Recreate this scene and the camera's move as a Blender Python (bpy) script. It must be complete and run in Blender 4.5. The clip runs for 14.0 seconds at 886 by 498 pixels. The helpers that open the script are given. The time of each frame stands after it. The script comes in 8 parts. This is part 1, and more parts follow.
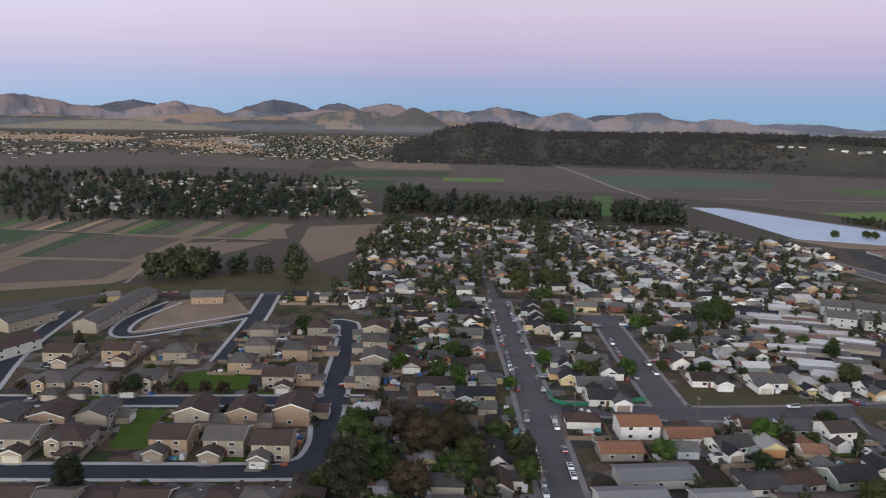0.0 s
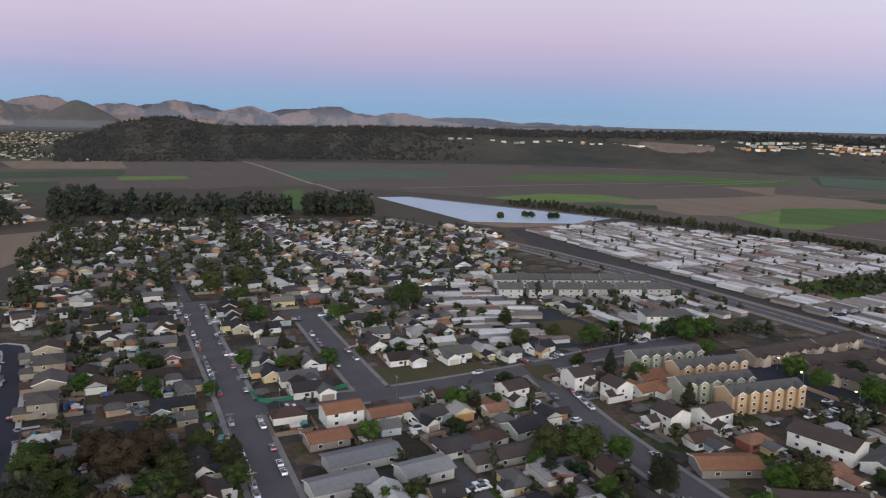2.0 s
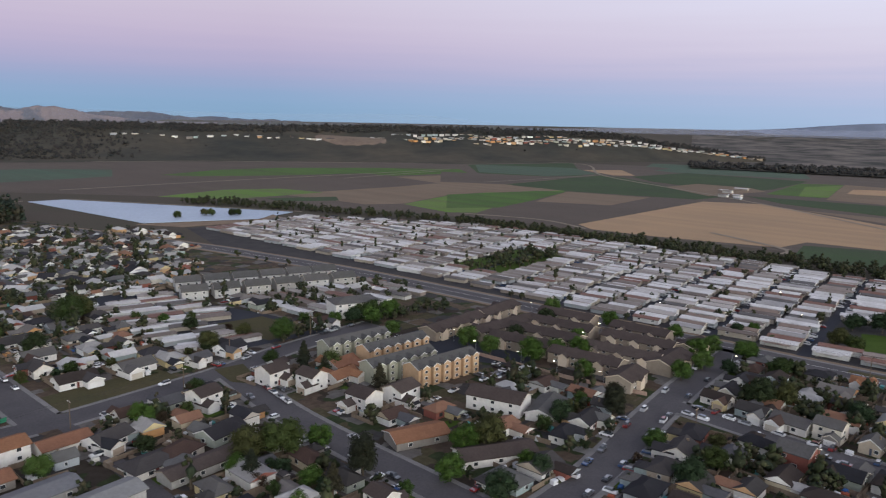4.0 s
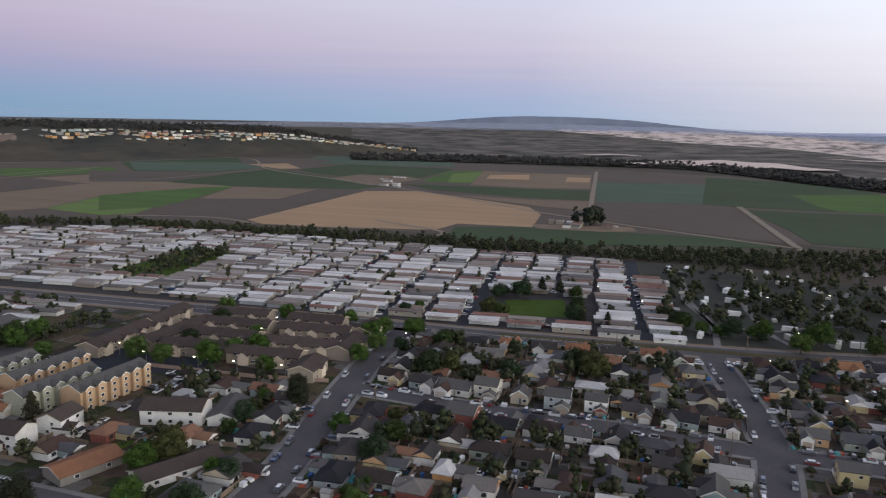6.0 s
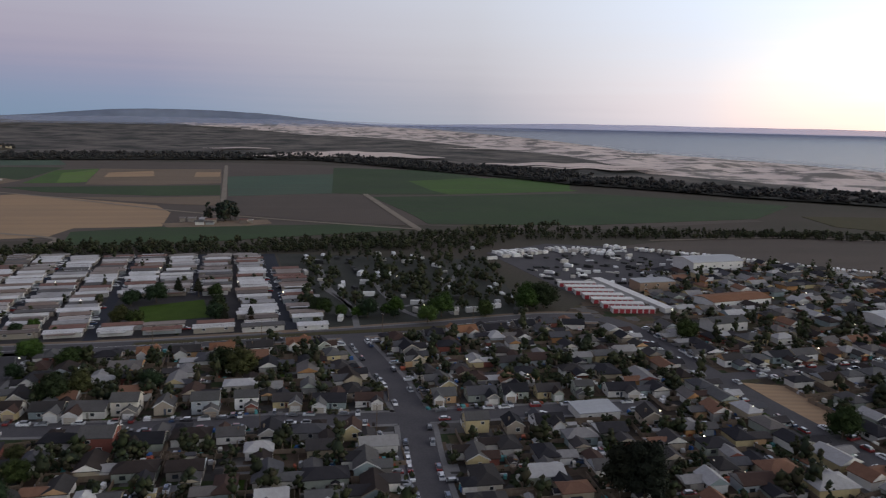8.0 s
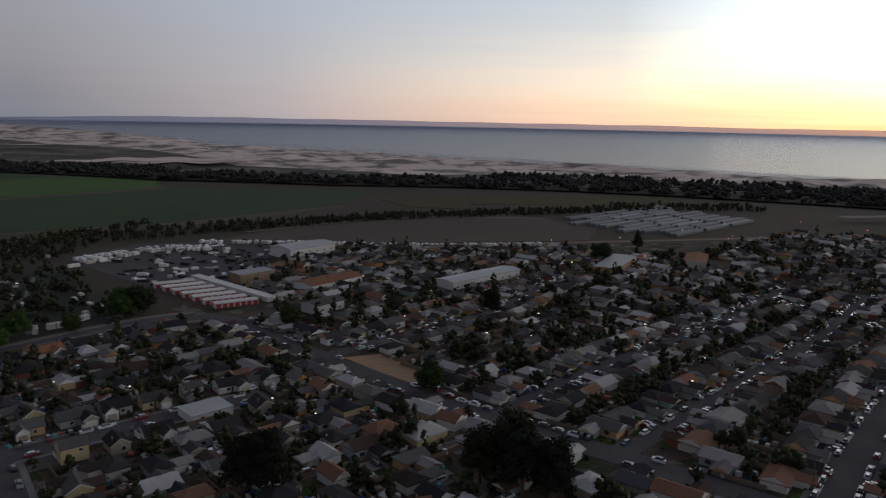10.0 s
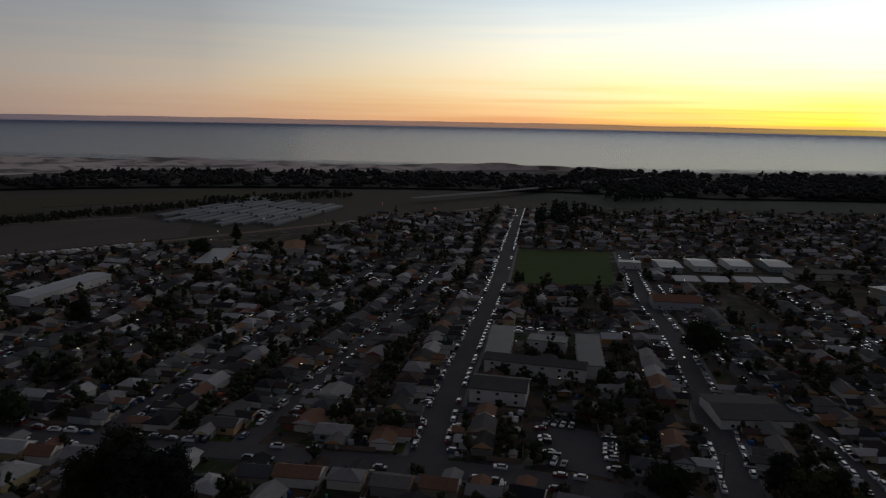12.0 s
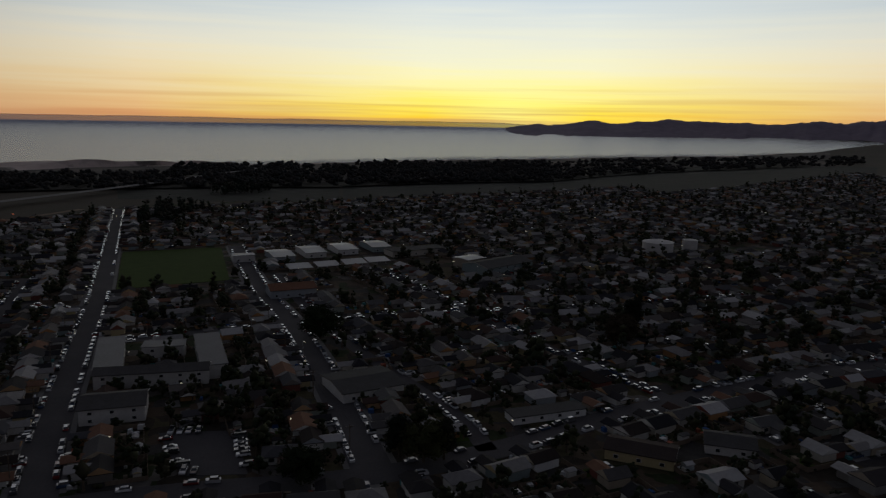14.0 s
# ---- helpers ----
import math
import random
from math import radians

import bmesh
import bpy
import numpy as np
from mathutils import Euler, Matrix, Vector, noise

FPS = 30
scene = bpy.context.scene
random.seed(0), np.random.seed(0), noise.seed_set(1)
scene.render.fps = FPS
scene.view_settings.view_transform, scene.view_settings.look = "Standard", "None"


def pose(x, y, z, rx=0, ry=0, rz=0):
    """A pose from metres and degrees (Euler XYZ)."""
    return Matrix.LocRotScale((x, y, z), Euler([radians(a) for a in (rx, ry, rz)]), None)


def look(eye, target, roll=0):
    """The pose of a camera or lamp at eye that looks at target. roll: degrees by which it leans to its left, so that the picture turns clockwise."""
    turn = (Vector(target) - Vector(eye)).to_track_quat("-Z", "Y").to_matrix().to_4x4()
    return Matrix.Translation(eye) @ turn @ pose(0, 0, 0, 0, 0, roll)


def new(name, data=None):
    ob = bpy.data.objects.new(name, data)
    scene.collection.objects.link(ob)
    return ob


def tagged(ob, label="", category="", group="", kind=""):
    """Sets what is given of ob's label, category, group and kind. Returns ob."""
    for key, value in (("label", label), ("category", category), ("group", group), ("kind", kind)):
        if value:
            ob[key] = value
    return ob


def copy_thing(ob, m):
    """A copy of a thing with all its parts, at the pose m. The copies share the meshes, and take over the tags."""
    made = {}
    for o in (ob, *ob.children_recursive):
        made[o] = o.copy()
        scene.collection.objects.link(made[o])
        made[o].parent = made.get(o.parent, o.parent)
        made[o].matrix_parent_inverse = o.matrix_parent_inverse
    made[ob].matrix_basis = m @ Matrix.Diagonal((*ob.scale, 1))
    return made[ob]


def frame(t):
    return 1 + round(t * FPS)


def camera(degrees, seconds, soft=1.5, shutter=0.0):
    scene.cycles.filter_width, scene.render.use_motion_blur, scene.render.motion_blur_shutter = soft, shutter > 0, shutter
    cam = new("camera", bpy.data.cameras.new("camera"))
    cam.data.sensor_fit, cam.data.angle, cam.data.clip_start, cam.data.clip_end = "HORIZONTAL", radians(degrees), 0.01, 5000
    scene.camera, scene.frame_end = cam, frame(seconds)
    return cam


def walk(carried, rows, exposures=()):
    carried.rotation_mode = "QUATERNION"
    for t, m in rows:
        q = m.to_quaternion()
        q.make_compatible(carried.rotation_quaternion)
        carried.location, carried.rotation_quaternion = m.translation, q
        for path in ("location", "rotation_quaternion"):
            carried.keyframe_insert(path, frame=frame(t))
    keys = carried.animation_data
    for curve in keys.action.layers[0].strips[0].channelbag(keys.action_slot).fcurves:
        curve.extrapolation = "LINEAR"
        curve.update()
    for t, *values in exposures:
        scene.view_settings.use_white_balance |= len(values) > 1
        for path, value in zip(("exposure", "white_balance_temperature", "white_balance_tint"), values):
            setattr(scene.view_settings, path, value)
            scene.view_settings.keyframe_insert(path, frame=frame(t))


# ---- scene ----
# camera and its turn: one fixed place high over the town, a slow pan to the right
cam = camera(61.54, 14.0, soft=1.2, shutter=0.15)
EYE = 110.0
UNIT = 0.92  # metres to one step of the plan; the finished place is brought to metres at the end
TURN = [
    (0.0, 0.0), (0.5, -5.67), (1.0, -11.52), (1.5, -17.60), (2.0, -23.60), (2.5, -29.51), (3.0, -35.45),
    (3.6, -42.85), (4.2, -50.35), (4.8, -57.9), (5.5, -66.70), (6.0, -73.08), (6.5, -79.69), (7.0, -86.55),
    (7.6, -95.05), (8.2, -103.85), (8.8, -112.95), (9.5, -123.90), (10.0, -131.60), (10.5, -139.29), (11.0, -146.95),
    (11.5, -154.60), (12.0, -162.17), (12.5, -169.63), (13.0, -177.07), (13.5, -184.28), (14.0, -191.78),
]
PATH = [(t, pose(0, 0, EYE * UNIT) @ pose(0, 0, 0, 0, 0, yaw) @ pose(0, 0, 0, 79.975) @ pose(0, 0, 0, 0, 0, 1.135)) for t, yaw in TURN]
walk(cam, PATH, exposures=[(0.0, 0.0), (3.0, -0.1), (5.5, -0.2), (7.0, -0.55), (9.5, -1.45), (10.25, -1.9), (11.0, -2.33), (12.5, -2.98), (14.0, -3.25)])

# ---- world and light: the sun has just gone behind the headland ----
SUN_AZ = radians(196.5)  # clockwise from +y
world = bpy.data.worlds.new("dusk_sky")
scene.world = world
world.use_nodes = True
wn, wl = world.node_tree.nodes, world.node_tree.links
wn.clear()


def wmath(op, a, b=None, clamp=False):
    n = wn.new("ShaderNodeMath")
    n.operation, n.use_clamp = op, clamp
    for k, v in ((0, a), (1, b)):
        if v is None:
            continue
        if isinstance(v, (int, float)):
            n.inputs[k].default_value = v
        else:
            wl.new(v, n.inputs[k])
    return n.outputs[0]


def wramp(fac, stops):
    n = wn.new("ShaderNodeValToRGB")
    n.color_ramp.interpolation = "B_SPLINE"
    e = n.color_ramp.elements
    while len(e) < len(stops):
        e.new(0.5)
    for el, (p, c) in zip(e, stops):
        el.position, el.color = p, (*(k / 10 for k in c), 1)
    wl.new(fac, n.inputs[0])
    gain = wn.new("ShaderNodeVectorMath")
    gain.operation = "SCALE"
    gain.inputs["Scale"].default_value = 10.0
    wl.new(n.outputs[0], gain.inputs[0])
    return gain.outputs[0]


def wmix(fac, a, b):
    n = wn.new("ShaderNodeMix")
    n.data_type = "RGBA"
    wl.new(fac, n.inputs[0])
    wl.new(a, n.inputs[6])
    wl.new(b, n.inputs[7])
    return n.outputs[2]


coord = wn.new("ShaderNodeTexCoord")
split = wn.new("ShaderNodeSeparateXYZ")
wl.new(coord.outputs["Generated"], split.inputs[0])
dx, dy, dz = split.outputs
flat_len = wmath("SQRT", wmath("ADD", wmath("MULTIPLY", dx, dx), wmath("ADD", wmath("MULTIPLY", dy, dy), 1e-6)))
toward = wmath("DIVIDE", wmath("ADD", wmath("MULTIPLY", dx, math.sin(SUN_AZ)), wmath("MULTIPLY", dy, math.cos(SUN_AZ))), flat_len)
away = wmath("DIVIDE", wmath("ARCCOSINE", wmath("MULTIPLY", toward, 0.9999)), math.pi)  # 0 at the sun, 1 opposite
# thin uneven cloud streaks near the horizon shift the bands a little
streak_map = wn.new("ShaderNodeMapping")
streak_map.inputs["Scale"].default_value = (2.0, 2.0, 60.0)
wl.new(coord.outputs["Generated"], streak_map.inputs[0])
streak = wn.new("ShaderNodeTexNoise")
streak.inputs["Scale"].default_value, streak.inputs["Detail"].default_value = 1.6, 4.0
wl.new(streak_map.outputs[0], streak.inputs["Vector"])
lift = wmath("MULTIPLY", wmath("SUBTRACT", streak.outputs[0], 0.5), wmath("SUBTRACT", 0.05, wmath("MULTIPLY", away, 0.038)))
h = wmath("DIVIDE", wmath("ADD", wmath("ADD", dz, lift), 0.012), 0.172, clamp=True)  # 0 at the horizon, 1 at about nine degrees
RAMPS = [
    # (angle from the sun / 180, colours from the horizon up)
    (0.00, [(0.0, (9.9, 7.0, 0.9)), (0.09, (9.9, 9.4, 3.0)), (0.2, (9.9, 9.2, 1.6)), (0.45, (9.4, 9.0, 6.2)), (0.8, (7.0, 7.5, 7.4)), (1.0, (5.6, 6.5, 7.1))]),
    (0.035, [(0.0, (9.6, 4.9, 0.4)), (0.1, (9.9, 7.8, 0.45)), (0.24, (9.9, 8.8, 2.2)), (0.45, (9.4, 9.0, 6.2)), (0.8, (7.0, 7.5, 7.4)), (1.0, (5.6, 6.5, 7.1))]),
    (0.15, [(0.0, (6.0, 2.6, 1.1)), (0.12, (7.4, 4.2, 1.7)), (0.3, (8.0, 6.2, 3.2)), (0.55, (7.8, 7.2, 5.6)), (0.8, (5.8, 6.2, 6.1)), (1.0, (4.6, 5.3, 5.8))]),
    (0.29, [(0.0, (3.2, 2.0, 1.5)), (0.14, (3.9, 2.6, 1.7)), (0.35, (3.8, 3.15, 2.45)), (0.6, (2.8, 2.7, 2.52)), (0.8, (2.3, 2.4, 2.48)), (1.0, (2.08, 2.28, 2.5))]),
    (0.43, [(0.0, (1.42, 1.3, 1.38)), (0.15, (1.6, 1.4, 1.42)), (0.35, (1.62, 1.54, 1.6)), (0.6, (1.5, 1.55, 1.7)), (0.8, (1.46, 1.57, 1.8)), (1.0, (1.44, 1.6, 1.86))]),
    (0.52, [(0.0, (0.72, 0.76, 0.88)), (0.15, (0.80, 0.80, 0.92)), (0.35, (0.96, 0.93, 1.02)), (0.6, (1.05, 1.05, 1.15)), (0.8, (1.08, 1.11, 1.24)), (1.0, (1.1, 1.15, 1.3))]),
    (0.65, [(0.0, (0.40, 0.54, 0.75)), (0.15, (0.43, 0.56, 0.80)), (0.35, (0.57, 0.58, 0.80)), (0.55, (0.73, 0.67, 0.83)), (0.8, (0.79, 0.78, 0.94)), (1.0, (0.82, 0.83, 1.02))]),
    (0.90, [(0.0, (0.26, 0.41, 0.60)), (0.16, (0.27, 0.44, 0.66)), (0.30, (0.34, 0.43, 0.66)), (0.42, (0.45, 0.44, 0.66)), (0.6, (0.58, 0.50, 0.69)), (0.8, (0.65, 0.57, 0.73)), (1.0, (0.69, 0.635, 0.78))]),
]
glow = wramp(h, RAMPS[0][1])
for (a0, _), (a1, stops) in zip(RAMPS, RAMPS[1:]):
    glow = wmix(wmath("DIVIDE", wmath("SUBTRACT", away, a0), a1 - a0, clamp=True), glow, wramp(h, stops))
bar_map = wn.new("ShaderNodeMapping")
bar_map.inputs["Scale"].default_value, bar_map.inputs["Location"].default_value = (1.6, 1.6, 95.0), (3.1, 0.7, 0.0)
wl.new(coord.outputs["Generated"], bar_map.inputs[0])
bars = wn.new("ShaderNodeTexNoise")
bars.inputs["Scale"].default_value, bars.inputs["Detail"].default_value = 1.5, 5.0
wl.new(bar_map.outputs[0], bars.inputs["Vector"])
cover = wmath("MULTIPLY", wmath("MULTIPLY", wmath("SUBTRACT", bars.outputs[0], 0.5), 6.0, clamp=True), wmath("MULTIPLY", wmath("SUBTRACT", 0.055, dz), 16.0, clamp=True))
cover = wmath("MULTIPLY", cover, wmath("MULTIPLY", wmath("SUBTRACT", 0.3, away), 2.6, clamp=True))
dusty = wn.new("ShaderNodeRGB")
dusty.outputs[0].default_value = (5.2, 2.7, 1.1, 1)
glow = wmix(cover, glow, dusty.outputs[0])
sky = wn.new("ShaderNodeTexSky")
sky.sky_type, sky.sun_disc = "NISHITA", False
sky.sun_elevation, sky.sun_rotation = radians(1.0), SUN_AZ
sky_gain = wn.new("ShaderNodeVectorMath")
sky_gain.operation = "SCALE"
sky_gain.inputs["Scale"].default_value = 0.42
wl.new(sky.outputs[0], sky_gain.inputs[0])
tint = wn.new("ShaderNodeVectorMath")
tint.operation = "ADD"
tint.inputs[1].default_value = (0.39, 0.393, 0.545)
wl.new(sky_gain.outputs[0], tint.inputs[0])
dome = wmix(wmath("MULTIPLY", wmath("SUBTRACT", dz, 0.15), 2.5, clamp=True), glow, tint.outputs[0])
back = wn.new("ShaderNodeBackground")
wl.new(dome, back.inputs[0])
out = wn.new("ShaderNodeOutputWorld")
wl.new(back.outputs[0], out.inputs[0])
afterglow = new("sun", bpy.data.lights.new("sun", "SUN"))
afterglow.data.energy, afterglow.data.angle, afterglow.data.color = 1.5, radians(90), (1.0, 0.76, 0.6)
afterglow.matrix_world = look((0, 0, 300), (-300 * math.sin(SUN_AZ), -300 * math.cos(SUN_AZ), 300 - 32))


# ---- materials ----
def nodes_of(name):
    m = bpy.data.materials.new(name)
    m.use_nodes = True
    t = m.node_tree
    return m, t, t.nodes["Principled BSDF"]


def noise_tex(t, scale, detail=3.0, rough=0.55, stretch=None, source="Object"):
    tc = t.nodes.new("ShaderNodeTexCoord")
    n = t.nodes.new("ShaderNodeTexNoise")
    n.inputs["Scale"].default_value, n.inputs["Detail"].default_value, n.inputs["Roughness"].default_value = scale, detail, rough
    v = tc.outputs[source]
    if stretch:
        mp = t.nodes.new("ShaderNodeMapping")
        mp.inputs["Scale"].default_value = stretch[:3]
        if len(stretch) > 3:
            mp.inputs["Rotation"].default_value = (0, 0, radians(stretch[3]))
        t.links.new(v, mp.inputs[0])
        v = mp.outputs[0]
    t.links.new(v, n.inputs["Vector"])
    return n.outputs[0]


def ramp_of(t, fac, stops, constant=False):
    n = t.nodes.new("ShaderNodeValToRGB")
    if constant:
        n.color_ramp.interpolation = "CONSTANT"
    e = n.color_ramp.elements
    while len(e) < len(stops):
        e.new(0.5)
    for el, (p, c) in zip(e, stops):
        el.position, el.color = p, (*c, 1)
    t.links.new(fac, n.inputs[0])
    return n.outputs[0]


def mix_of(t, fac, a, b, mode="MIX"):
    n = t.nodes.new("ShaderNodeMix")
    n.data_type, n.blend_type = "RGBA", mode
    for k, v in ((0, fac), (6, a), (7, b)):
        if isinstance(v, (int, float)):
            n.inputs[k].default_value = v
        elif isinstance(v, tuple):
            n.inputs[k].default_value = (*v, 1)
        else:
            t.links.new(v, n.inputs[k])
    return n.outputs[2]


def bump_of(t, p, fac, strength, distance):
    b = t.nodes.new("ShaderNodeBump")
    b.inputs["Strength"].default_value, b.inputs["Distance"].default_value = strength, distance
    t.links.new(fac, b.inputs["Height"])
    t.links.new(b.outputs[0], p.inputs["Normal"])


def brushy(name, grass, grass2, brush, scale, cover, bump):
    """Dry grass with sharp-edged patches of dark brush."""
    m, t, p = nodes_of(name)
    broad = noise_tex(t, scale, 5.0, 0.62)
    tone = noise_tex(t, scale * 0.5, 3.0, 0.5)
    fine_n = noise_tex(t, scale * 9, 3.0, 0.6)
    col = ramp_of(t, tone, [(0.35, grass), (0.65, grass2)])
    col = mix_of(t, ramp_of(t, broad, [(cover, (0.0, 0.0, 0.0)), (cover + 0.05, (0.88, 0.88, 0.88))]), col, brush)
    col = mix_of(t, 0.35, col, ramp_of(t, fine_n, [(0.3, (0.6, 0.6, 0.6)), (0.7, (1.0, 1.0, 1.0))]), "MULTIPLY")
    t.links.new(col, p.inputs["Base Color"])
    p.inputs["Roughness"].default_value, p.inputs["Specular IOR Level"].default_value = 0.95, 0.1
    bump_of(t, p, broad, 0.8, bump)
    return m


def dull(name, a, b, scale=0.05, fine=1.5, rough=0.9, spread=0.25, bump=0.0, stretch=None, metal=0.0, spec=0.06):
    """Two colours mixed by broad patches, with a finer grain over them."""
    m, t, p = nodes_of(name)
    broad = noise_tex(t, scale, 4.0, 0.6, stretch)
    grain = noise_tex(t, fine, 3.0, 0.6)
    col = ramp_of(t, broad, [(0.5 - spread, a), (0.5 + spread, b)])
    col = mix_of(t, 0.45, col, ramp_of(t, grain, [(0.3, (0.55, 0.55, 0.55)), (0.7, (1.0, 1.0, 1.0))]), "MULTIPLY")
    t.links.new(col, p.inputs["Base Color"])
    p.inputs["Roughness"].default_value, p.inputs["Metallic"].default_value = rough, metal
    p.inputs["Specular IOR Level"].default_value = spec
    if bump:
        bump_of(t, p, grain, 0.6, bump)
    return m


def choice(name, colours, rough=0.8, fine=2.0, island=False, wear=0.35, metal=0.0, stretch=None, spec=0.07, coat=0.0):
    """One of several paints, picked thing by thing, with stains and grain."""
    m, t, p = nodes_of(name)
    if island:
        r = t.nodes.new("ShaderNodeNewGeometry").outputs["Random Per Island"]
    else:
        r = t.nodes.new("ShaderNodeObjectInfo").outputs["Random"]
    k = len(colours)
    col = ramp_of(t, r, [(j / k, c) for j, c in enumerate(colours)], constant=True)
    grain = noise_tex(t, fine, 4.0, 0.65, stretch)
    broad = noise_tex(t, fine * 0.15, 3.0, 0.6)
    col = mix_of(t, wear, col, ramp_of(t, grain, [(0.3, (0.5, 0.49, 0.47)), (0.72, (1.0, 1.0, 1.0))]), "MULTIPLY")
    col = mix_of(t, wear * 0.7, col, ramp_of(t, broad, [(0.35, (0.6, 0.58, 0.55)), (0.65, (1.0, 1.0, 1.0))]), "MULTIPLY")
    t.links.new(col, p.inputs["Base Color"])
    p.inputs["Roughness"].default_value, p.inputs["Metallic"].default_value = rough, metal
    p.inputs["Specular IOR Level"].default_value = spec
    p.inputs["Coat Weight"].default_value = coat
    return m


def plain(name, col, rough=0.6, metal=0.0, glow_strength=0.0, spec=0.4):
    m, t, p = nodes_of(name)
    grain = noise_tex(t, 3.0, 3.0)
    c = mix_of(t, 0.25, col, ramp_of(t, grain, [(0.3, (0.6, 0.6, 0.6)), (0.7, (1.0, 1.0, 1.0))]), "MULTIPLY")
    t.links.new(c, p.inputs["Base Color"])
    p.inputs["Roughness"].default_value, p.inputs["Metallic"].default_value = rough, metal
    p.inputs["Specular IOR Level"].default_value = spec
    if glow_strength:
        p.inputs["Emission Color"].default_value, p.inputs["Emission Strength"].default_value = (*col, 1), glow_strength
    return m


def crop(name, a, b, angle, gap=3.0, soil=(0.11, 0.085, 0.07)):
    """Crop rows over soil, broken by patches of stronger and weaker growth."""
    m, t, p = nodes_of(name)
    tc = t.nodes.new("ShaderNodeTexCoord")
    mp = t.nodes.new("ShaderNodeMapping")
    mp.inputs["Rotation"].default_value = (0, 0, radians(angle))
    t.links.new(tc.outputs["Object"], mp.inputs[0])
    w = t.nodes.new("ShaderNodeTexWave")
    w.inputs["Scale"].default_value, w.inputs["Distortion"].default_value = 0.314 / gap, 0.6
    t.links.new(mp.outputs[0], w.inputs["Vector"])
    broad = noise_tex(t, 0.008, 5.0, 0.6)
    bands = noise_tex(t, 0.05, 2.0, 0.5, (1.0, 0.04, 1.0, -angle))
    growth = ramp_of(t, broad, [(0.3, a), (0.7, b)])
    growth = mix_of(t, ramp_of(t, bands, [(0.35, (0.0, 0.0, 0.0)), (0.75, (0.55, 0.55, 0.55))]), growth, soil)
    col = mix_of(t, ramp_of(t, w.outputs[0], [(0.35, (0.35, 0.35, 0.35)), (0.6, (0.0, 0.0, 0.0))]), growth, soil)
    t.links.new(col, p.inputs["Base Color"])
    p.inputs["Roughness"].default_value, p.inputs["Specular IOR Level"].default_value = 0.95, 0.1
    bump_of(t, p, w.outputs[0], 0.4, 0.25)
    return m


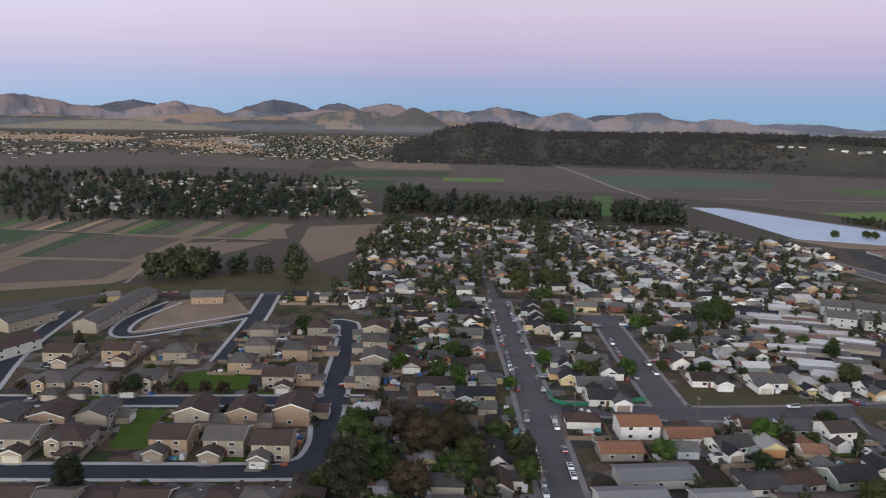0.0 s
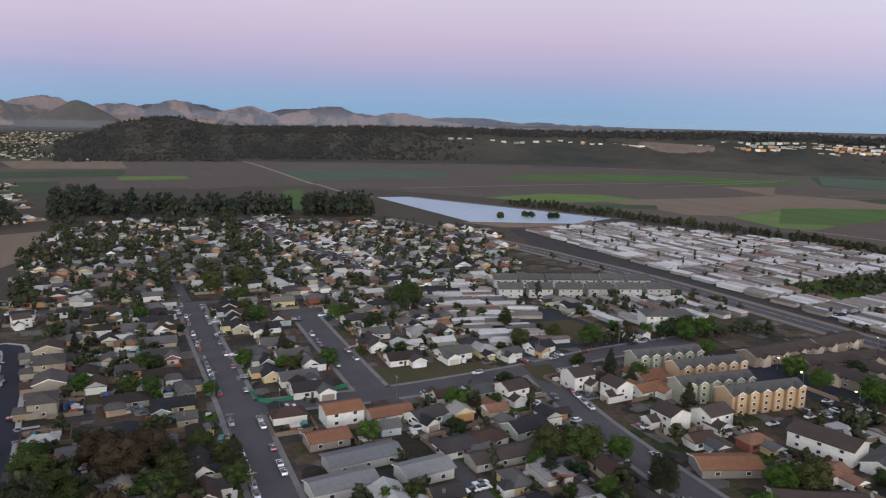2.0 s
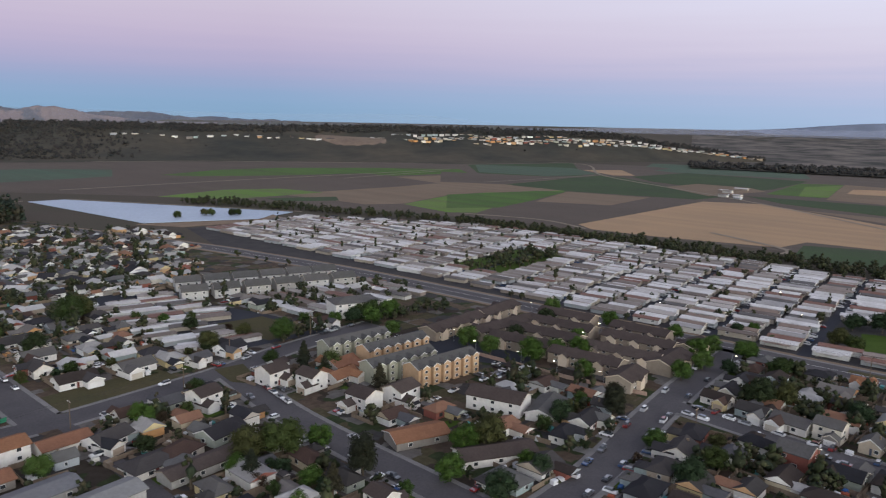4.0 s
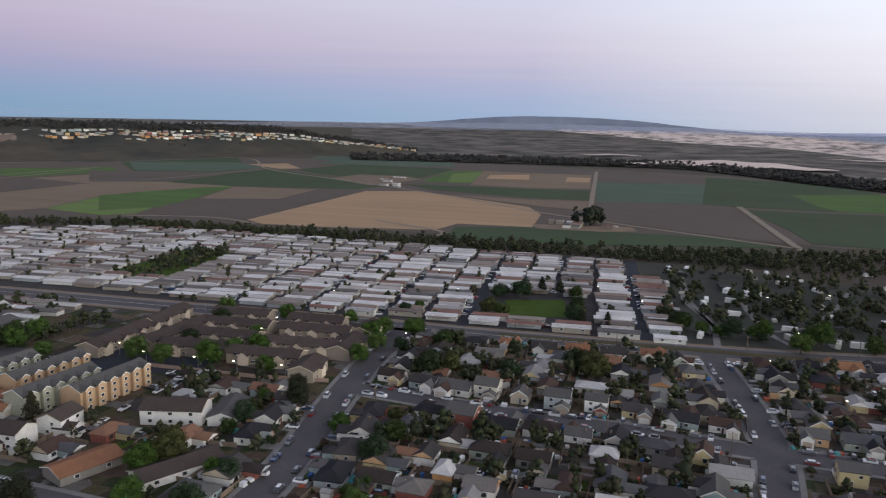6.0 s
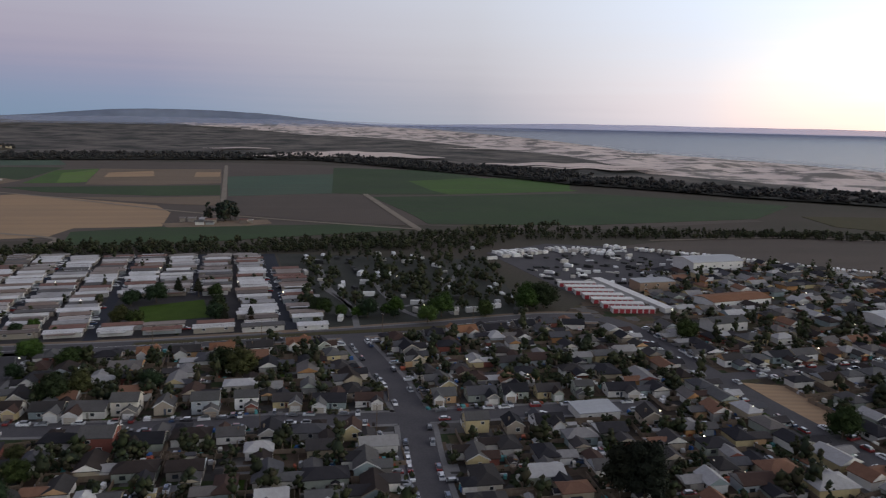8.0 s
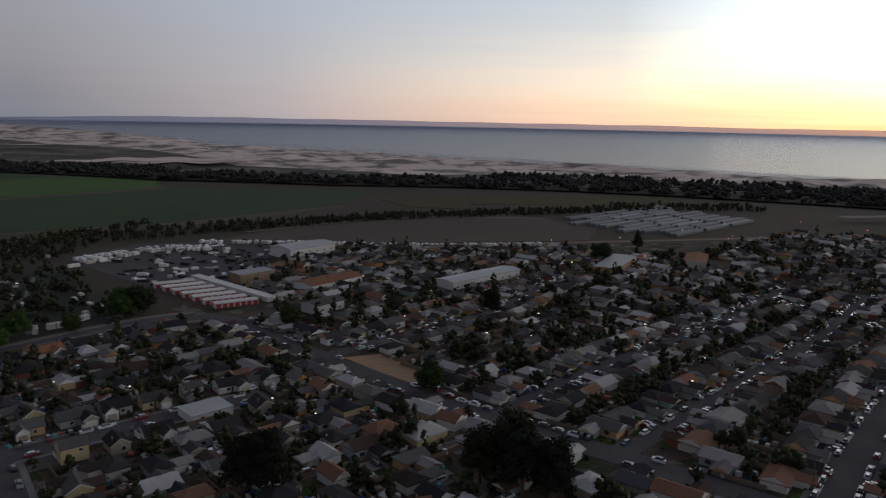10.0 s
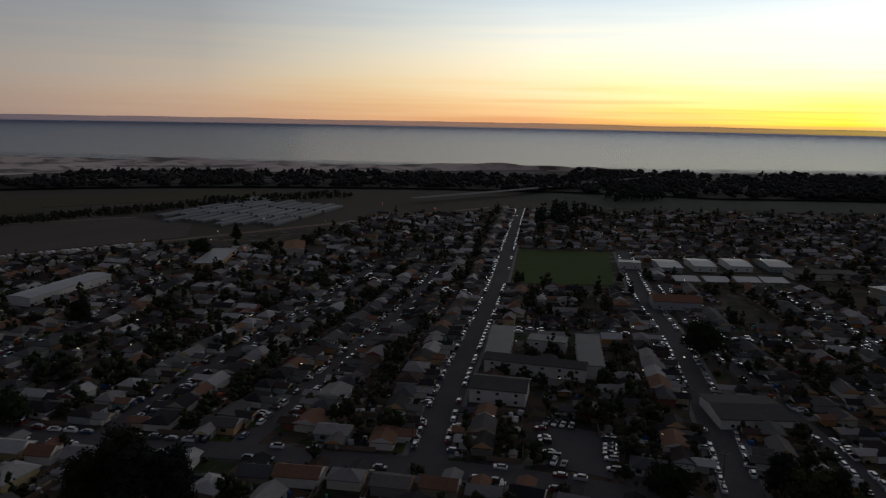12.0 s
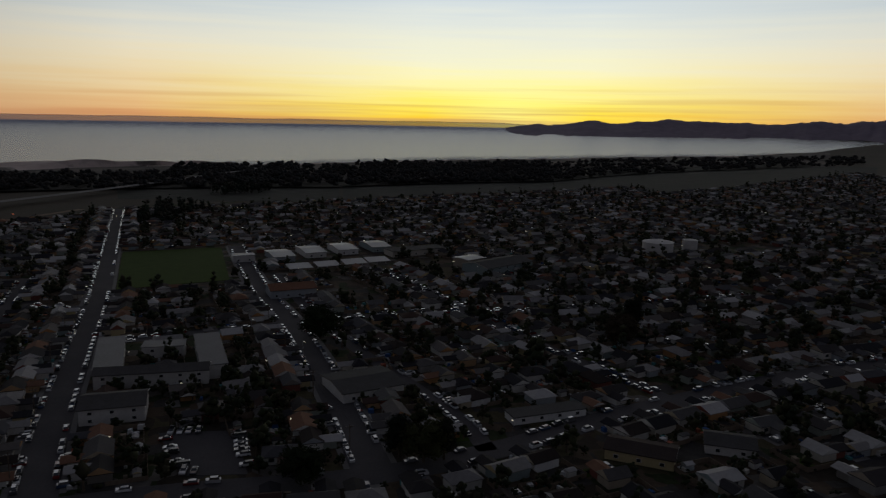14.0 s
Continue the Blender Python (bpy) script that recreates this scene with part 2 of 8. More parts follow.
M = dict(
    ground=dull("dry_ground", (0.088, 0.070, 0.058), (0.062, 0.060, 0.042), 0.006, 0.4, bump=0.1),
    asphalt=dull("worn_asphalt", (0.076, 0.072, 0.076), (0.108, 0.101, 0.102), 0.06, 1.2, bump=0.01),
    new_asphalt=dull("new_asphalt", (0.030, 0.033, 0.042), (0.042, 0.045, 0.055), 0.05, 1.5, bump=0.01, rough=0.8),
    concrete=dull("grey_concrete", (0.16, 0.155, 0.15), (0.23, 0.22, 0.21), 0.15, 1.5),
    new_concrete=dull("pale_concrete", (0.32, 0.31, 0.30), (0.40, 0.39, 0.38), 0.15, 1.5),
    park_paving=dull("dark_park_paving", (0.042, 0.041, 0.043), (0.068, 0.062, 0.06), 0.08, 0.9, bump=0.02),
    camp=dull("dark_camp_ground", (0.040, 0.043, 0.034), (0.068, 0.068, 0.060), 0.04, 0.6, bump=0.04),
    dirt=dull("bare_dirt", (0.17, 0.125, 0.09), (0.24, 0.18, 0.13), 0.06, 0.7, bump=0.06),
    track=dull("dirt_track", (0.20, 0.165, 0.13), (0.27, 0.23, 0.18), 0.05, 0.6, bump=0.05),
    lawn=dull("mown_lawn", (0.042, 0.072, 0.012), (0.062, 0.098, 0.018), 0.12, 1.0, bump=0.04),
    dry_grass=dull("dry_grass", (0.085, 0.070, 0.038), (0.062, 0.060, 0.030), 0.05, 0.8, bump=0.06),
    sand=dull("dune_sand", (0.56, 0.45, 0.39), (0.66, 0.55, 0.48), 0.006, 0.05, bump=0.8),
    scrub=dull("coastal_scrub", (0.044, 0.045, 0.040), (0.165, 0.142, 0.122), 0.007, 0.05, spread=0.12, bump=0.8),
    # blue-grey haze is put into the tan, back, far and scrub hill colours
    hill_tan=brushy("tan_hill_grass", (0.20, 0.15, 0.125), (0.165, 0.13, 0.112), (0.07, 0.075, 0.083), 0.0045, 0.52, 5.0),
    hill_back=dull("hazed_back_hills", (0.058, 0.066, 0.092), (0.105, 0.102, 0.12), 0.004, 0.012, spread=0.15, bump=2.0),
    # the pink of the dusk light is in this base colour too
    hill_far=brushy("hazed_dry_hills", (0.185, 0.145, 0.148), (0.145, 0.124, 0.132), (0.08, 0.085, 0.108), 0.006, 0.51, 6.0),
    hill_olive=dull("olive_grass_slope", (0.155, 0.13, 0.085), (0.19, 0.158, 0.105), 0.003, 0.02, spread=0.25, bump=1.0),
    hill_dark=dull("scrub_hill", (0.062, 0.064, 0.07), (0.09, 0.085, 0.084), 0.006, 0.02, bump=2.0),
    # the blue of distance haze is put into the mountain's base colour
    mountain=dull("haze_blue_mountain", (0.16, 0.19, 0.25), (0.20, 0.225, 0.28), 0.002, 0.01),
    # pale violet base stands in for haze over the backlit headland
    headland=dull("hazed_headland", (0.24, 0.20, 0.25), (0.31, 0.26, 0.30), 0.003, 0.02, bump=4.0),
    mesa=dull("mesa_slope", (0.034, 0.038, 0.033), (0.080, 0.069, 0.052), 0.004, 0.03, spread=0.18, bump=1.0),
    foam=dull("surf_foam", (0.6, 0.6, 0.6), (0.75, 0.75, 0.75), 0.01, 0.1),
    leaf=choice("oak_leaves", [(0.035, 0.055, 0.018), (0.05, 0.07, 0.022), (0.028, 0.04, 0.018), (0.06, 0.065, 0.025), (0.045, 0.08, 0.02), (0.03, 0.05, 0.025)], 0.75, 0.8, wear=0.6),
    bright_leaf=choice("fresh_leaves", [(0.055, 0.10, 0.022), (0.048, 0.088, 0.018), (0.066, 0.11, 0.028)], 0.7, 0.8, wear=0.6),
    dark_leaf=choice("gum_leaves", [(0.030, 0.034, 0.022), (0.038, 0.040, 0.026), (0.045, 0.042, 0.027), (0.026, 0.032, 0.022)], 0.8, 0.6, wear=0.6),
    rust_leaf=choice("bare_brown_crown", [(0.055, 0.038, 0.026), (0.06, 0.045, 0.03)], 0.85, 0.8, wear=0.6),
    far_leaf=choice("far_leaves", [(0.036, 0.046, 0.022), (0.046, 0.050, 0.026), (0.054, 0.050, 0.031), (0.032, 0.042, 0.026), (0.06, 0.066, 0.034), (0.028, 0.034, 0.020)], 0.85, 0.3, island=True, wear=0.5),
    grove_leaf=choice("grove_leaves", [(0.022, 0.032, 0.025), (0.032, 0.038, 0.028), (0.042, 0.040, 0.030), (0.026, 0.038, 0.030), (0.050, 0.048, 0.037), (0.034, 0.046, 0.030)], 0.85, 0.3, island=True, wear=0.5),
    mesa_leaf=choice("dusky_far_leaves", [(0.040, 0.041, 0.040), (0.050, 0.046, 0.044), (0.033, 0.037, 0.038), (0.058, 0.053, 0.049)], 0.9, 0.3, island=True, wear=0.4),
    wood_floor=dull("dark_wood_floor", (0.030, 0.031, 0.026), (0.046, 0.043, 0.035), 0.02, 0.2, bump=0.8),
    mesa_soil=dull("bare_mesa_soil", (0.15, 0.112, 0.088), (0.20, 0.155, 0.12), 0.01, 0.08, bump=0.5),
    # darker copy of the bark for trunks in woods, shade put into its colour
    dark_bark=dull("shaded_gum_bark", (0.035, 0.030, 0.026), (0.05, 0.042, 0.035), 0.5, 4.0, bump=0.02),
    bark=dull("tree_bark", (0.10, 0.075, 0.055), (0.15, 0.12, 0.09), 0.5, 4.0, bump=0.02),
)


# ---- mesh helpers ----
def far(x, y, z=0.0):
    """Beyond 2.4 km the land is drawn in towards the eye, so that the horizon fits within reach; nearer it is untouched."""
    d = math.hypot(x, y)
    if d <= 2400:
        return (x, y, z)
    k = (2400 + 2300 * (1 - math.exp((2400 - d) / 2300))) / d
    return (x * k, y * k, EYE + (z - EYE) * k)


def mesh_ob(name, verts, faces, mats, idx=None, parent=None, smooth=False):
    me = bpy.data.meshes.new(name)
    me.from_pydata([tuple(v) for v in verts], [], [tuple(f) for f in faces])
    for m in (mats if isinstance(mats, (list, tuple)) else [mats]):
        me.materials.append(m)
    if idx is not None:
        me.polygons.foreach_set("material_index", np.asarray(idx, dtype=np.int32))
    if smooth:
        me.polygons.foreach_set("use_smooth", np.ones(len(me.polygons), dtype=bool))
    me.update()
    ob = new(name, me)
    if parent is not None:
        ob.parent = parent
    return ob


def sheet(name, pts, z, mat, label, category, step=0.0):
    """A flat patch of land with a low rim; step: subdivide four-cornered far patches."""
    if step and len(pts) == 4:
        a, b, c, d = [Vector((*p, 0)) for p in pts]
        n = max(2, int(max((b - a).length, (c - d).length) / step))
        k = max(2, int(max((d - a).length, (c - b).length) / step))
        vs, fs = [], []
        for j in range(k + 1):
            for i in range(n + 1):
                p = a.lerp(b, i / n).lerp(d.lerp(c, i / n), j / k)
                vs.append(far(p.x, p.y, z))
        for j in range(k):
            for i in range(n):
                q = j * (n + 1) + i
                fs.append((q, q + 1, q + n + 2, q + n + 1))
    else:
        n = len(pts)
        vs = [(*p, z) for p in pts] + [(*p, 0.0) for p in pts]
        fs = [tuple(range(n))] + [(i, i + n, (i + 1) % n + n, (i + 1) % n) for i in range(n)]
    ob = mesh_ob(name, vs, fs, mat)
    bm = bmesh.new()
    bm.from_mesh(ob.data)
    bmesh.ops.recalc_face_normals(bm, faces=bm.faces)
    if len(bm.faces) and sum(f.normal.z * f.calc_area() for f in bm.faces) < 0:
        bmesh.ops.reverse_faces(bm, faces=bm.faces)
    bm.to_mesh(ob.data)
    bm.free()
    return tagged(ob, label, category, kind="structure")


def ribbon(pts, half0, half1=None):
    """Left and right edges of a strip along a line of points."""
    half1 = half0 if half1 is None else half1
    ps = [Vector(p) for p in pts]
    left, right = [], []
    for i, p in enumerate(ps):
        a = (ps[i] - ps[i - 1]).normalized() if i else (ps[1] - ps[0]).normalized()
        b = (ps[i + 1] - ps[i]).normalized() if i + 1 < len(ps) else a
        d = (a + b).normalized()
        nrm = Vector((-d.y, d.x)) / max(0.5, d.dot(a))
        left.append(p + nrm * half0)
        right.append(p - nrm * half1)
    return left, right


def smooth_line(pts, step=4.0):
    """Catmull-Rom through the points."""
    ps = [Vector(p) for p in pts]
    if len(ps) < 3:
        return ps
    ps = [2 * ps[0] - ps[1], *ps, 2 * ps[-1] - ps[-2]]
    res = []
    for a, b, c, d in zip(ps, ps[1:], ps[2:], ps[3:]):
        n = max(1, int((c - b).length / step))
        for i in range(n):
            u = i / n
            res.append(0.5 * (2 * b + (c - a) * u + (2 * a - 5 * b + 4 * c - d) * u * u + (3 * b - a - 3 * c + d) * u ** 3))
    return [*res, ps[-2]]


def road(name, pts, width, mat, label, z=0.06, walks=False, curve=True, category="road", own=-1):
    line = smooth_line(pts) if curve else [Vector(p) for p in pts]
    if len(line) == 2 and walks:
        line = [line[0].lerp(line[1], i / 40) for i in range(41)]
    lt, rt = ribbon(line, width / 2)
    n = len(line)
    vs = [far(p.x, p.y, z) for p in lt] + [far(p.x, p.y, z) for p in rt]
    fs = [(i, i + n, i + n + 1, i + 1) for i in range(n - 1)]
    tagged(mesh_ob(name, vs, fs, mat), label, category, kind="structure")
    if walks:
        for side in (1, -1):
            a, b = ribbon(line, width / 2 + 1.9, -(width / 2)) if side > 0 else ribbon(line, -(width / 2), width / 2 + 1.9)
            vs = [(p.x, p.y, zz) for zz in (0.18, 0.0) for p in (*a, *b)]
            m = 2 * n
            keep = [i for i in range(n - 1) if off_road(*((a[i] + b[i] + a[i + 1] + b[i + 1]) / 4), 0.6, own)]
            fs = [(i, i + n, i + n + 1, i + 1) for i in keep]
            fs += [(i, i + 1, i + 1 + m, i + m) for i in keep] + [(i + n, i + n + m, i + 1 + n + m, i + 1 + n) for i in keep]
            if not fs:
                continue
            tagged(mesh_ob("pavement", vs, fs, M["new_concrete" if mat == M["new_asphalt"] else "concrete"]), "pale concrete pavement with a kerb beside the street", "pavement", kind="structure")


def gauss(x, c, w):
    return math.exp(-((x - c) / w) ** 2)


# ---- ground, sea and distance ----
def polar_sheet(name, az0, az1, daz, near, rings, mat, z, label, category, sunk=None):
    """A sheet laid out in rings round the town; near(az) is its inner edge."""
    n = int((az1 - az0) / daz) + 1
    vs, fs = [], []
    for j, f in enumerate(rings):
        for i in range(n):
            a = radians(az0 + i * daz)
            d = min(8200.0 + 80 * j, near(az0 + i * daz) * f) if near else f
            vs.append(far(math.sin(a) * d, math.cos(a) * d, z if not sunk else z + sunk(az0 + i * daz, d)))
    for j in range(len(rings) - 1):
        for i in range(n - 1):
            q = j * n + i
            fs.append((q, q + n, q + n + 1, q + 1))
    return tagged(mesh_ob(name, vs, fs, mat, smooth=True), label, category, kind="structure")


def veil_of(name, tone, through_tone, cover):
    """Thin mist: light passes through it and is scattered by it."""
    m, t, p = nodes_of(name)
    soft = t.nodes.new("ShaderNodeBsdfTranslucent")
    soft.inputs[0].default_value = (*tone, 1)
    p.inputs["Base Color"].default_value, p.inputs["Roughness"].default_value = (*tone, 1), 1.0
    both = t.nodes.new("ShaderNodeMixShader")
    both.inputs[0].default_value = 0.5
    thin = t.nodes.new("ShaderNodeBsdfTransparent")
    thin.inputs[0].default_value = (*through_tone, 1)
    mixed = t.nodes.new("ShaderNodeMixShader")
    mixed.inputs[0].default_value = cover
    for src, dst in ((p.outputs[0], both.inputs[1]), (soft.outputs[0], both.inputs[2]), (thin.outputs[0], mixed.inputs[1]), (both.outputs[0], mixed.inputs[2]), (mixed.outputs[0], t.nodes["Material Output"].inputs[0])):
        t.links.new(src, dst)
    return m


M["fog"] = veil_of("fog_layer", (0.55, 0.58, 0.72), (0.48, 0.51, 0.66), 0.42)
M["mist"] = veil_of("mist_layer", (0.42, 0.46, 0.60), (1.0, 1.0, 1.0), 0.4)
COAST = [(88, 11500), (97, 7800), (104, 5180), (110, 3720), (115, 2740), (123, 2400), (132, 2070), (141, 1860), (150, 1750), (160, 1690), (169, 1665), (180, 1720), (187, 1850), (200, 2165), (213, 2710), (218.3, 3410), (222, 5200)]


def coast(az):
    for (a0, d0), (a1, d1) in zip(COAST, COAST[1:]):
        if az <= a1:
            u = (az - a0) / (a1 - a0)
            return d0 + (d1 - d0) * u + 14 * math.sin(az * 1.9) * min(1, d0 / 2000)
    return COAST[-1][1]


polar_sheet("ground", 0, 360, 3, None, [0.1, 100, 300, 700, 1200, 1800, 2400, 2700, 3000, 3400, 3900, 4500, 5500, 7000, 9000, 12500], M["ground"], 0.0,
            "dry level ground that reaches the horizon", "ground", lambda az, d: -60.0 if 90 < az < 219 and d > 1.12 * coast(az) else 0.0)
m, t, p = nodes_of("sea_water")
ripple = noise_tex(t, 0.02, 6.0, 0.65, (1.0, 0.25, 1.0, 15))
swell = noise_tex(t, 0.004, 3.0, 0.5, (1.0, 0.15, 1.0, 15))
t.links.new(ramp_of(t, swell, [(0.3, (0.028, 0.034, 0.058)), (0.7, (0.052, 0.056, 0.085))]), p.inputs["Base Color"])
p.inputs["Roughness"].default_value = 0.26
bump_of(t, p, ripple, 0.16, 1.4)
body = t.nodes.new("ShaderNodeBsdfDiffuse")
body.inputs[0].default_value = (0.095, 0.118, 0.185, 1)
both = t.nodes.new("ShaderNodeMixShader")
both.inputs[0].default_value = 0.34
t.links.new(p.outputs[0], both.inputs[1])
t.links.new(body.outputs[0], both.inputs[2])
t.links.new(both.outputs[0], t.nodes["Material Output"].inputs[0])
M["sea"] = m
polar_sheet("sea", 88, 222, 0.5, coast, [1.0, 1.05, 1.12, 1.25, 1.45, 1.7, 2.0, 2.4, 2.9, 3.5, 4.2, 5.2, 6.5, 8.0], M["sea"], 0.5, "grey evening sea with low swell", "water")
for f0, f1 in ((0.996, 1.008), (1.022, 1.031), (1.046, 1.052), (1.068, 1.071)):
    polar_sheet("surf", 112, 216, 0.5, coast, [f0, (f0 + f1) / 2 + 0.001, f1], M["foam"], 0.8, "thin white line of surf along the beach", "surf")


def ridge(name, az0, az1, crest, base, r0, r1, mat, label, rough=0.12, steps=14, daz=0.2, wild=7.0, back=True):
    """A range of hills: crest and base are heights over the horizon in degrees, r0 and r1 the distance of foot and crest."""
    n = int((az1 - az0) / daz) + 1
    vs, fs = [], []
    rows = steps + (3 if back else 0)
    for j in range(rows + 1):
        u = min(1.0, j / steps)
        over = max(0, j - steps)
        for i in range(n):
            az = az0 + i * daz
            a = radians(az)
            rr = r0(az) if callable(r0) else r0
            r = rr + (r1 - rr) * u + over * 40
            e0, e1 = base(az), crest(az)
            s = u ** 1.2
            e = e0 + (e1 - e0) * s
            k = noise.noise((math.sin(a) * wild * 4, math.cos(a) * wild * 4, u * 1.6)) + 0.5 * noise.noise((az * wild * 0.22, u * 3.5, 3.1)) + 0.3 * noise.noise((az * wild * 0.6, u * 6, 7.7))
            e += k * rough * math.sin(math.pi * min(1, u * 0.9)) * max(0.3, e1 - e0) + (k * rough * 0.35 if j >= steps else 0)
            z = EYE + r * math.tan(radians(e)) - over * 25
            vs.append((math.sin(a) * r, math.cos(a) * r, z))
    for j in range(rows):
        for i in range(n - 1):
            q = j * n + i
            fs.append((q, q + 1, q + n + 1, q + n))
    return tagged(mesh_ob(name, vs, fs, mat, smooth=True), label, "hill", kind="structure")


def skyline(peaks, floor):
    """A crest line that runs over broad overlapping tops: (middle, half width, height) in degrees."""
    def crest(az):
        e = max(floor + (top - floor) * math.exp(-abs((az - mid) / half) ** 1.6) for mid, half, top in peaks)
        return e + 0.10 * noise.noise((az * 0.55, floor * 9, 0)) + 0.05 * noise.noise((az * 1.9, floor * 9, 3))
    return crest


ridge("hill_range", -46, 37, skyline([(-40, 6, 0.9), (-22, 7, 0.68), (-12.3, 4.2, 0.98), (-8.0, 3.2, 0.90), (4.0, 5, 0.72), (14, 6, 0.45), (24, 6, 0.05), (31, 5, -0.25)], -0.6), lambda az: -1.3, 4560, 4690, M["hill_back"], "distant hills along the skyline, coloured blue as through haze", 0.2, daz=0.12, wild=9.0)
ridge("hill_range", -46, 31, skyline([(-38, 5, 0.95), (-29.3, 6.0, 1.0), (-19.7, 4.2, 0.74), (-14.5, 3.0, 0.30), (-9.0, 4.0, 0.42), (-4.4, 3.8, 0.93), (0.2, 3.0, 0.66), (4.0, 3.2, 0.84), (8.8, 3.0, 0.52), (14.6, 4.0, 0.62), (20, 4.0, 0.22)], -0.7), lambda az: -1.4, 4360, 4520, M["hill_far"], "dry hills in long folds, dusk pink and haze in their colour", 0.17, daz=0.1, steps=22, wild=11.0)
ridge("hill_range", -46, 9, skyline([(-36, 6, -0.1), (-28, 5, -0.25), (-18.3, 4.0, 0.02), (-12.5, 3.2, -0.12), (-7.0, 4.5, 0.40), (-1.0, 3.5, -0.1), (4, 4, -0.4)], -0.75), lambda az: -1.5, 4180, 4320, M["hill_tan"], "tan grass hills with dark brush in their folds", 0.13, daz=0.1, steps=20, wild=9.0)
ridge("scrub_hill", -8, 4.5, skyline([(-2.4, 2.6, 0.64)], -1.25), lambda az: -1.35, 4080, 4160, M["hill_dark"], "dark cone-shaped hill covered in scrub", 0.06, daz=0.1)
ridge("brush_hill", -46, -9, skyline([(-30, 7, -0.38), (-13.5, 4, -0.35), (-40, 6, -0.3)], -0.95), lambda az: -1.5, 4060, 4150, M["hill_dark"], "low dark hills covered in brush", 0.15, daz=0.12)
ridge("grass_hill", -46, -8, skyline([(-23.5, 8.5, -0.54), (-40, 7, -0.5)], -1.5), lambda az: -1.7, 3880, 4030, M["hill_olive"], "long smooth olive-tan grass hill", 0.06, daz=0.12, wild=4.0)
ridge("mountain", 60, 102, lambda az: -0.7 + 0.9 * gauss(az, 80, 9) + 0.25 * gauss(az, 88, 5), lambda az: -0.85, 4500, 4680, M["mountain"], "flat-topped mountain far down the coast, tinted haze blue", 0.05)


HEAD = [(193.6, -1.36), (193.9, -1.3), (194.9, -0.94), (196.6, -0.61), (198.7, -0.32), (199.7, -0.42), (202.4, -0.07), (204.9, -0.19), (208.1, 0.16), (210.8, 0.06), (212.7, 0.02), (216.0, -0.07), (217.7, 0.2), (219.8, 0.16), (222.0, 0.43), (232, 0.5), (250, 0.2)]


def head_crest(az):
    return along(HEAD, az)


def along(table, az):
    for (a0, d0), (a1, d1) in zip(table, table[1:]):
        if az <= a1:
            return d0 + (d1 - d0) * max(0, (az - a0) / (a1 - a0))
    return table[-1][1]


ridge("headland", 193.6, 250, lambda az: head_crest(az) + 0.05 * noise.noise((az * 1.1, 0.3, 0)) + 0.03 * noise.noise((az * 3.1, 1.3, 0)), lambda az: -1.34 - (0.3 * min(1, max(0, (az - 205) / 6)) + 0.35 * min(1, max(0, (az - 211) / 10))), 3900, 4600, M["headland"], "dark hilly headland beyond the bay, colour lifted for haze", 0.12, daz=0.12, wild=10.0)


def mesa_foot(az):
    if az < 49:
        return 1790.0
    return 1790.0 + (az - 49) * 25


def mesa_crest(az):
    e = -0.95 + 0.62 * gauss(az, 3.2, 2.6) + 0.2 * gauss(az, 22, 8) + 0.25 * gauss(az, 45, 12)
    if az < 0:
        e -= (0 - az) * 0.32
    if az > 60:
        e -= (az - 60) * 0.14
    return e


ridge("mesa", -6, 71, mesa_crest, lambda az: -math.degrees(math.atan(EYE / mesa_foot(az))), mesa_foot, 2360, M["mesa"], "low flat-topped mesa with wooded slopes", 0.07, daz=0.3)
# fog lying on the sea along the horizon
fs, vs = [], []
for j in range(6):
    for i in range(227):
        az = 92 + i * 0.5
        a = radians(az)
        low = -0.71
        d = EYE / math.tan(radians(-low))
        r = 2400 + 2300 * (1 - math.exp((2400 - d) / 2300)) - 12 + j * 2.5
        u = min(1.0, j / 4)
        ee = low - 0.04 + (-0.27 - low) * (1 - (1 - u) ** 1.6) * max(0.0, min(1.0, (az - 92) / 18, (205 - az) / 9)) + (0.05 * noise.noise((az * 0.25, j * 0.3, 0)) * u)
        vs.append((math.sin(a) * r, math.cos(a) * r, EYE + r * math.tan(radians(ee))))
for j in range(5):
    for i in range(226):
        q = j * 227 + i
        fs.append((q, q + 227, q + 228, q + 1))
tagged(mesh_ob("fog_bank", vs, fs, M["fog"], smooth=True), "low grey-violet fog bank lying on the sea horizon", "fog bank", kind="structure")

# mist on the far plain at the mountain's foot; the sheet also imitates air haze
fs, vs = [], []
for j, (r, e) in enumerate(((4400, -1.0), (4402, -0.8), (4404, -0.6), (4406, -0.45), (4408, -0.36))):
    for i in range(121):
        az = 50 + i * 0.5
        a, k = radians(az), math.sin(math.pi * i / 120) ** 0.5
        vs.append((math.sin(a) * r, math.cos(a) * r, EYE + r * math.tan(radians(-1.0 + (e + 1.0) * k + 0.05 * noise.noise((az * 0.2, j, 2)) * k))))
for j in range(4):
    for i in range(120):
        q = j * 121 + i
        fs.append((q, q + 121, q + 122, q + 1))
tagged(mesh_ob("mist", vs, fs, M["mist"], smooth=True), "thin pale sheet for mist and air haze over the far plain below the mountain", "mist", kind="structure")

# see-through tinted sheets stand in for the air's haze before the hills
M["haze"] = veil_of("haze_sheet", (0.50, 0.58, 0.74), (1.0, 1.0, 1.0), 0.10)
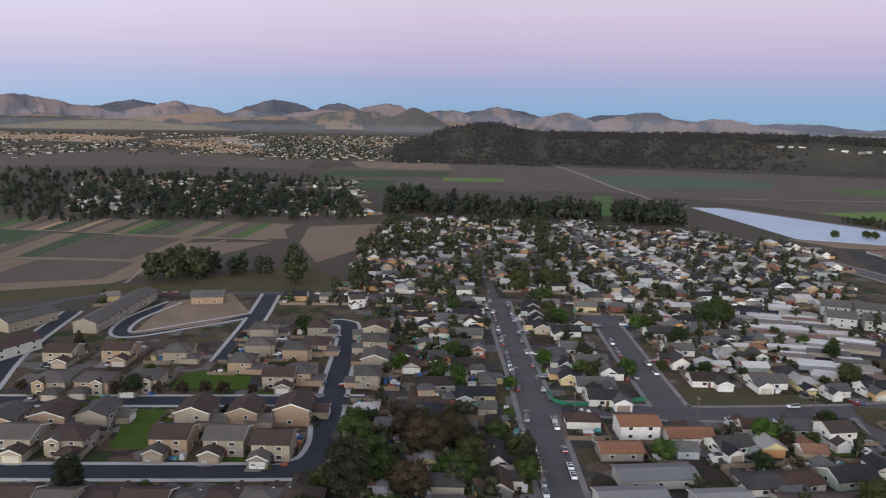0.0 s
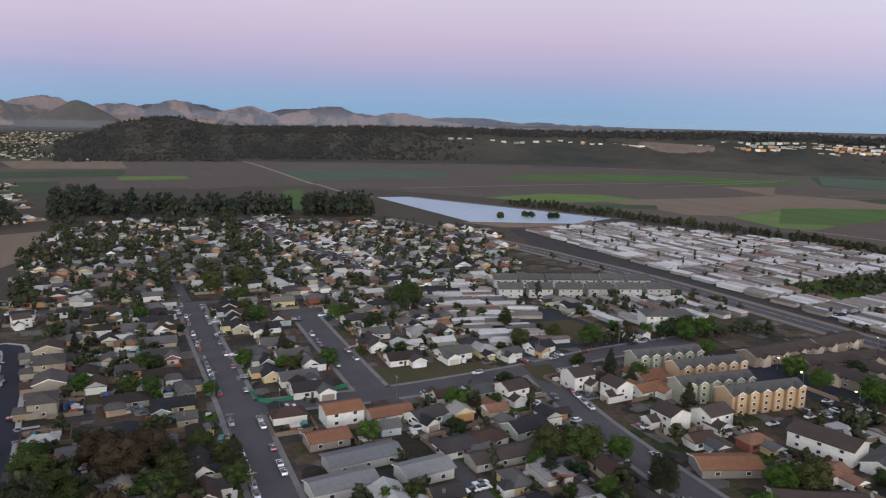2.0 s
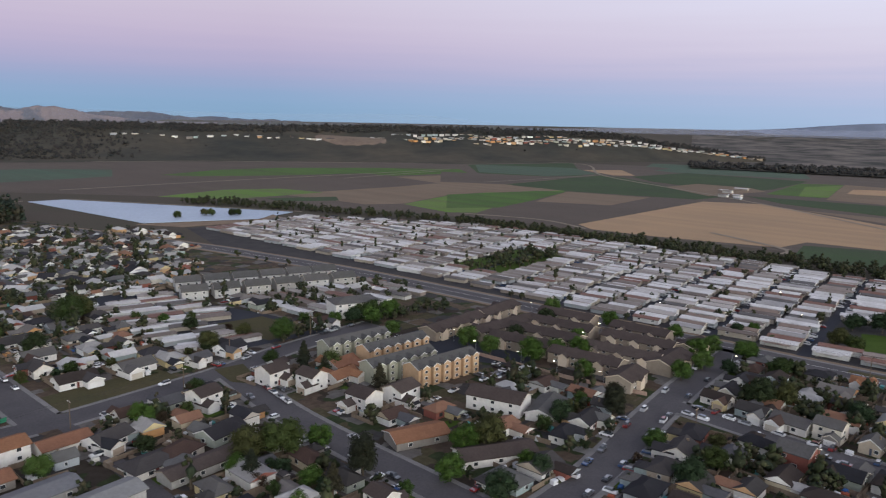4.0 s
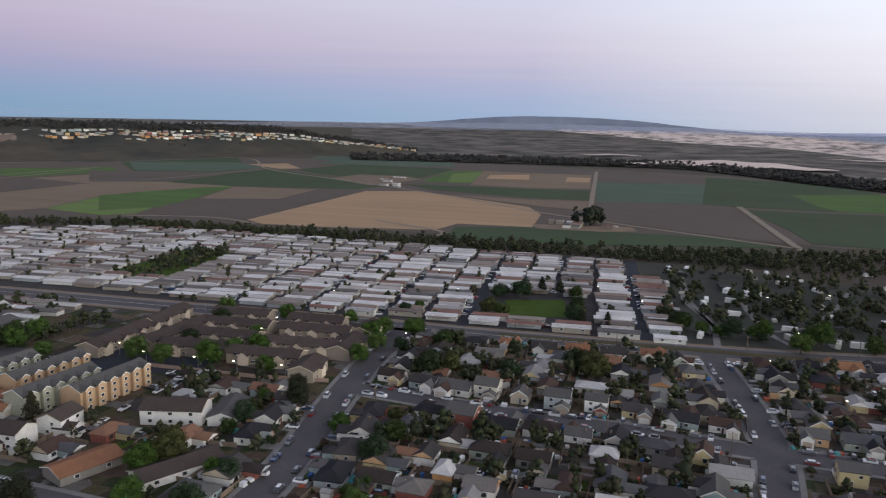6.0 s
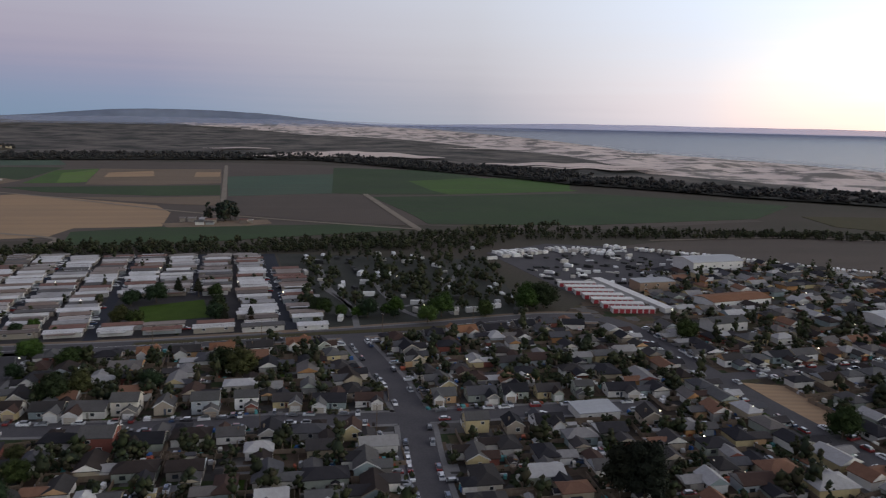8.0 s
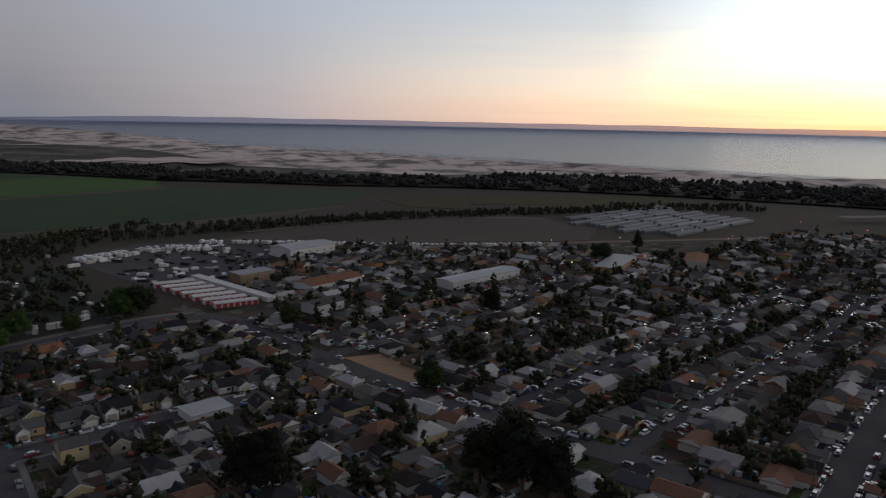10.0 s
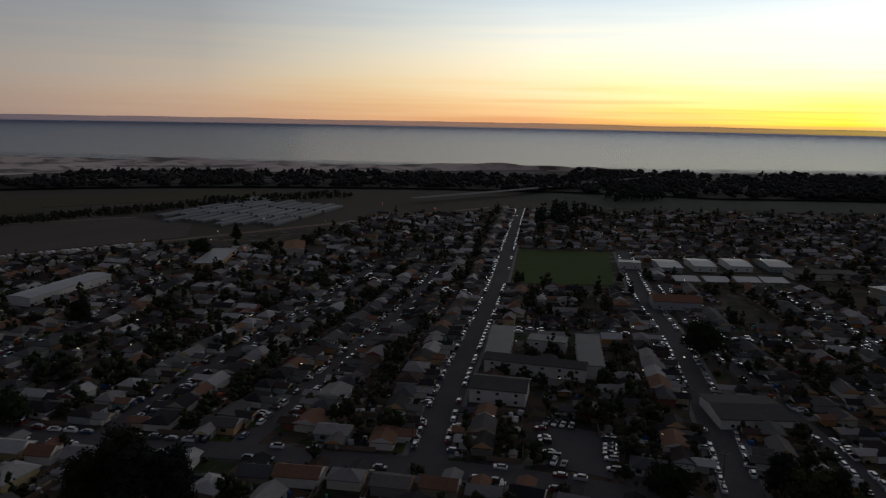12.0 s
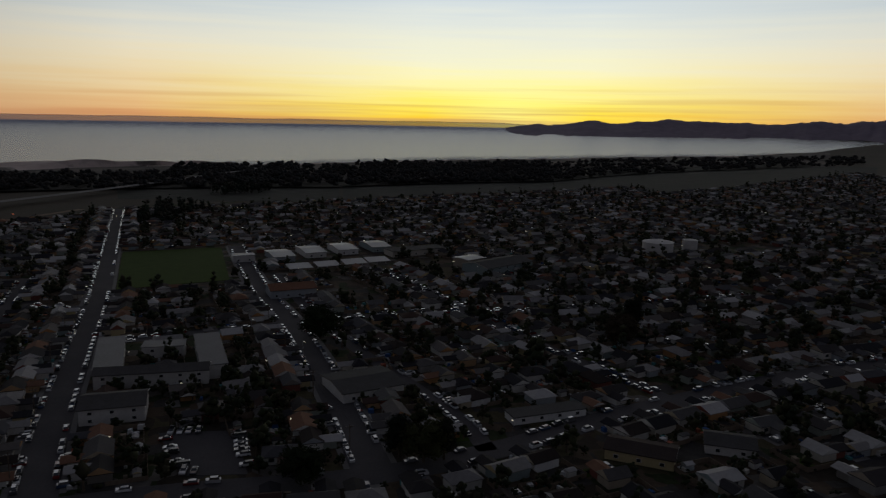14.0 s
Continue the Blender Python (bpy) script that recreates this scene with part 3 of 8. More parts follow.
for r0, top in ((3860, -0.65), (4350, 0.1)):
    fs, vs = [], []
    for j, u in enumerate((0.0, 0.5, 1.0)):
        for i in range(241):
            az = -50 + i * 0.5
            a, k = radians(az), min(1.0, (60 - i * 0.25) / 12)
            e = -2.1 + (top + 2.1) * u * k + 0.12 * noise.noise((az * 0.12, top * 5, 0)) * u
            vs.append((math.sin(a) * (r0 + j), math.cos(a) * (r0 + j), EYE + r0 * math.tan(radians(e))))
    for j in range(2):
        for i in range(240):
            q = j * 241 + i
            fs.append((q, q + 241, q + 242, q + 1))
    tagged(mesh_ob("haze", vs, fs, M["haze"], smooth=True), "thin blue sheet standing in for haze before the hills", "haze", kind="structure")

# ---- farmland ----
M.update(
    crop_green=crop("young_green_crop", (0.085, 0.18, 0.025), (0.115, 0.22, 0.035), 8, 2.0),
    crop_dark=crop("dark_green_crop", (0.034, 0.062, 0.026), (0.050, 0.085, 0.034), 8, 2.5, (0.05, 0.05, 0.04)),
    crop_mid=crop("mid_green_crop", (0.055, 0.12, 0.025), (0.075, 0.15, 0.03), 8, 2.5, (0.06, 0.055, 0.04)),
    crop_teal=crop("blue_green_crop", (0.055, 0.100, 0.070), (0.075, 0.115, 0.078), 95, 2.5, (0.07, 0.07, 0.055)),
    soil=crop("ploughed_soil", (0.165, 0.122, 0.086), (0.20, 0.152, 0.108), 8, 2.0, (0.125, 0.094, 0.068)),
    soil_dark=crop("dark_ploughed_soil", (0.088, 0.072, 0.060), (0.112, 0.090, 0.074), 95, 2.0, (0.076, 0.063, 0.053)),
    straw=crop("tan_stubble", (0.37, 0.245, 0.14), (0.31, 0.215, 0.13), 12, 4.0, (0.24, 0.165, 0.11)),
    plastic=dull("pale_crop_plastic", (0.33, 0.40, 0.50), (0.42, 0.49, 0.58), 0.01, 0.3, rough=0.45),
)
FIELDS = [
    ("soil", "bare brown garden field", [(-280, 440), (-365, 605), (-150, 640), (-190, 540), (-215, 470)]),
    ("crop_dark", "green strip field", [(-330, 440), (-400, 600), (-372, 606), (-288, 440)]),
    ("crop_dark", "dark green vegetable beds", [(-375, 612), (-433, 719), (-352, 765), (-290, 640)]),
    ("soil", "narrow brown and straw-coloured beds", [(-285, 640), (-350, 765), (-165, 752), (-140, 660)]),
    ("soil", "reddish bare field by the trees", [(-134, 735), (-62, 766), (-69, 617), (-96, 552), (-125, 640)]),
    ("soil_dark", "level brown farmland between the town and the mesa", [(-200, 1180), (-240, 1560), (-120, 1800), (280, 1790), (750, 1620), (1080, 1430), (1420, 1180), (1660, 1060), (1800, 700), (1750, 150), (1640, -150), (1400, -380), (1080, -420), (760, -520), (700, -250), (760, -100), (720, 60), (680, 200), (640, 520), (520, 880), (300, 1150)]),
    ("soil_dark", "dark ploughed soil before the wooded mesa", [(87, 1794), (255, 1742), (283, 1182), (60, 1296)]),
    ("soil_dark", "dark soil strip along the farm road", [(273, 1777), (567, 1710), (618, 1456), (276, 1557)]),
    ("crop_teal", "blue-green vegetable field", [(280, 1524), (512, 1510), (626, 1418), (561, 1272), (338, 1246), (287, 1267)]),
    ("soil_dark", "brown field beyond the vegetables", [(566, 1688), (1032, 1456), (930, 1312), (675, 1303), (566, 1270), (631, 1416)]),
    ("soil_dark", "bare purplish-brown field", [(285, 1245), (556, 1247), (663, 1192), (776, 1094), (640, 1053), (406, 1099), (290, 1102)]),
    ("crop_mid", "long narrow green field", [(640, 1257), (783, 1312), (920, 1297), (1073, 1207), (1226, 1066), (1157, 984), (978, 1013), (967, 1087), (805, 1136), (670, 1203)]),
    ("crop_dark", "dull green strip below the mesa", [(1362, 1160), (1661, 1055), (1277, 786), (1184, 776), (1168, 965)]),
    ("soil_dark", "long dark ploughed field", [(659, 1068), (762, 1074), (948, 1066), (960, 994), (940, 870), (848, 857), (621, 875), (604, 945)]),
    ("soil", "purplish-brown ploughed field", [(960, 994), (1145, 946), (1174, 769), (978, 750), (931, 863)]),
    ("soil", "bare pinkish-brown field", [(612, 862), (841, 850), (924, 855), (970, 744), (978, 703), (794, 712), (671, 677), (625, 700), (624, 755)]),
    ("crop_green", "small bright green field by the pale sheets", [(471, 934), (585, 963), (660, 930), (679, 848), (603, 849), (527, 853)]),
    ("crop_dark", "thin dark crop strip", [(569, 833), (655, 793), (628, 754), (562, 792)]),
    ("crop_green", "bright green field of young crops", [(667, 673), (788, 707), (975, 695), (996, 642), (776, 593), (674, 557), (649, 581)]),
    ("soil_dark", "dark soil below the far road", [(1134, 1036), (1217, 830), (1334, 788), (1006, 773), (954, 873)]),
    ("crop_teal", "blue-green field beside the bluff", [(1377, 1148), (1488, 945), (1362, 804), (1229, 838), (1190, 981)]),
    ("soil", "reddish-brown field", [(946, 866), (998, 767), (998, 650), (948, 657), (806, 740)]),
    ("crop_dark", "dark green crop field", [(1007, 772), (1337, 783), (1318, 719), (1105, 441), (1041, 451), (992, 641)]),
    ("crop_mid", "fresh green field corner", [(800, 718), (963, 667), (985, 635), (834, 593), (732, 572), (678, 610)]),
    ("soil", "pale brown field in light rows", [(986, 634), (1009, 507), (872, 493), (830, 584)]),
    ("soil_dark", "darker brown ploughed field", [(825, 580), (866, 488), (1002, 502), (1036, 440), (685, 427), (677, 530)]),
    ("straw", "tan stubble field with faint tractor lines", [(1022, 432), (1059, 360), (930, 170), (862, 143), (756, 134), (748, 212), (696, 220), (669, 326), (662, 394), (682, 423)]),
    ("crop_teal", "dull green field at the bluff's foot", [(1852, 928), (1910, 571), (1633, 468), (1561, 728), (1599, 829)]),
    ("soil_dark", "dark bare patch by the far road", [(1584, 856), (1712, 858), (1691, 801), (1574, 789)]),
    ("straw", "small tan plot beside the far road", [(1450, 895), (1524, 838), (1395, 737), (1362, 767)]),
    ("crop_dark", "dark green crop field by the farm road", [(1365, 727), (1573, 707), (1559, 451), (1314, 436), (1199, 458), (1289, 647)]),
    ("soil", "bare brown field by the farm buildings", [(1197, 575), (1312, 568), (1311, 473), (1262, 429), (1107, 460)]),
    ("crop_mid", "green field with a bright corner", [(1218, 413), (1487, 445), (1536, 382), (1228, 335)]),
    ("crop_green", "bright green crop plot", [(1416, 414), (1519, 378), (1243, 329), (1226, 367)]),
    ("soil", "patchy brown and tan field plots", [(1537, 380), (1530, 282), (1539, 155), (1226, 125), (1197, 220), (1200, 320)]),
    ("straw", "pale tan plot among brown fields", [(1434, 341), (1483, 273), (1356, 249), (1336, 326)]),
    ("straw", "small pale plot by the farm track", [(1456, 193), (1461, 149), (1351, 140), (1346, 182)]),
    ("crop_dark", "narrow dark green crop strip", [(1156, 422), (1177, 216), (1195, 123), (1047, 108), (1040, 191), (1085, 342)]),
    ("soil", "brown strip along the ditch", [(1027, 307), (1017, 186), (1032, 107), (925, 97), (943, 153)]),
    ("soil_dark", "brown field below the coastal woods", [(1594, 151), (1605, -199), (1449, -176), (1369, 129)]),
    ("crop_teal", "dull green field with paler stripes", [(1356, 128), (1435, -82), (1079, -79), (1036, 97)]),
    ("soil_dark", "large dark ploughed field", [(1028, 96), (1071, -78), (747, -106), (773, -44), (837, 61)]),
    ("crop_dark", "dark green field at the wood's edge", [(1423, -84), (1480, -184), (1092, -214), (1073, -85)]),
    ("soil", "brown strip between green fields", [(1482, -190), (1418, -251), (1296, -252), (1250, -211)]),
    ("crop_mid", "light green vegetable field", [(1242, -215), (1358, -356), (1249, -465), (1116, -417), (1095, -224)]),
    ("crop_dark", "low green crop along the hedge", [(724, 208), (751, 137), (761, -44), (721, -101), (650, 118), (652, 195)]),
    ("crop_dark", "wide dark green vegetable field", [(1024, -95), (1033, -206), (1071, -425), (903, -652), (780, -523), (740, -293), (758, -130), (841, -123)]),
    ("crop_dark", "dark green field towards the dunes", [(1601, -68), (1543, -250), (1382, -335), (1136, -197), (1056, -208), (1056, -85), (1074, -43)]),
    ("crop_mid", "long light green field", [(1279, -182), (1357, -329), (1109, -430), (1054, -211), (1119, -194)]),
    ("soil_dark", "large brown field before the greenhouses", [(644, -432), (598, -633), (466, -627), (419, -553), (533, -358), (610, -273), (634, -337)]),
    ("dry_grass", "yellow-green meadow near the dunes", [(797, -594), (775, -732), (660, -620), (712, -574)]),
    ("dry_grass", "olive meadow behind the creek", [(770, -727), (589, -980), (541, -877), (692, -660)]),
    ("soil_dark", "flat bare fields in the far valley", [(-1175, 1836), (-732, 1988), (-320, 1866), (-285, 1526), (-582, 1580), (-905, 1410)]),
    ("crop_dark", "dark green field behind the grove", [(-221, 1288), (-85, 1297), (-73, 1117), (-194, 1128)]),
    ("soil", "dull purple-brown field below the wooded mesa", [(-230, 1824), (4, 1855), (16, 1578), (-177, 1593)]),
    ("crop_dark", "dim green strip before the mesa", [(-225, 1510), (16, 1545), (4, 1394), (-234, 1361)]),
    ("soil_dark", "long bare field below the mesa", [(17, 1688), (268, 1744), (274, 1188), (98, 1134), (4, 1295)]),
    ("crop_green", "thin light green crop strip", [(-3, 1379), (108, 1380), (108, 1307), (-2, 1305)]),
    ("crop_mid", "green field behind the gum trees", [(219, 1091), (250, 1097), (193, 854), (179, 878)]),
    ("dirt", "bare farmyard with parked machines", [(775, 138), (800, 36), (772, 30), (752, 60), (748, 128)]),
    ("dry_grass", "olive meadow beside the creek", [(742, -159), (753, -193), (697, -195), (687, -155)]),
    ("plastic", "wide pale field under plastic sheets", [(324, 970), (365, 967), (511, 695), (448, 672), (344, 716)]),
    ("dirt", "bare reddish bank below the pale field", [(335, 712), (448, 668), (480, 690), (470, 650), (360, 668)]),
]
for i, (mat, label, pts) in enumerate(FIELDS):
    sheet("field", pts, 0.06 + 0.006 * i, M[mat], label, "field")
for mat, label, pts in (("straw", "tan field on the far valley side", [(-1150, 2900), (-640, 2080), (-520, 2180), (-1000, 3600)]), ("straw", "pale dry field on the far valley side", [(-1900, 2900), (-1200, 2600), (-1300, 3300), (-2200, 3700)]),
                        ("straw", "dry slope above the far town", [(-500, 2900), (-100, 2700), (-80, 3400), (-600, 3600)]), ("new_concrete", "pale sheds and yards at the far town's edge", [(-980, 3150), (-640, 2560), (-560, 2640), (-860, 3250)]),
                        ("soil_dark", "dark flat fields beyond the grove", [(-1500, 1900), (-600, 1750), (-560, 2000), (-1500, 2300)])):
    sheet("far_field", pts, 0.6, M[mat], label, "field", step=120.0)
# narrow beds across the garden fields, side by side
bed_rng = random.Random(5)
for x0, x1, ya, yb, lean, widths, mats in (
        (-425, -158, (688, 652), (772, 750), 0.10, (5, 8, 12, 16), ("soil", "soil_dark", "soil", "crop_dark", "soil_dark", "crop_mid", "straw", "soil")),
        (-352, -226, (552, 550), (668, 646), 0.10, (7, 12, 18), ("soil_dark", "soil", "crop_dark", "soil_dark")),
        (-330, -226, (448, 482), (542, 540), -0.02, (8, 13, 20), ("soil_dark", "soil", "soil_dark", "crop_dark", "soil"))):
    x = x0
    while x < x1:
        w = min(bed_rng.choice(widths), x1 - x)
        u0, u1 = (x - x0) / (x1 - x0), (x + w - x0) / (x1 - x0)
        tilt0, tilt1 = lean * (2 * u0 - 1.2), lean * (2 * u1 - 1.2)
        lo0, lo1 = ya[0] + (ya[1] - ya[0]) * u0, ya[0] + (ya[1] - ya[0]) * u1
        hi0, hi1 = yb[0] + (yb[1] - yb[0]) * u0, yb[0] + (yb[1] - yb[0]) * u1
        sheet("garden_bed", [(x, lo0), (x + w - 0.9, lo1), (x + w - 0.9 + tilt1 * (hi1 - lo1), hi1), (x + tilt0 * (hi0 - lo0), hi0)], 0.2, M[bed_rng.choice(mats)], "long narrow bed of soil or crops in the garden field", "garden bed")
        x += w
for pts, w in (([(-440, 680), (-376, 677), (-260, 660), (-151, 647)], 3.5), ([(-345, 546), (-220, 545)], 3.5), ([(-205, 470), (-215, 560), (-190, 645)], 3),
               ([(1648, 156), (903, 91)], 7), ([(1060, -89), (721, -114), (646, -130)], 8), ([(1483, 1293), (1641, 1027), (1339, 778), (1134, 472), (1012, 303), (878, 143), (790, 7), (721, -114)], 6),
               ([(155, 1896), (261, 1822), (286, 1181)], 9), ([(556, 1767), (748, 1626), (908, 1560), (1138, 1373), (1352, 1208)], 9), ([(404, 1086), (677, 1090), (945, 1078), (1205, 1076)], 6), ([(860, 1020), (1150, 1050)], 5), ([(660, 400), (680, 470), (655, 560)], 5), ([(735, 300), (690, 215), (660, 205)], 6),
                ([(640, -320), (640, -500), (545, -640)], 5), ([(320, 975), (300, 1010), (290, 1180)], 7), ([(370, 970), (520, 690)], 5), ([(1010, 820), (1180, 800), (1330, 790)], 4)):
    road("farm_track", pts, w, M["track"], "pale dirt farm track between fields", z=0.5, category="track")

# ---- town ground: a patchwork of yards ----
m, t, p = nodes_of("yard_patchwork")
tc = t.nodes.new("ShaderNodeTexCoord")
vor = t.nodes.new("ShaderNodeTexVoronoi")
vor.distance = "CHEBYCHEV"
vor.inputs["Scale"].default_value = 0.12
t.links.new(tc.outputs["Object"], vor.inputs["Vector"])
pick = t.nodes.new("ShaderNodeSeparateColor")
t.links.new(vor.outputs["Color"], pick.inputs[0])
yards = ramp_of(t, pick.outputs[0], [(0.0, (0.085, 0.062, 0.045)), (0.2, (0.045, 0.036, 0.028)), (0.38, (0.075, 0.065, 0.036)), (0.52, (0.034, 0.046, 0.020)), (0.66, (0.13, 0.12, 0.11)), (0.76, (0.055, 0.052, 0.05)), (0.9, (0.105, 0.078, 0.055))], constant=True)
mottle = noise_tex(t, 0.35, 5.0, 0.65)
yards = mix_of(t, 0.7, yards, ramp_of(t, mottle, [(0.3, (0.45, 0.43, 0.4)), (0.7, (1.1, 1.1, 1.1))]), "MULTIPLY")
t.links.new(yards, p.inputs["Base Color"])
p.inputs["Roughness"].default_value, p.inputs["Specular IOR Level"].default_value = 0.95, 0.1
bump_of(t, p, mottle, 0.5, 0.15)
M["yards"] = m
for z, pts in ((0.02, [(-60, 120), (375, 120), (350, 450), (270, 800), (-60, 800)]), (0.03, [(60, 150), (370, 150), (372, 20), (392, -165), (60, -260)]),
               (0.05, [(-215, 185), (-60, 185), (-60, 440), (-175, 440), (-215, 340)]), (0.04, [(-440, -120), (400, -150), (560, -300), (430, -490), (200, -920), (-200, -1100), (-620, -1180), (-1300, -1500), (-1050, -700)])):
    sheet("town_ground", pts, z, M["yards"], "patchwork of dirt, grass and paved yards between houses", "ground")
sheet("dry_meadow", [(-330, 385), (-205, 442), (-60, 455), (-60, 470), (-100, 545), (-190, 470), (-215, 466), (-285, 440), (-340, 440)], 0.045, M["dry_grass"], "dry grass strip between the road and the fields", "meadow")

# ---- coast: scrub belt, dunes, sand flats ----
DUNE = [(78, 9500), (83, 6500), (90, 4300), (97, 3750), (104, 2750), (110, 2350), (116, 1650), (129, 1430), (141, 1540), (155, 1440), (165, 1600), (176, 1700)]


def belt(name, az0, az1, inner, outer, rows, mat, label, category, bumpy=0.0, daz=0.35, lift=0.4):
    n = int((az1 - az0) / daz) + 1
    vs, fs = [], []
    for j in range(rows + 1):
        for i in range(n):
            az = az0 + i * daz
            a, u = radians(az), j / rows
            d = inner(az) + (outer(az) - inner(az)) * u
            x, y = math.sin(a) * d, math.cos(a) * d
            z = lift + bumpy * max(0, 0.35 + noise.noise((x * 0.006, y * 0.006, 0)) + 0.5 * noise.noise((x * 0.02, y * 0.02, 4))) * min(1, 4 * u, 4 * (1 - u))
            vs.append(far(x, y, z))
    for j in range(rows):
        for i in range(n - 1):
            q = j * n + i
            fs.append((q, q + n, q + n + 1, q + 1))
    return tagged(mesh_ob(name, vs, fs, mat, smooth=True), label, category, kind="structure")


WOOD = [(66, 1900), (73, 1870), (91, 1850), (99, 1555), (107, 1372), (110, 1300), (123, 1190), (133, 1180), (155, 1150), (183, 1150), (200, 1340), (213, 1900), (220, 2300)]
m, t, p = nodes_of("dune_sand_and_scrub")
patch = noise_tex(t, 0.010, 6.0, 0.68)
fine_n = noise_tex(t, 0.08, 3.0, 0.6)
sandy = ramp_of(t, fine_n, [(0.3, (0.52, 0.41, 0.355)), (0.7, (0.63, 0.52, 0.455))])
t.links.new(mix_of(t, ramp_of(t, patch, [(0.47, (0.0, 0.0, 0.0)), (0.57, (0.85, 0.85, 0.85))]), sandy, (0.06, 0.055, 0.045)), p.inputs["Base Color"])
p.inputs["Roughness"].default_value = 0.95
M["dunes"] = m
belt("scrubland", 66, 219, lambda az: along(WOOD, az), lambda az: min(along(DUNE, az), coast(max(88, az))) if az < 176 else coast(az), 14, M["scrub"], "dark coastal scrub behind the dunes", "scrub", 6.0, lift=0.2)
# darker belt laid over the ground beneath the coastal trees
belt("wood_floor", 66, 218, lambda az: along(WOOD, az) - 6, lambda az: min(coast(max(88, az)) - 60, along(WOOD, az) + (250 if az < 112 else 150)), 4, M["wood_floor"], "dark ground belt under the coastal woods", "ground", 0.0, lift=2.5)
belt("dunes", 79, 176, lambda az: along(DUNE, az), lambda az: coast(max(88, az)) * 0.999, 26, M["dunes"], "pale sand dunes with dark scrub patches", "dunes", 11.0)
belt("beach", 170, 216, lambda az: coast(az) * 0.975, lambda az: coast(az) * 0.999, 3, M["sand"], "narrow pale sand beach", "beach", 0.5)
for az0, az1, d0, w in ((86.5, 101, 1920, 300), (83, 88, 2350, 60), (103.5, 118, 1700, 140), (100, 107, 2550, 60), (107, 118, 1640, 50)):
    belt("sand_flat", az0, az1, lambda az: d0 + 25 * math.sin(az * 1.7), lambda az: d0 + w * math.sin(math.pi * (az - az0) / (az1 - az0)) + 26 * math.sin(az * 1.7) + 4, 4, M["sand"], "bare pale sand flat among the scrub", "sand", 1.0, 0.3, 7.0)
belt("airstrip_grass", 168, 184, lambda az: 930 + (184 - az) * 6, lambda az: 1180 + 30 * math.sin(az), 3, M["camp"], "open dry grass of the airfield", "grass")
belt("scrub_flat", 184, 222, lambda az: 1010 + (az - 184) * 9, lambda az: along(WOOD, az) + 30, 3, M["camp"], "dark open scrub behind the last houses", "scrub", lift=0.3)
road("airstrip", [(330, -900), (215, -1120), (53, -1490)], 16, M["concrete"], "pale worn airstrip in the grass", z=7.0, category="runway")

road("field_path", [(399, 872), (400, 760), (387, 720)], 4, M["soil_dark"], "dark path across the plastic sheets", z=0.4, category="track")
for pts, w in (([(380, -28), (425, -27), (480, -16), (574, -11)], 5), ([(396, -64), (420, -55), (488, -48), (560, -60)], 5), ([(400, -84), (440, -82), (486, -100), (540, -118)], 5), ([(425, -27), (420, -55), (440, -82)], 4), ([(525, -12), (477, -13), (440, -23), (401, -32)], 3.5)):
    road("camp_lane", pts, w * 0.7, M["concrete"], "pale looping lane of the campground", z=0.3, category="lane")

# ---- streets ----
STREETS = []


def street(pts, width, mat="asphalt", walks=True, label="worn grey asphalt street with parked cars"):
    STREETS.append(([Vector(q) for q in pts], width, mat, walks, label))
    return pts


MAIN = street([(36, 60), (37, 211), (37, 286), (35, 370), (34, 446)], 13.0)
MAIN_N = street([(33, 452), (31, 500), (27, 560), (30, 640)], 5.0, walks=False, label="narrow lane between trees and yards")
CROSS = street([(37, 274), (66, 272), (97, 270), (160, 275), (205, 283), (262, 287)], 12.5)
CDS = street([(90, 268), (90, 335), (91, 402)], 13.0)
ALLEY = street([(95, 264), (93, 130)], 6.0, walks=False, label="narrow worn asphalt alley")
STC = street([(166, 272), (156, 210), (153, 120), (150, 40)], 12.5)
COLL = street([(262, 760), (316, 567), (329, 497), (342, 412), (347, 346), (352, 260), (359, 150), (361, 90), (367, 14), (376, -60), (388, -130), (384, -162)], 15.0, label="wide grey collector road")
BELOW = street([(384, -165), (359, -174), (293, -177), (232, -182), (186, -189), (100, -205), (42, -213), (-25, -215), (-72, -228), (-122, -248), (-215, -276), (-300, -290)], 12.0, walks=False)
TRACT_NS = street([(-60, 388), (-50, 385), (-46, 350), (-44, 306), (-42, 276), (-41, 255), (-39, 236), (-42, 222), (-52, 217)], 9.0, "new_asphalt", label="smooth dark new asphalt street")
TRACT_A = street([(-200, 268), (-100, 273), (-30, 277)], 9.0, "new_asphalt", label="smooth dark new asphalt street")
TRACT_B = street([(-200, 211), (-84, 215), (-45, 217)], 9.0, "new_asphalt", label="smooth dark new asphalt street")
TRACT_C = street([(-106, 450), (-101, 390), (-98, 320)], 9.0, "new_asphalt", label="smooth dark new asphalt street")
TRACT_D = street([(-104, 400), (-130, 378), (-158, 358), (-166, 385), (-157, 425)], 7.0, "new_asphalt", label="new curved street round a building lot")
TRACT_E = street([(-180, 278), (-195, 330), (-205, 400)], 8.0, "new_asphalt", label="dark new asphalt street")
BACK = street([(-330, 380), (-241, 400), (-205, 437), (-99, 452), (28, 447), (90, 440), (160, 446)], 6.5, walks=False, label="old narrow asphalt road along the fields")
STSE = street([(120, 108), (190, 110), (251, 119), (300, 125), (357, 128)], 12.5)
ROW = street([(268, 122), (263, 60), (262, 9), (259, -30), (258, -100), (256, -135)], 11.0)
DOWN = street([(366, -24), (274, -39), (215, -37), (120, -34)], 12.0)
NORTH = street([(119, 797), (140, 660), (152, 566), (158, 510), (175, 490)], 11.0, walks=False)
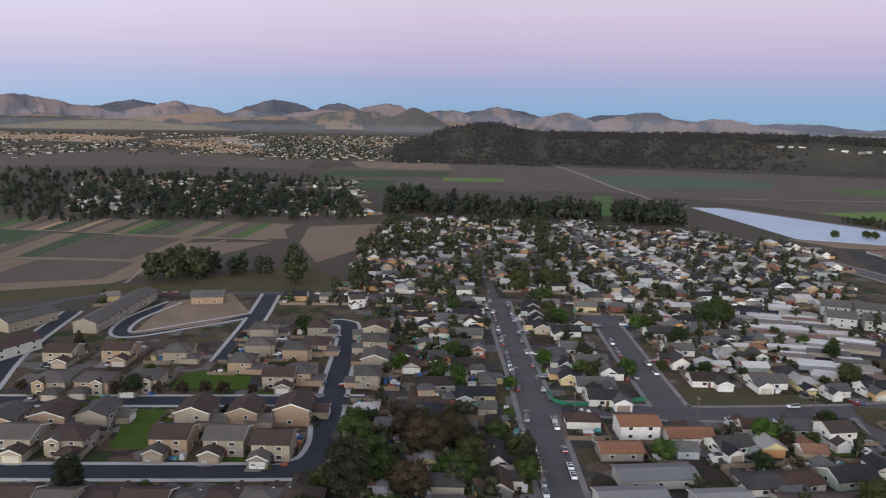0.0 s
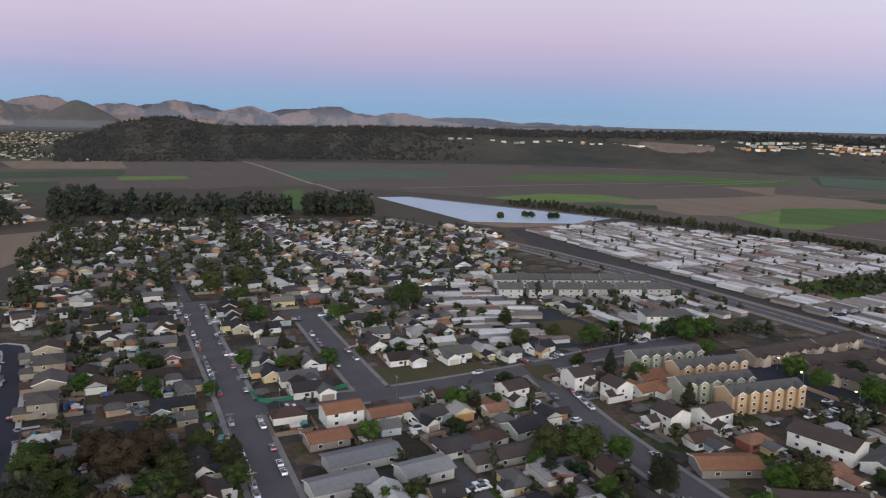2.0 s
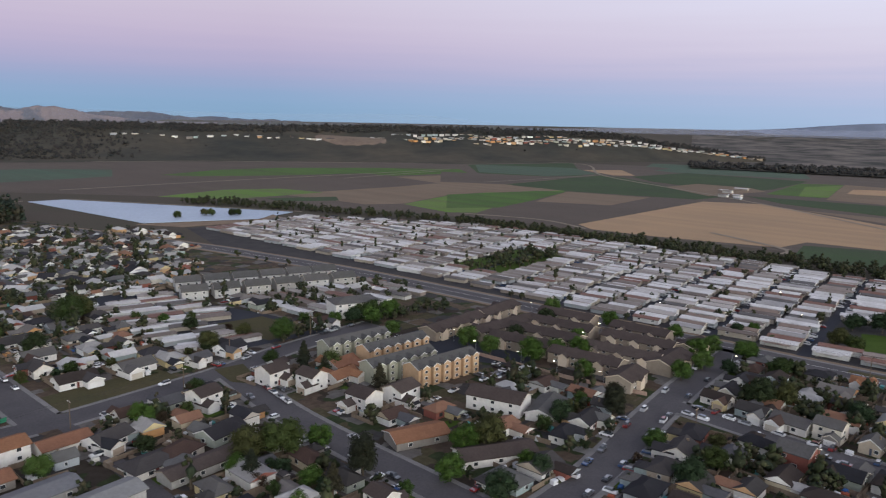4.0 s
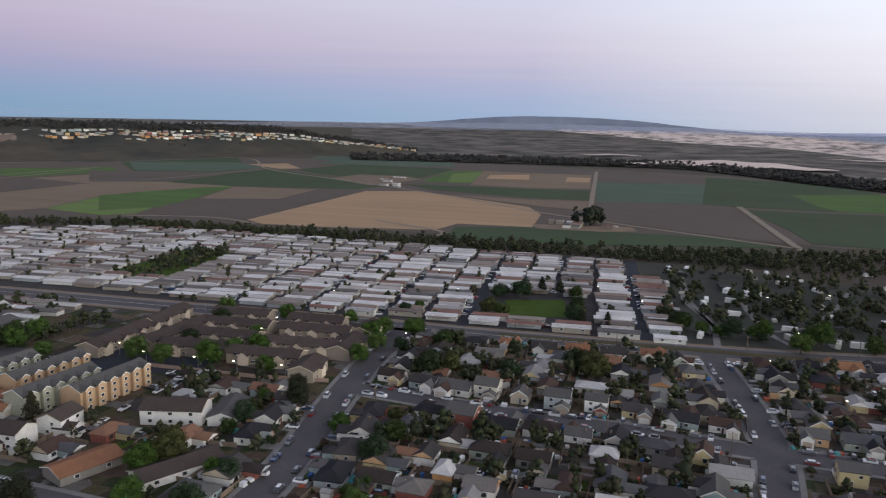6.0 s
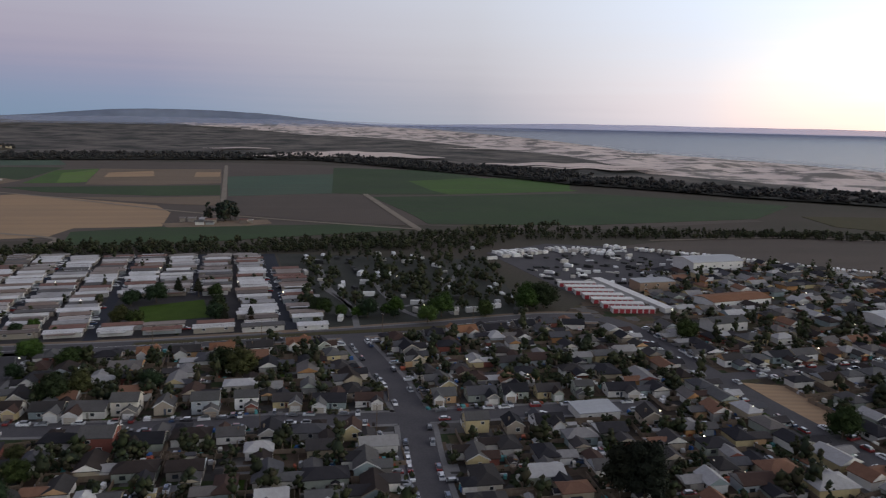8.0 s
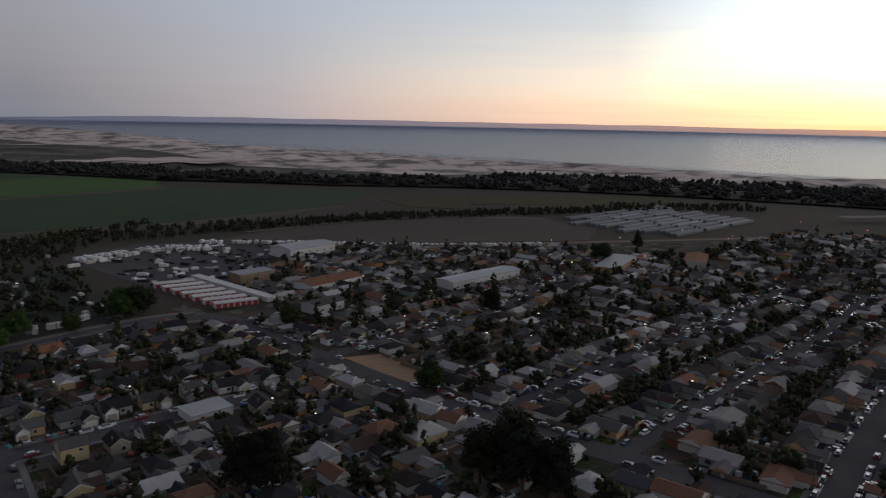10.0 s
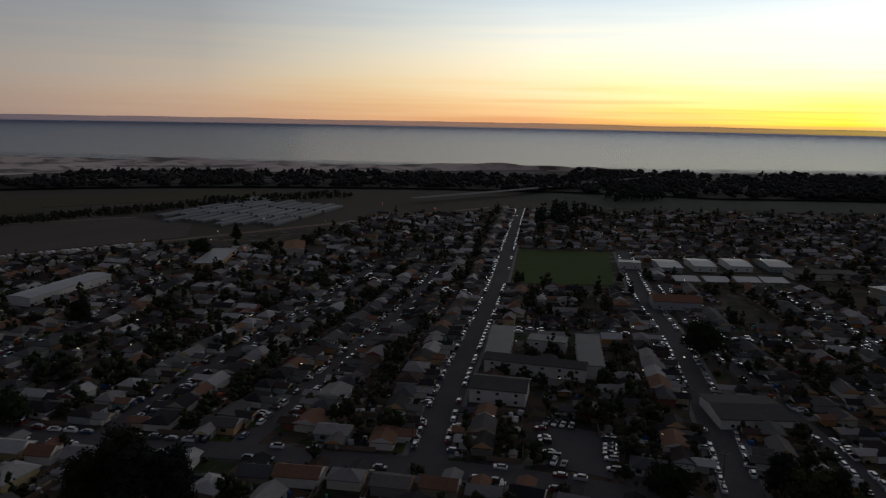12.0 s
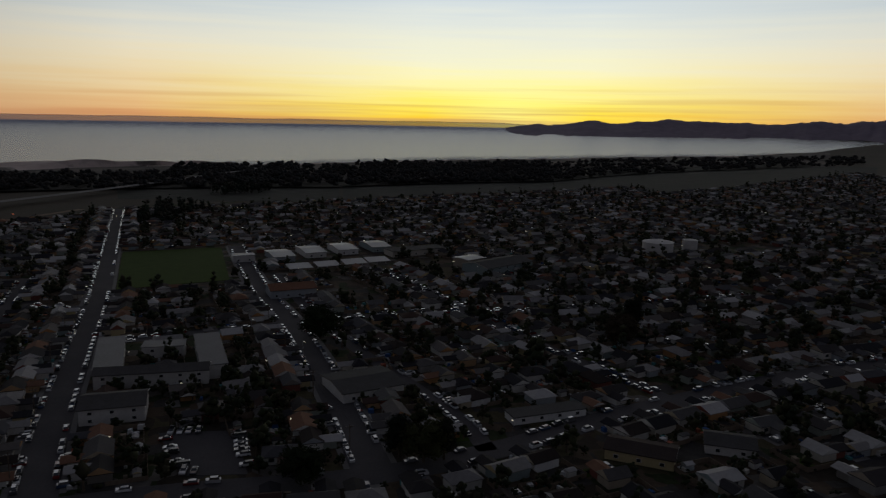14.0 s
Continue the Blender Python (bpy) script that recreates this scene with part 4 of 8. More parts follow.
MHP = street([(372, 4), (480, 16), (600, 28)], 12.0, "new_asphalt", walks=False, label="dark asphalt lane of the mobile home park")
S1 = street([(283, -178), (287, -235), (293, -304), (306, -340), (330, -420)], 9.5, walks=False)
S2 = street([(182, -190), (190, -238), (194, -298), (199, -397), (215, -520)], 9.5, walks=False)
S3 = street([(134, -195), (137, -240), (143, -300), (150, -400), (170, -520)], 8.0, walks=False)
S4 = street([(72, -209), (84, -271), (97, -358), (115, -477), (173, -803), (190, -900)], 13.5, walks=True)
S5 = street([(-25, -213), (-15, -300), (2, -400), (20, -480), (45, -640)], 13.5, walks=True)
S6 = street([(-64, -226), (-59, -260), (-28, -351), (-10, -420), (10, -520)], 7.0, walks=False)
S7 = street([(-150, -256), (-120, -340), (-90, -440), (-60, -540)], 7.0, walks=False)
X1 = street([(85, -370), (8, -392), (-80, -405), (-170, -400), (-300, -420)], 7.5, walks=False)
X2 = street([(420, -480), (300, -470), (200, -455), (110, -440)], 7.5, walks=False)
RAIL = street([(560, -300), (439, -502), (331, -710), (230, -900)], 9.0, "dirt", walks=False, label="gravel railway bed")
ROADPTS = {}
for k, (line, width, *_) in enumerate(STREETS):
    for q in smooth_line(line, 4.0) if len(line) > 2 else [line[0].lerp(line[1], i / 40) for i in range(41)]:
        ROADPTS.setdefault((int(q.x // 20), int(q.y // 20)), []).append((q.x, q.y, width / 2, k))


def off_road(x, y, r, own=-1):
    cx, cy = int(x // 20), int(y // 20)
    for i in range(cx - 1, cx + 2):
        for j in range(cy - 1, cy + 2):
            for ox, oy, w, k in ROADPTS.get((i, j), ()):
                if k != own and (x - ox) ** 2 + (y - oy) ** 2 < (r + w) ** 2:
                    return False
    return True


for k, (line, width, mat, walks, label) in enumerate(STREETS):
    road("road", line, width, M[mat], label, z=0.08 + 0.011 * (k % 9), walks=walks, own=k)
M["paint"] = plain("white_road_paint", (0.6, 0.6, 0.55), 0.7)
road("road_verge", COLL, 25, M["dirt"], "dusty verge along the collector road", z=0.125, category="verge")
# yellow-white centre line on the collector
road("road_marking", COLL[1:11], 0.25, M["paint"], "thin pale centre line", z=0.24, category="road marking")
# bulb of the cul-de-sac
sheet("road", [(92 + 14 * math.cos(a * math.pi / 12), 404 + 14 * math.sin(a * math.pi / 12)) for a in range(24)], 0.2, M["asphalt"], "round end of the cul-de-sac, worn asphalt", "road")

# ---- joined masses of far things ----
class Bulk:
    """Vertices and faces of many alike far things, joined."""

    def __init__(self):
        self.v, self.f, self.m, self.n = [], [], [], 0

    def add(self, verts, faces, mat=0):
        self.v.extend(verts)
        self.f.extend(tuple(i + self.n for i in q) for q in faces)
        self.m.extend([mat] * len(faces))
        self.n += len(verts)

    def box(self, x, y, z0, z1, hx, hy, a, mat=0, top=1.0):
        c, s = math.cos(a), math.sin(a)
        vs = []
        for z, k in ((z0, 1.0), (z1, top)):
            for sx, sy in ((-1, -1), (1, -1), (1, 1), (-1, 1)):
                px, py = sx * hx * k, sy * hy * k
                vs.append((x + px * c - py * s, y + px * s + py * c, z))
        self.add(vs, [(0, 1, 5, 4), (1, 2, 6, 5), (2, 3, 7, 6), (3, 0, 4, 7), (4, 5, 6, 7)], mat)

    def roof(self, x, y, z, rise, hx, hy, a, hip, mat=1):
        c, s = math.cos(a), math.sin(a)
        k = max(0.0, hx - hip * hy)
        pts = [(-hx, -hy, z), (hx, -hy, z), (hx, hy, z), (-hx, hy, z), (-k, 0, z + rise), (k, 0, z + rise)]
        low = [(px, py, pz - 0.25) for px, py, pz in pts[:4]]
        vs = [(x + px * c - py * s, y + px * s + py * c, pz) for px, py, pz in pts + low]
        self.add(vs, [(0, 1, 5, 4), (2, 3, 4, 5), (1, 2, 5), (3, 0, 4), (6, 7, 1, 0), (7, 8, 2, 1), (8, 9, 3, 2), (9, 6, 0, 3)], mat)
        if hip == 0 and mat == 1:
            self.m[-6] = self.m[-5] = 0  # gable ends carry the wall's paint

    def build(self, name, mats, label, category, kind="stuff", smooth=False):
        if self.f:
            return tagged(mesh_ob(name, self.v, self.f, mats, self.m, smooth=smooth), label, category, kind=kind)


OCT = np.array([(1, 0, 0), (-1, 0, 0), (0, 1, 0), (0, -1, 0), (0, 0, 1), (0, 0, -1)], dtype=float)
OCT_F = [(0, 2, 4), (2, 1, 4), (1, 3, 4), (3, 0, 4), (2, 0, 5), (1, 2, 5), (3, 1, 5), (0, 3, 5)]
rng = np.random.default_rng(7)


def bulk_tree(bulk, x, y, z0, hgt, width, clumps=12, tall=False):
    """A far tree: a slim trunk under uneven leaf clumps round a denser heart, with gaps between."""
    bulk.box(x, y, z0 - 0.5, z0 + hgt * 0.55, 0.18 + hgt * 0.012, 0.18 + hgt * 0.012, 0, 1, 0.6)
    base = 0.2 if not tall else 0.12
    for k in range(clumps + 1):
        u = rng.random() if k else 0.45
        ring = width * 0.5 * (math.sin(math.pi * min(1, 0.22 + u * 0.72)) if not tall else (1.0 - 0.55 * u)) * rng.uniform(0.3, 0.95)
        a = rng.random() * math.tau
        c = np.array((x + ring * math.cos(a) * (k > 0), y + ring * math.sin(a) * (k > 0), z0 + hgt * (base + (0.95 - base) * u)))
        r = width * (rng.uniform(0.10, 0.21) if k else 0.31)
        q = OCT * (r * rng.uniform(0.75, 1.25, (6, 1))) + rng.normal(0, r * 0.12, (6, 3))
        if not k:
            q[:, 2] *= 0.8 * hgt / width
        rot = Matrix.Rotation(rng.random() * 3, 3, (rng.random() * 0.5, rng.random() * 0.5, 1.0))
        bulk.add([tuple(c + np.array(rot @ Vector(w))) for w in q], OCT_F)


def wood(name, quad, n, hs, label, tall=True, clumps=11, zf=None, fill=1.0, leaf="grove_leaf"):
    b = Bulk()
    p00, p10, p11, p01 = [Vector(q) for q in quad]
    for _ in range(n):
        u, v = rng.random(), rng.random()
        p = p00.lerp(p10, u).lerp(p01.lerp(p11, u), v)
        hgt = hs[0] + (hs[1] - hs[0]) * rng.random() ** 1.5
        z = zf(p.x, p.y) if zf else 0.0
        bulk_tree(b, p.x, p.y, z, hgt, hgt * rng.uniform(0.4, 0.65) * fill, clumps, tall)
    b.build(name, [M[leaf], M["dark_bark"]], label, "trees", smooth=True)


# ---- where things already stand ----
TAKEN = {}


def reserve(x, y, r):
    TAKEN.setdefault((int(x // 20), int(y // 20)), []).append((x, y, r))


def free(x, y, r):
    cx, cy = int(x // 20), int(y // 20)
    for i in range(cx - 2, cx + 3):
        for j in range(cy - 2, cy + 3):
            for ox, oy, orr in TAKEN.get((i, j), ()):
                if (x - ox) ** 2 + (y - oy) ** 2 < (r + orr) ** 2:
                    return False
    return True


# ---- building kit ----
WALLS = [(0.56, 0.52, 0.45), (0.40, 0.34, 0.27), (0.68, 0.66, 0.61), (0.30, 0.29, 0.28), (0.48, 0.41, 0.30), (0.38, 0.41, 0.43), (0.74, 0.72, 0.68), (0.24, 0.22, 0.20), (0.52, 0.33, 0.18), (0.34, 0.37, 0.32), (0.78, 0.77, 0.75), (0.30, 0.36, 0.36), (0.24, 0.09, 0.07), (0.56, 0.46, 0.26), (0.70, 0.67, 0.62)]
ROOFS = [(0.036, 0.035, 0.040), (0.066, 0.060, 0.060), (0.030, 0.030, 0.035), (0.075, 0.049, 0.041), (0.105, 0.10, 0.098), (0.044, 0.035, 0.032), (0.088, 0.087, 0.094), (0.052, 0.048, 0.047), (0.12, 0.118, 0.117), (0.040, 0.038, 0.042)]
M.update(
    wall=choice("painted_stucco", WALLS, 0.85, 0.9),
    roof=choice("asphalt_shingle", ROOFS, 0.9, 1.4, wear=0.55, stretch=(0.5, 3.0, 3.0)),
    tract_wall=choice("beige_stucco", [(0.29, 0.245, 0.19), (0.33, 0.28, 0.22), (0.27, 0.235, 0.195), (0.32, 0.23, 0.165)], 0.85, 0.9),
    tract_roof=choice("concrete_roof_tile", [(0.10, 0.09, 0.086), (0.075, 0.052, 0.046), (0.115, 0.105, 0.098), (0.085, 0.077, 0.074), (0.07, 0.05, 0.045)], 0.85, 1.4, wear=0.5, stretch=(0.5, 3.0, 3.0)),
    clay_roof=choice("orange_clay_tile", [(0.27, 0.135, 0.075), (0.24, 0.12, 0.07), (0.22, 0.11, 0.07)], 0.85, 1.4, wear=0.5),
    white_wall=choice("white_stucco", [(0.68, 0.66, 0.63), (0.62, 0.60, 0.57)], 0.8, 0.7),
    orange_wall=choice("apricot_stucco", [(0.47, 0.32, 0.20)], 0.85, 0.7),
    green_wall=choice("sage_stucco", [(0.33, 0.33, 0.26)], 0.85, 0.7),
    brown_roof=choice("brown_shingle", [(0.066, 0.052, 0.048), (0.082, 0.065, 0.059), (0.073, 0.057, 0.052)], 0.9, 1.3, wear=0.5),
    apt_wall=choice("taupe_siding", [(0.29, 0.24, 0.19), (0.33, 0.28, 0.23), (0.26, 0.22, 0.18)], 0.85, 0.8),
    grey_roof=choice("grey_shingle", [(0.11, 0.106, 0.103), (0.095, 0.093, 0.091)], 0.9, 1.3, wear=0.5),
    metal_roof=choice("pale_metal_roof", [(0.30, 0.305, 0.315), (0.24, 0.245, 0.255), (0.35, 0.355, 0.365)], 0.5, 0.8, wear=0.3, spec=0.5),
    mobile_wall=choice("trailer_siding", [(0.52, 0.50, 0.47), (0.34, 0.30, 0.25), (0.60, 0.59, 0.57), (0.27, 0.23, 0.19), (0.45, 0.40, 0.34), (0.33, 0.35, 0.36)], 0.7, 0.8),
    mobile_roof=choice("trailer_roof", [(0.56, 0.55, 0.55), (0.26, 0.22, 0.20), (0.60, 0.59, 0.59), (0.15, 0.125, 0.115), (0.40, 0.37, 0.35), (0.20, 0.115, 0.095), (0.52, 0.51, 0.50), (0.23, 0.175, 0.15), (0.33, 0.32, 0.32), (0.12, 0.115, 0.115)], 0.7, 0.6, spec=0.1, wear=0.5),
    grey_wall=choice("grey_siding", [(0.40, 0.40, 0.395), (0.46, 0.45, 0.43), (0.36, 0.35, 0.33)], 0.85, 0.8),
    barge=choice("gable_trim_paint", [(0.72, 0.70, 0.66), (0.6, 0.54, 0.46), (0.76, 0.75, 0.73), (0.3, 0.25, 0.2), (0.65, 0.58, 0.48), (0.72, 0.71, 0.69)], 0.7, 1.0),
    cream_trim=plain("cream_trim", (0.58, 0.48, 0.37), 0.7),
    red_door=plain("red_door_paint", (0.34, 0.035, 0.045), 0.5),
    shed_roof=choice("dull_metal_roof", [(0.19, 0.19, 0.195), (0.16, 0.16, 0.17), (0.22, 0.22, 0.22)], 0.6, 0.8, wear=0.4),
    far_trailer_wall=choice("far_trailer_walls", [(0.50, 0.48, 0.45), (0.33, 0.29, 0.24), (0.58, 0.57, 0.55), (0.25, 0.21, 0.18), (0.33, 0.35, 0.36)], 0.7, 0.6, island=True),
    trim=plain("white_trim", (0.7, 0.69, 0.66), 0.6),
    garage=choice("garage_door_paint", [(0.62, 0.60, 0.56), (0.5, 0.45, 0.38), (0.66, 0.65, 0.63), (0.35, 0.28, 0.22)], 0.6, 2.0, stretch=(0.3, 1, 6)),
    door=choice("door_paint", [(0.12, 0.06, 0.04), (0.08, 0.09, 0.12), (0.3, 0.28, 0.25), (0.16, 0.05, 0.04)], 0.5, 2.0),
    glass=plain("window_glass", (0.03, 0.035, 0.04), 0.08, spec=0.8),
    fence=dull("weathered_fence_boards", (0.17, 0.125, 0.09), (0.24, 0.19, 0.145), 0.3, 3.0, stretch=(4, 4, 0.3)),
    far_wall=choice("far_house_walls", WALLS + [(0.62, 0.60, 0.57), (0.66, 0.65, 0.62), (0.5, 0.27, 0.12)], 0.85, 0.5, island=True),
    far_roof=choice("far_house_roofs", ROOFS + [(0.46, 0.45, 0.44), (0.25, 0.24, 0.235), (0.30, 0.29, 0.28), (0.22, 0.12, 0.08), (0.40, 0.39, 0.38), (0.16, 0.145, 0.135)], 0.9, 0.8, island=True, wear=0.4),
    rv_paint=choice("trailer_paint", [(0.72, 0.72, 0.71), (0.66, 0.65, 0.62), (0.75, 0.75, 0.75), (0.5, 0.47, 0.42), (0.7, 0.69, 0.66)], 0.5, 0.6, island=True, wear=0.25),
    far_mobile=choice("far_trailer_roofs", [(0.58, 0.57, 0.57), (0.30, 0.27, 0.25), (0.62, 0.61, 0.61), (0.18, 0.15, 0.135), (0.48, 0.46, 0.45), (0.32, 0.29, 0.27), (0.20, 0.12, 0.10), (0.13, 0.12, 0.115), (0.24, 0.21, 0.19), (0.55, 0.54, 0.54)], 0.7, 0.6, island=True, wear=0.5),
    car=choice("car_paint", [(0.80, 0.80, 0.80), (0.03, 0.03, 0.035), (0.42, 0.43, 0.44), (0.10, 0.10, 0.11), (0.74, 0.74, 0.75), (0.22, 0.02, 0.02), (0.03, 0.06, 0.14), (0.60, 0.60, 0.60), (0.05, 0.055, 0.06), (0.78, 0.78, 0.77)], 0.16, 4.0, wear=0.1, spec=0.7, coat=1.0),
    far_car=choice("far_car_paint", [(0.80, 0.80, 0.80), (0.03, 0.03, 0.035), (0.40, 0.41, 0.42), (0.07, 0.07, 0.08), (0.72, 0.72, 0.73), (0.12, 0.12, 0.13), (0.2, 0.03, 0.03), (0.60, 0.60, 0.61), (0.04, 0.07, 0.14)], 0.16, 4.0, island=True, wear=0.1, spec=0.7, coat=1.0),
    clutter=choice("yard_clutter", [(0.5, 0.5, 0.5), (0.06, 0.05, 0.05), (0.65, 0.65, 0.66), (0.05, 0.12, 0.3), (0.25, 0.2, 0.15), (0.12, 0.11, 0.1), (0.1, 0.3, 0.3), (0.35, 0.1, 0.06), (0.6, 0.58, 0.52)], 0.7, 1.0, island=True),
    rubber=plain("tyre_rubber", (0.02, 0.02, 0.02), 0.8),
    lamp=plain("lit_lamp", (1.0, 0.86, 0.6), 0.5, glow_strength=9.0),
    red_lamp=plain("lit_red_sign", (1.0, 0.22, 0.08), 0.5, glow_strength=3.0),
    steel=plain("galvanised_steel", (0.32, 0.33, 0.34), 0.45, 0.7),
    pole=dull("wooden_pole", (0.12, 0.09, 0.065), (0.16, 0.12, 0.09), 0.3, 3.0),
)


def part(name, bulk, mats, parent, label=""):
    ob = mesh_ob(name, bulk.v, bulk.f, mats, bulk.m if isinstance(mats, (list, tuple)) else None, parent)
    return tagged(ob, label) if label else ob


def gable_body(b, x, y, e, rise, hx, hy, axis, z0=0.0):
    """Walls up to the gables, in one piece."""
    prof = [(-hx, z0), (hx, z0), (hx, e), (0, e + rise), (-hx, e)] if axis == "y" else [(-hy, z0), (hy, z0), (hy, e), (0, e + rise), (-hy, e)]
    vs = [(x + q, y + s * hy, z) for s in (-1, 1) for q, z in prof] if axis == "y" else [(x + s * hx, y + q, z) for s in (-1, 1) for q, z in prof]
    b.add(vs, [(0, 1, 2, 3, 4), (9, 8, 7, 6, 5), (1, 6, 7, 2), (2, 7, 8, 3), (3, 8, 9, 4), (4, 9, 5, 0)])


def slab_roof(b, x, y, z, rise, hx, hy, axis, over=0.5):
    """A gable roof of two thick slopes with eaves."""
    if axis == "y":
        hx, hy = hy, hx
    slope = rise / hy
    hy2, hx2 = hy + over, hx + over
    low = z + rise - slope * hy2
    prof = [(-hy2, low), (0, z + rise + 0.02), (hy2, low), (hy2, low + 0.34), (0, z + rise + 0.38), (-hy2, low + 0.34)]
    pts = [(s * hx2, py, pz) for s in (-1, 1) for py, pz in prof]
    if axis == "y":
        pts = [(py, px, pz) for px, py, pz in pts]
    at = b.n
    b.add([(px + x, py + y, pz) for px, py, pz in pts], [(i, (i + 1) % 6, (i + 1) % 6 + 6, i + 6) for i in range(6)])
    b.f.extend(tuple(i + at for i in q) for q in ((0, 1, 4, 5), (1, 2, 3, 4), (11, 10, 7, 6), (10, 9, 8, 7)))
    b.m.extend([1] * 4)  # pale barge boards on the gables


def window_part(parent, x, y, z, w, hgt, face):
    """A framed pane set on a wall; face: the way it looks."""
    b = Bulk()
    hx, hy = (w / 2, 0.07) if face in "NS" else (0.07, w / 2)
    b.box(x, y, z, z + hgt, hx, hy, 0, 0)
    k = {"S": (0, -0.05), "N": (0, 0.05), "E": (0.05, 0), "W": (-0.05, 0)}[face]
    b.box(x + k[0], y + k[1], z + 0.1, z + hgt - 0.1, hx - (0.12 if face in "NS" else 0), hy - (0.12 if face in "EW" else 0), 0, 1)
    part("window", b, [M["trim"], M["glass"]], parent)


def house_kit(kind, wall, roof, label):
    """A house with its front towards -y. kind: ranch, hip, cottage, cross, two, two_gable."""
    root = tagged(new("house"), label, "house", "houses along the streets")
    w, r = Bulk(), Bulk()
    if kind in ("two", "two_gable"):
        hx, hy, e = 6.0, 5.2, 5.5
    elif kind == "cottage":
        hx, hy, e = 4.4, 5.6, 2.9
    else:
        hx, hy, e = 7.4, 4.6, 2.8
    if kind in ("two", "hip"):
        w.box(0, 0, 0, e, hx, hy, 0)
        r.roof(0, 0, e, 1.9, hx + 0.6, hy + 0.6, 0, 1.0, 0)
    elif kind == "cottage":
        slab_roof(r, 0, 0, e, 1.9, hx, hy, "y")
        gable_body(w, 0, 0, e, 1.9, hx, hy, "y")
    else:
        slab_roof(r, 0, 0, e, 1.9, hx, hy, "x")
        gable_body(w, 0, 0, e, 1.9, hx, hy, "x")
    gx, gy = (hx - 3.1, -hy - 2.2)
    if kind != "cottage":
        w2, r2 = Bulk(), Bulk()
        if kind in ("ranch", "cross", "two_gable"):
            slab_roof(r2, gx, gy + 1.6, 2.76, 1.35, 3.1, 4.2, "y", 0.4)
            gable_body(w2, gx, gy, 2.75, 1.35, 3.1, 2.6, "y")
        else:
            w2.box(gx, gy, 0, 2.75, 3.1, 2.6, 0)
            r2.roof(gx, gy + 0.6, 2.76, 1.2, 3.6, 3.7, 0, 1.0, 0)
        garage = part("garage", w2, wall, root)
        part("garage_roof", r2, [roof, M["barge"]], garage)
    if kind in ("cross", "two"):
        w2, r2 = Bulk(), Bulk()
        if kind == "cross":
            slab_roof(r2, -3.2, hy + 0.8, 2.81, 1.5, 3.2, 3.8, "y", 0.4)
            gable_body(w2, -3.2, hy + 2.0, 2.8, 1.5, 3.2, 2.4, "y")
        else:
            slab_roof(r2, -2.6, -hy + 0.2, 5.32, 1.0, 1.9, 1.6, "y", 0.3)
            gable_body(w2, -2.6, -hy - 0.5, 5.3, 1.0, 1.9, 0.7, "y")
        wing = part("wing", w2, wall, root)
        part("wing_roof", r2, [roof, M["barge"]], wing)
    part("wall", w, wall, root)
    top = part("roof", r, [roof, M["barge"]], root)
    b = Bulk()
    if kind != "cottage":
        b.box(gx, gy - 2.62, 0.02, 2.3, 2.4, 0.08, 0)
        part("garage_door", b, M["garage"], garage)
    b = Bulk()
    b.box(-0.6, -hy - 0.04, 0.1, 2.2, 0.5, 0.08, 0)
    part("front_door", b, M["door"], root)
    front = -hy - (1.22 if kind == "two" else 0.05)
    window_part(root, -2.6 if kind != "cottage" else -2.8, front, 0.9, 1.9, 1.3, "S")
    window_part(root, 1.2, hy + 0.05, 0.9, 2.2, 1.4, "N")
    window_part(root, -hx - 0.05, 0.6, 0.9, 1.5, 1.2, "W")
    window_part(root, hx + 0.05, 0.6, 0.9, 1.5, 1.2, "E")
    if kind in ("two", "two_gable"):
        window_part(root, -2.6, front, 3.6, 1.8, 1.2, "S")
        window_part(root, 2.6, -hy - 0.05, 3.8, 1.5, 1.1, "S")
        window_part(root, -2.6, hy + 0.05, 3.6, 1.8, 1.2, "N")
        window_part(root, hx + 0.05, -1.5, 3.6, 1.3, 1.2, "E")
    elif kind in ("ranch", "cottage"):
        b = Bulk()
        b.box(-hx * 0.55, hy * 0.3, e, e + 2.3, 0.35, 0.5, 0)
        part("chimney", b, M["fence"], top, "brown brick chimney")
    return root


KITS = {
    "ranch": house_kit("ranch", M["wall"], M["roof"], "single-storey stucco house with a shingled gable roof"),
    "hip": house_kit("hip", M["wall"], M["roof"], "single-storey house with a hipped shingle roof"),
    "cottage": house_kit("cottage", M["wall"], M["roof"], "small narrow cottage with a gable towards the street"),
    "cross": house_kit("cross", M["wall"], M["roof"], "low house with crossed gable roofs"),
    "two": house_kit("two", M["tract_wall"], M["tract_roof"], "new two-storey beige stucco house with a tiled roof"),
    "two_gable": house_kit("two_gable", M["tract_wall"], M["tract_roof"], "new two-storey house with gables and a garage"),
    "white": house_kit("ranch", M["white_wall"], M["roof"], "white-walled single-storey house with a dark roof"),
    "white_two": house_kit("two_gable", M["white_wall"], M["brown_roof"], "white two-storey house with brown shingles"),
    "clay": house_kit("cross", M["white_wall"], M["clay_roof"], "white house with an orange clay tile roof"),
    "grey_two": house_kit("two_gable", M["wall"], M["grey_roof"], "two-storey house with a grey shingle roof"),
}


def drop_kit(root):
    for o in (*root.children_recursive, root):
        bpy.data.objects.remove(o)


COUNT = dict(house=0, car=0, tree=0, mobile=0)
far_houses, far_cars, far_trees, drives, lawns, fences, shrubs, sheds, clutter = Bulk(), Bulk(), Bulk(), Bulk(), Bulk(), Bulk(), Bulk(), Bulk(), Bulk()


def near_town(x, y):
    return math.hypot(x, y) < 430


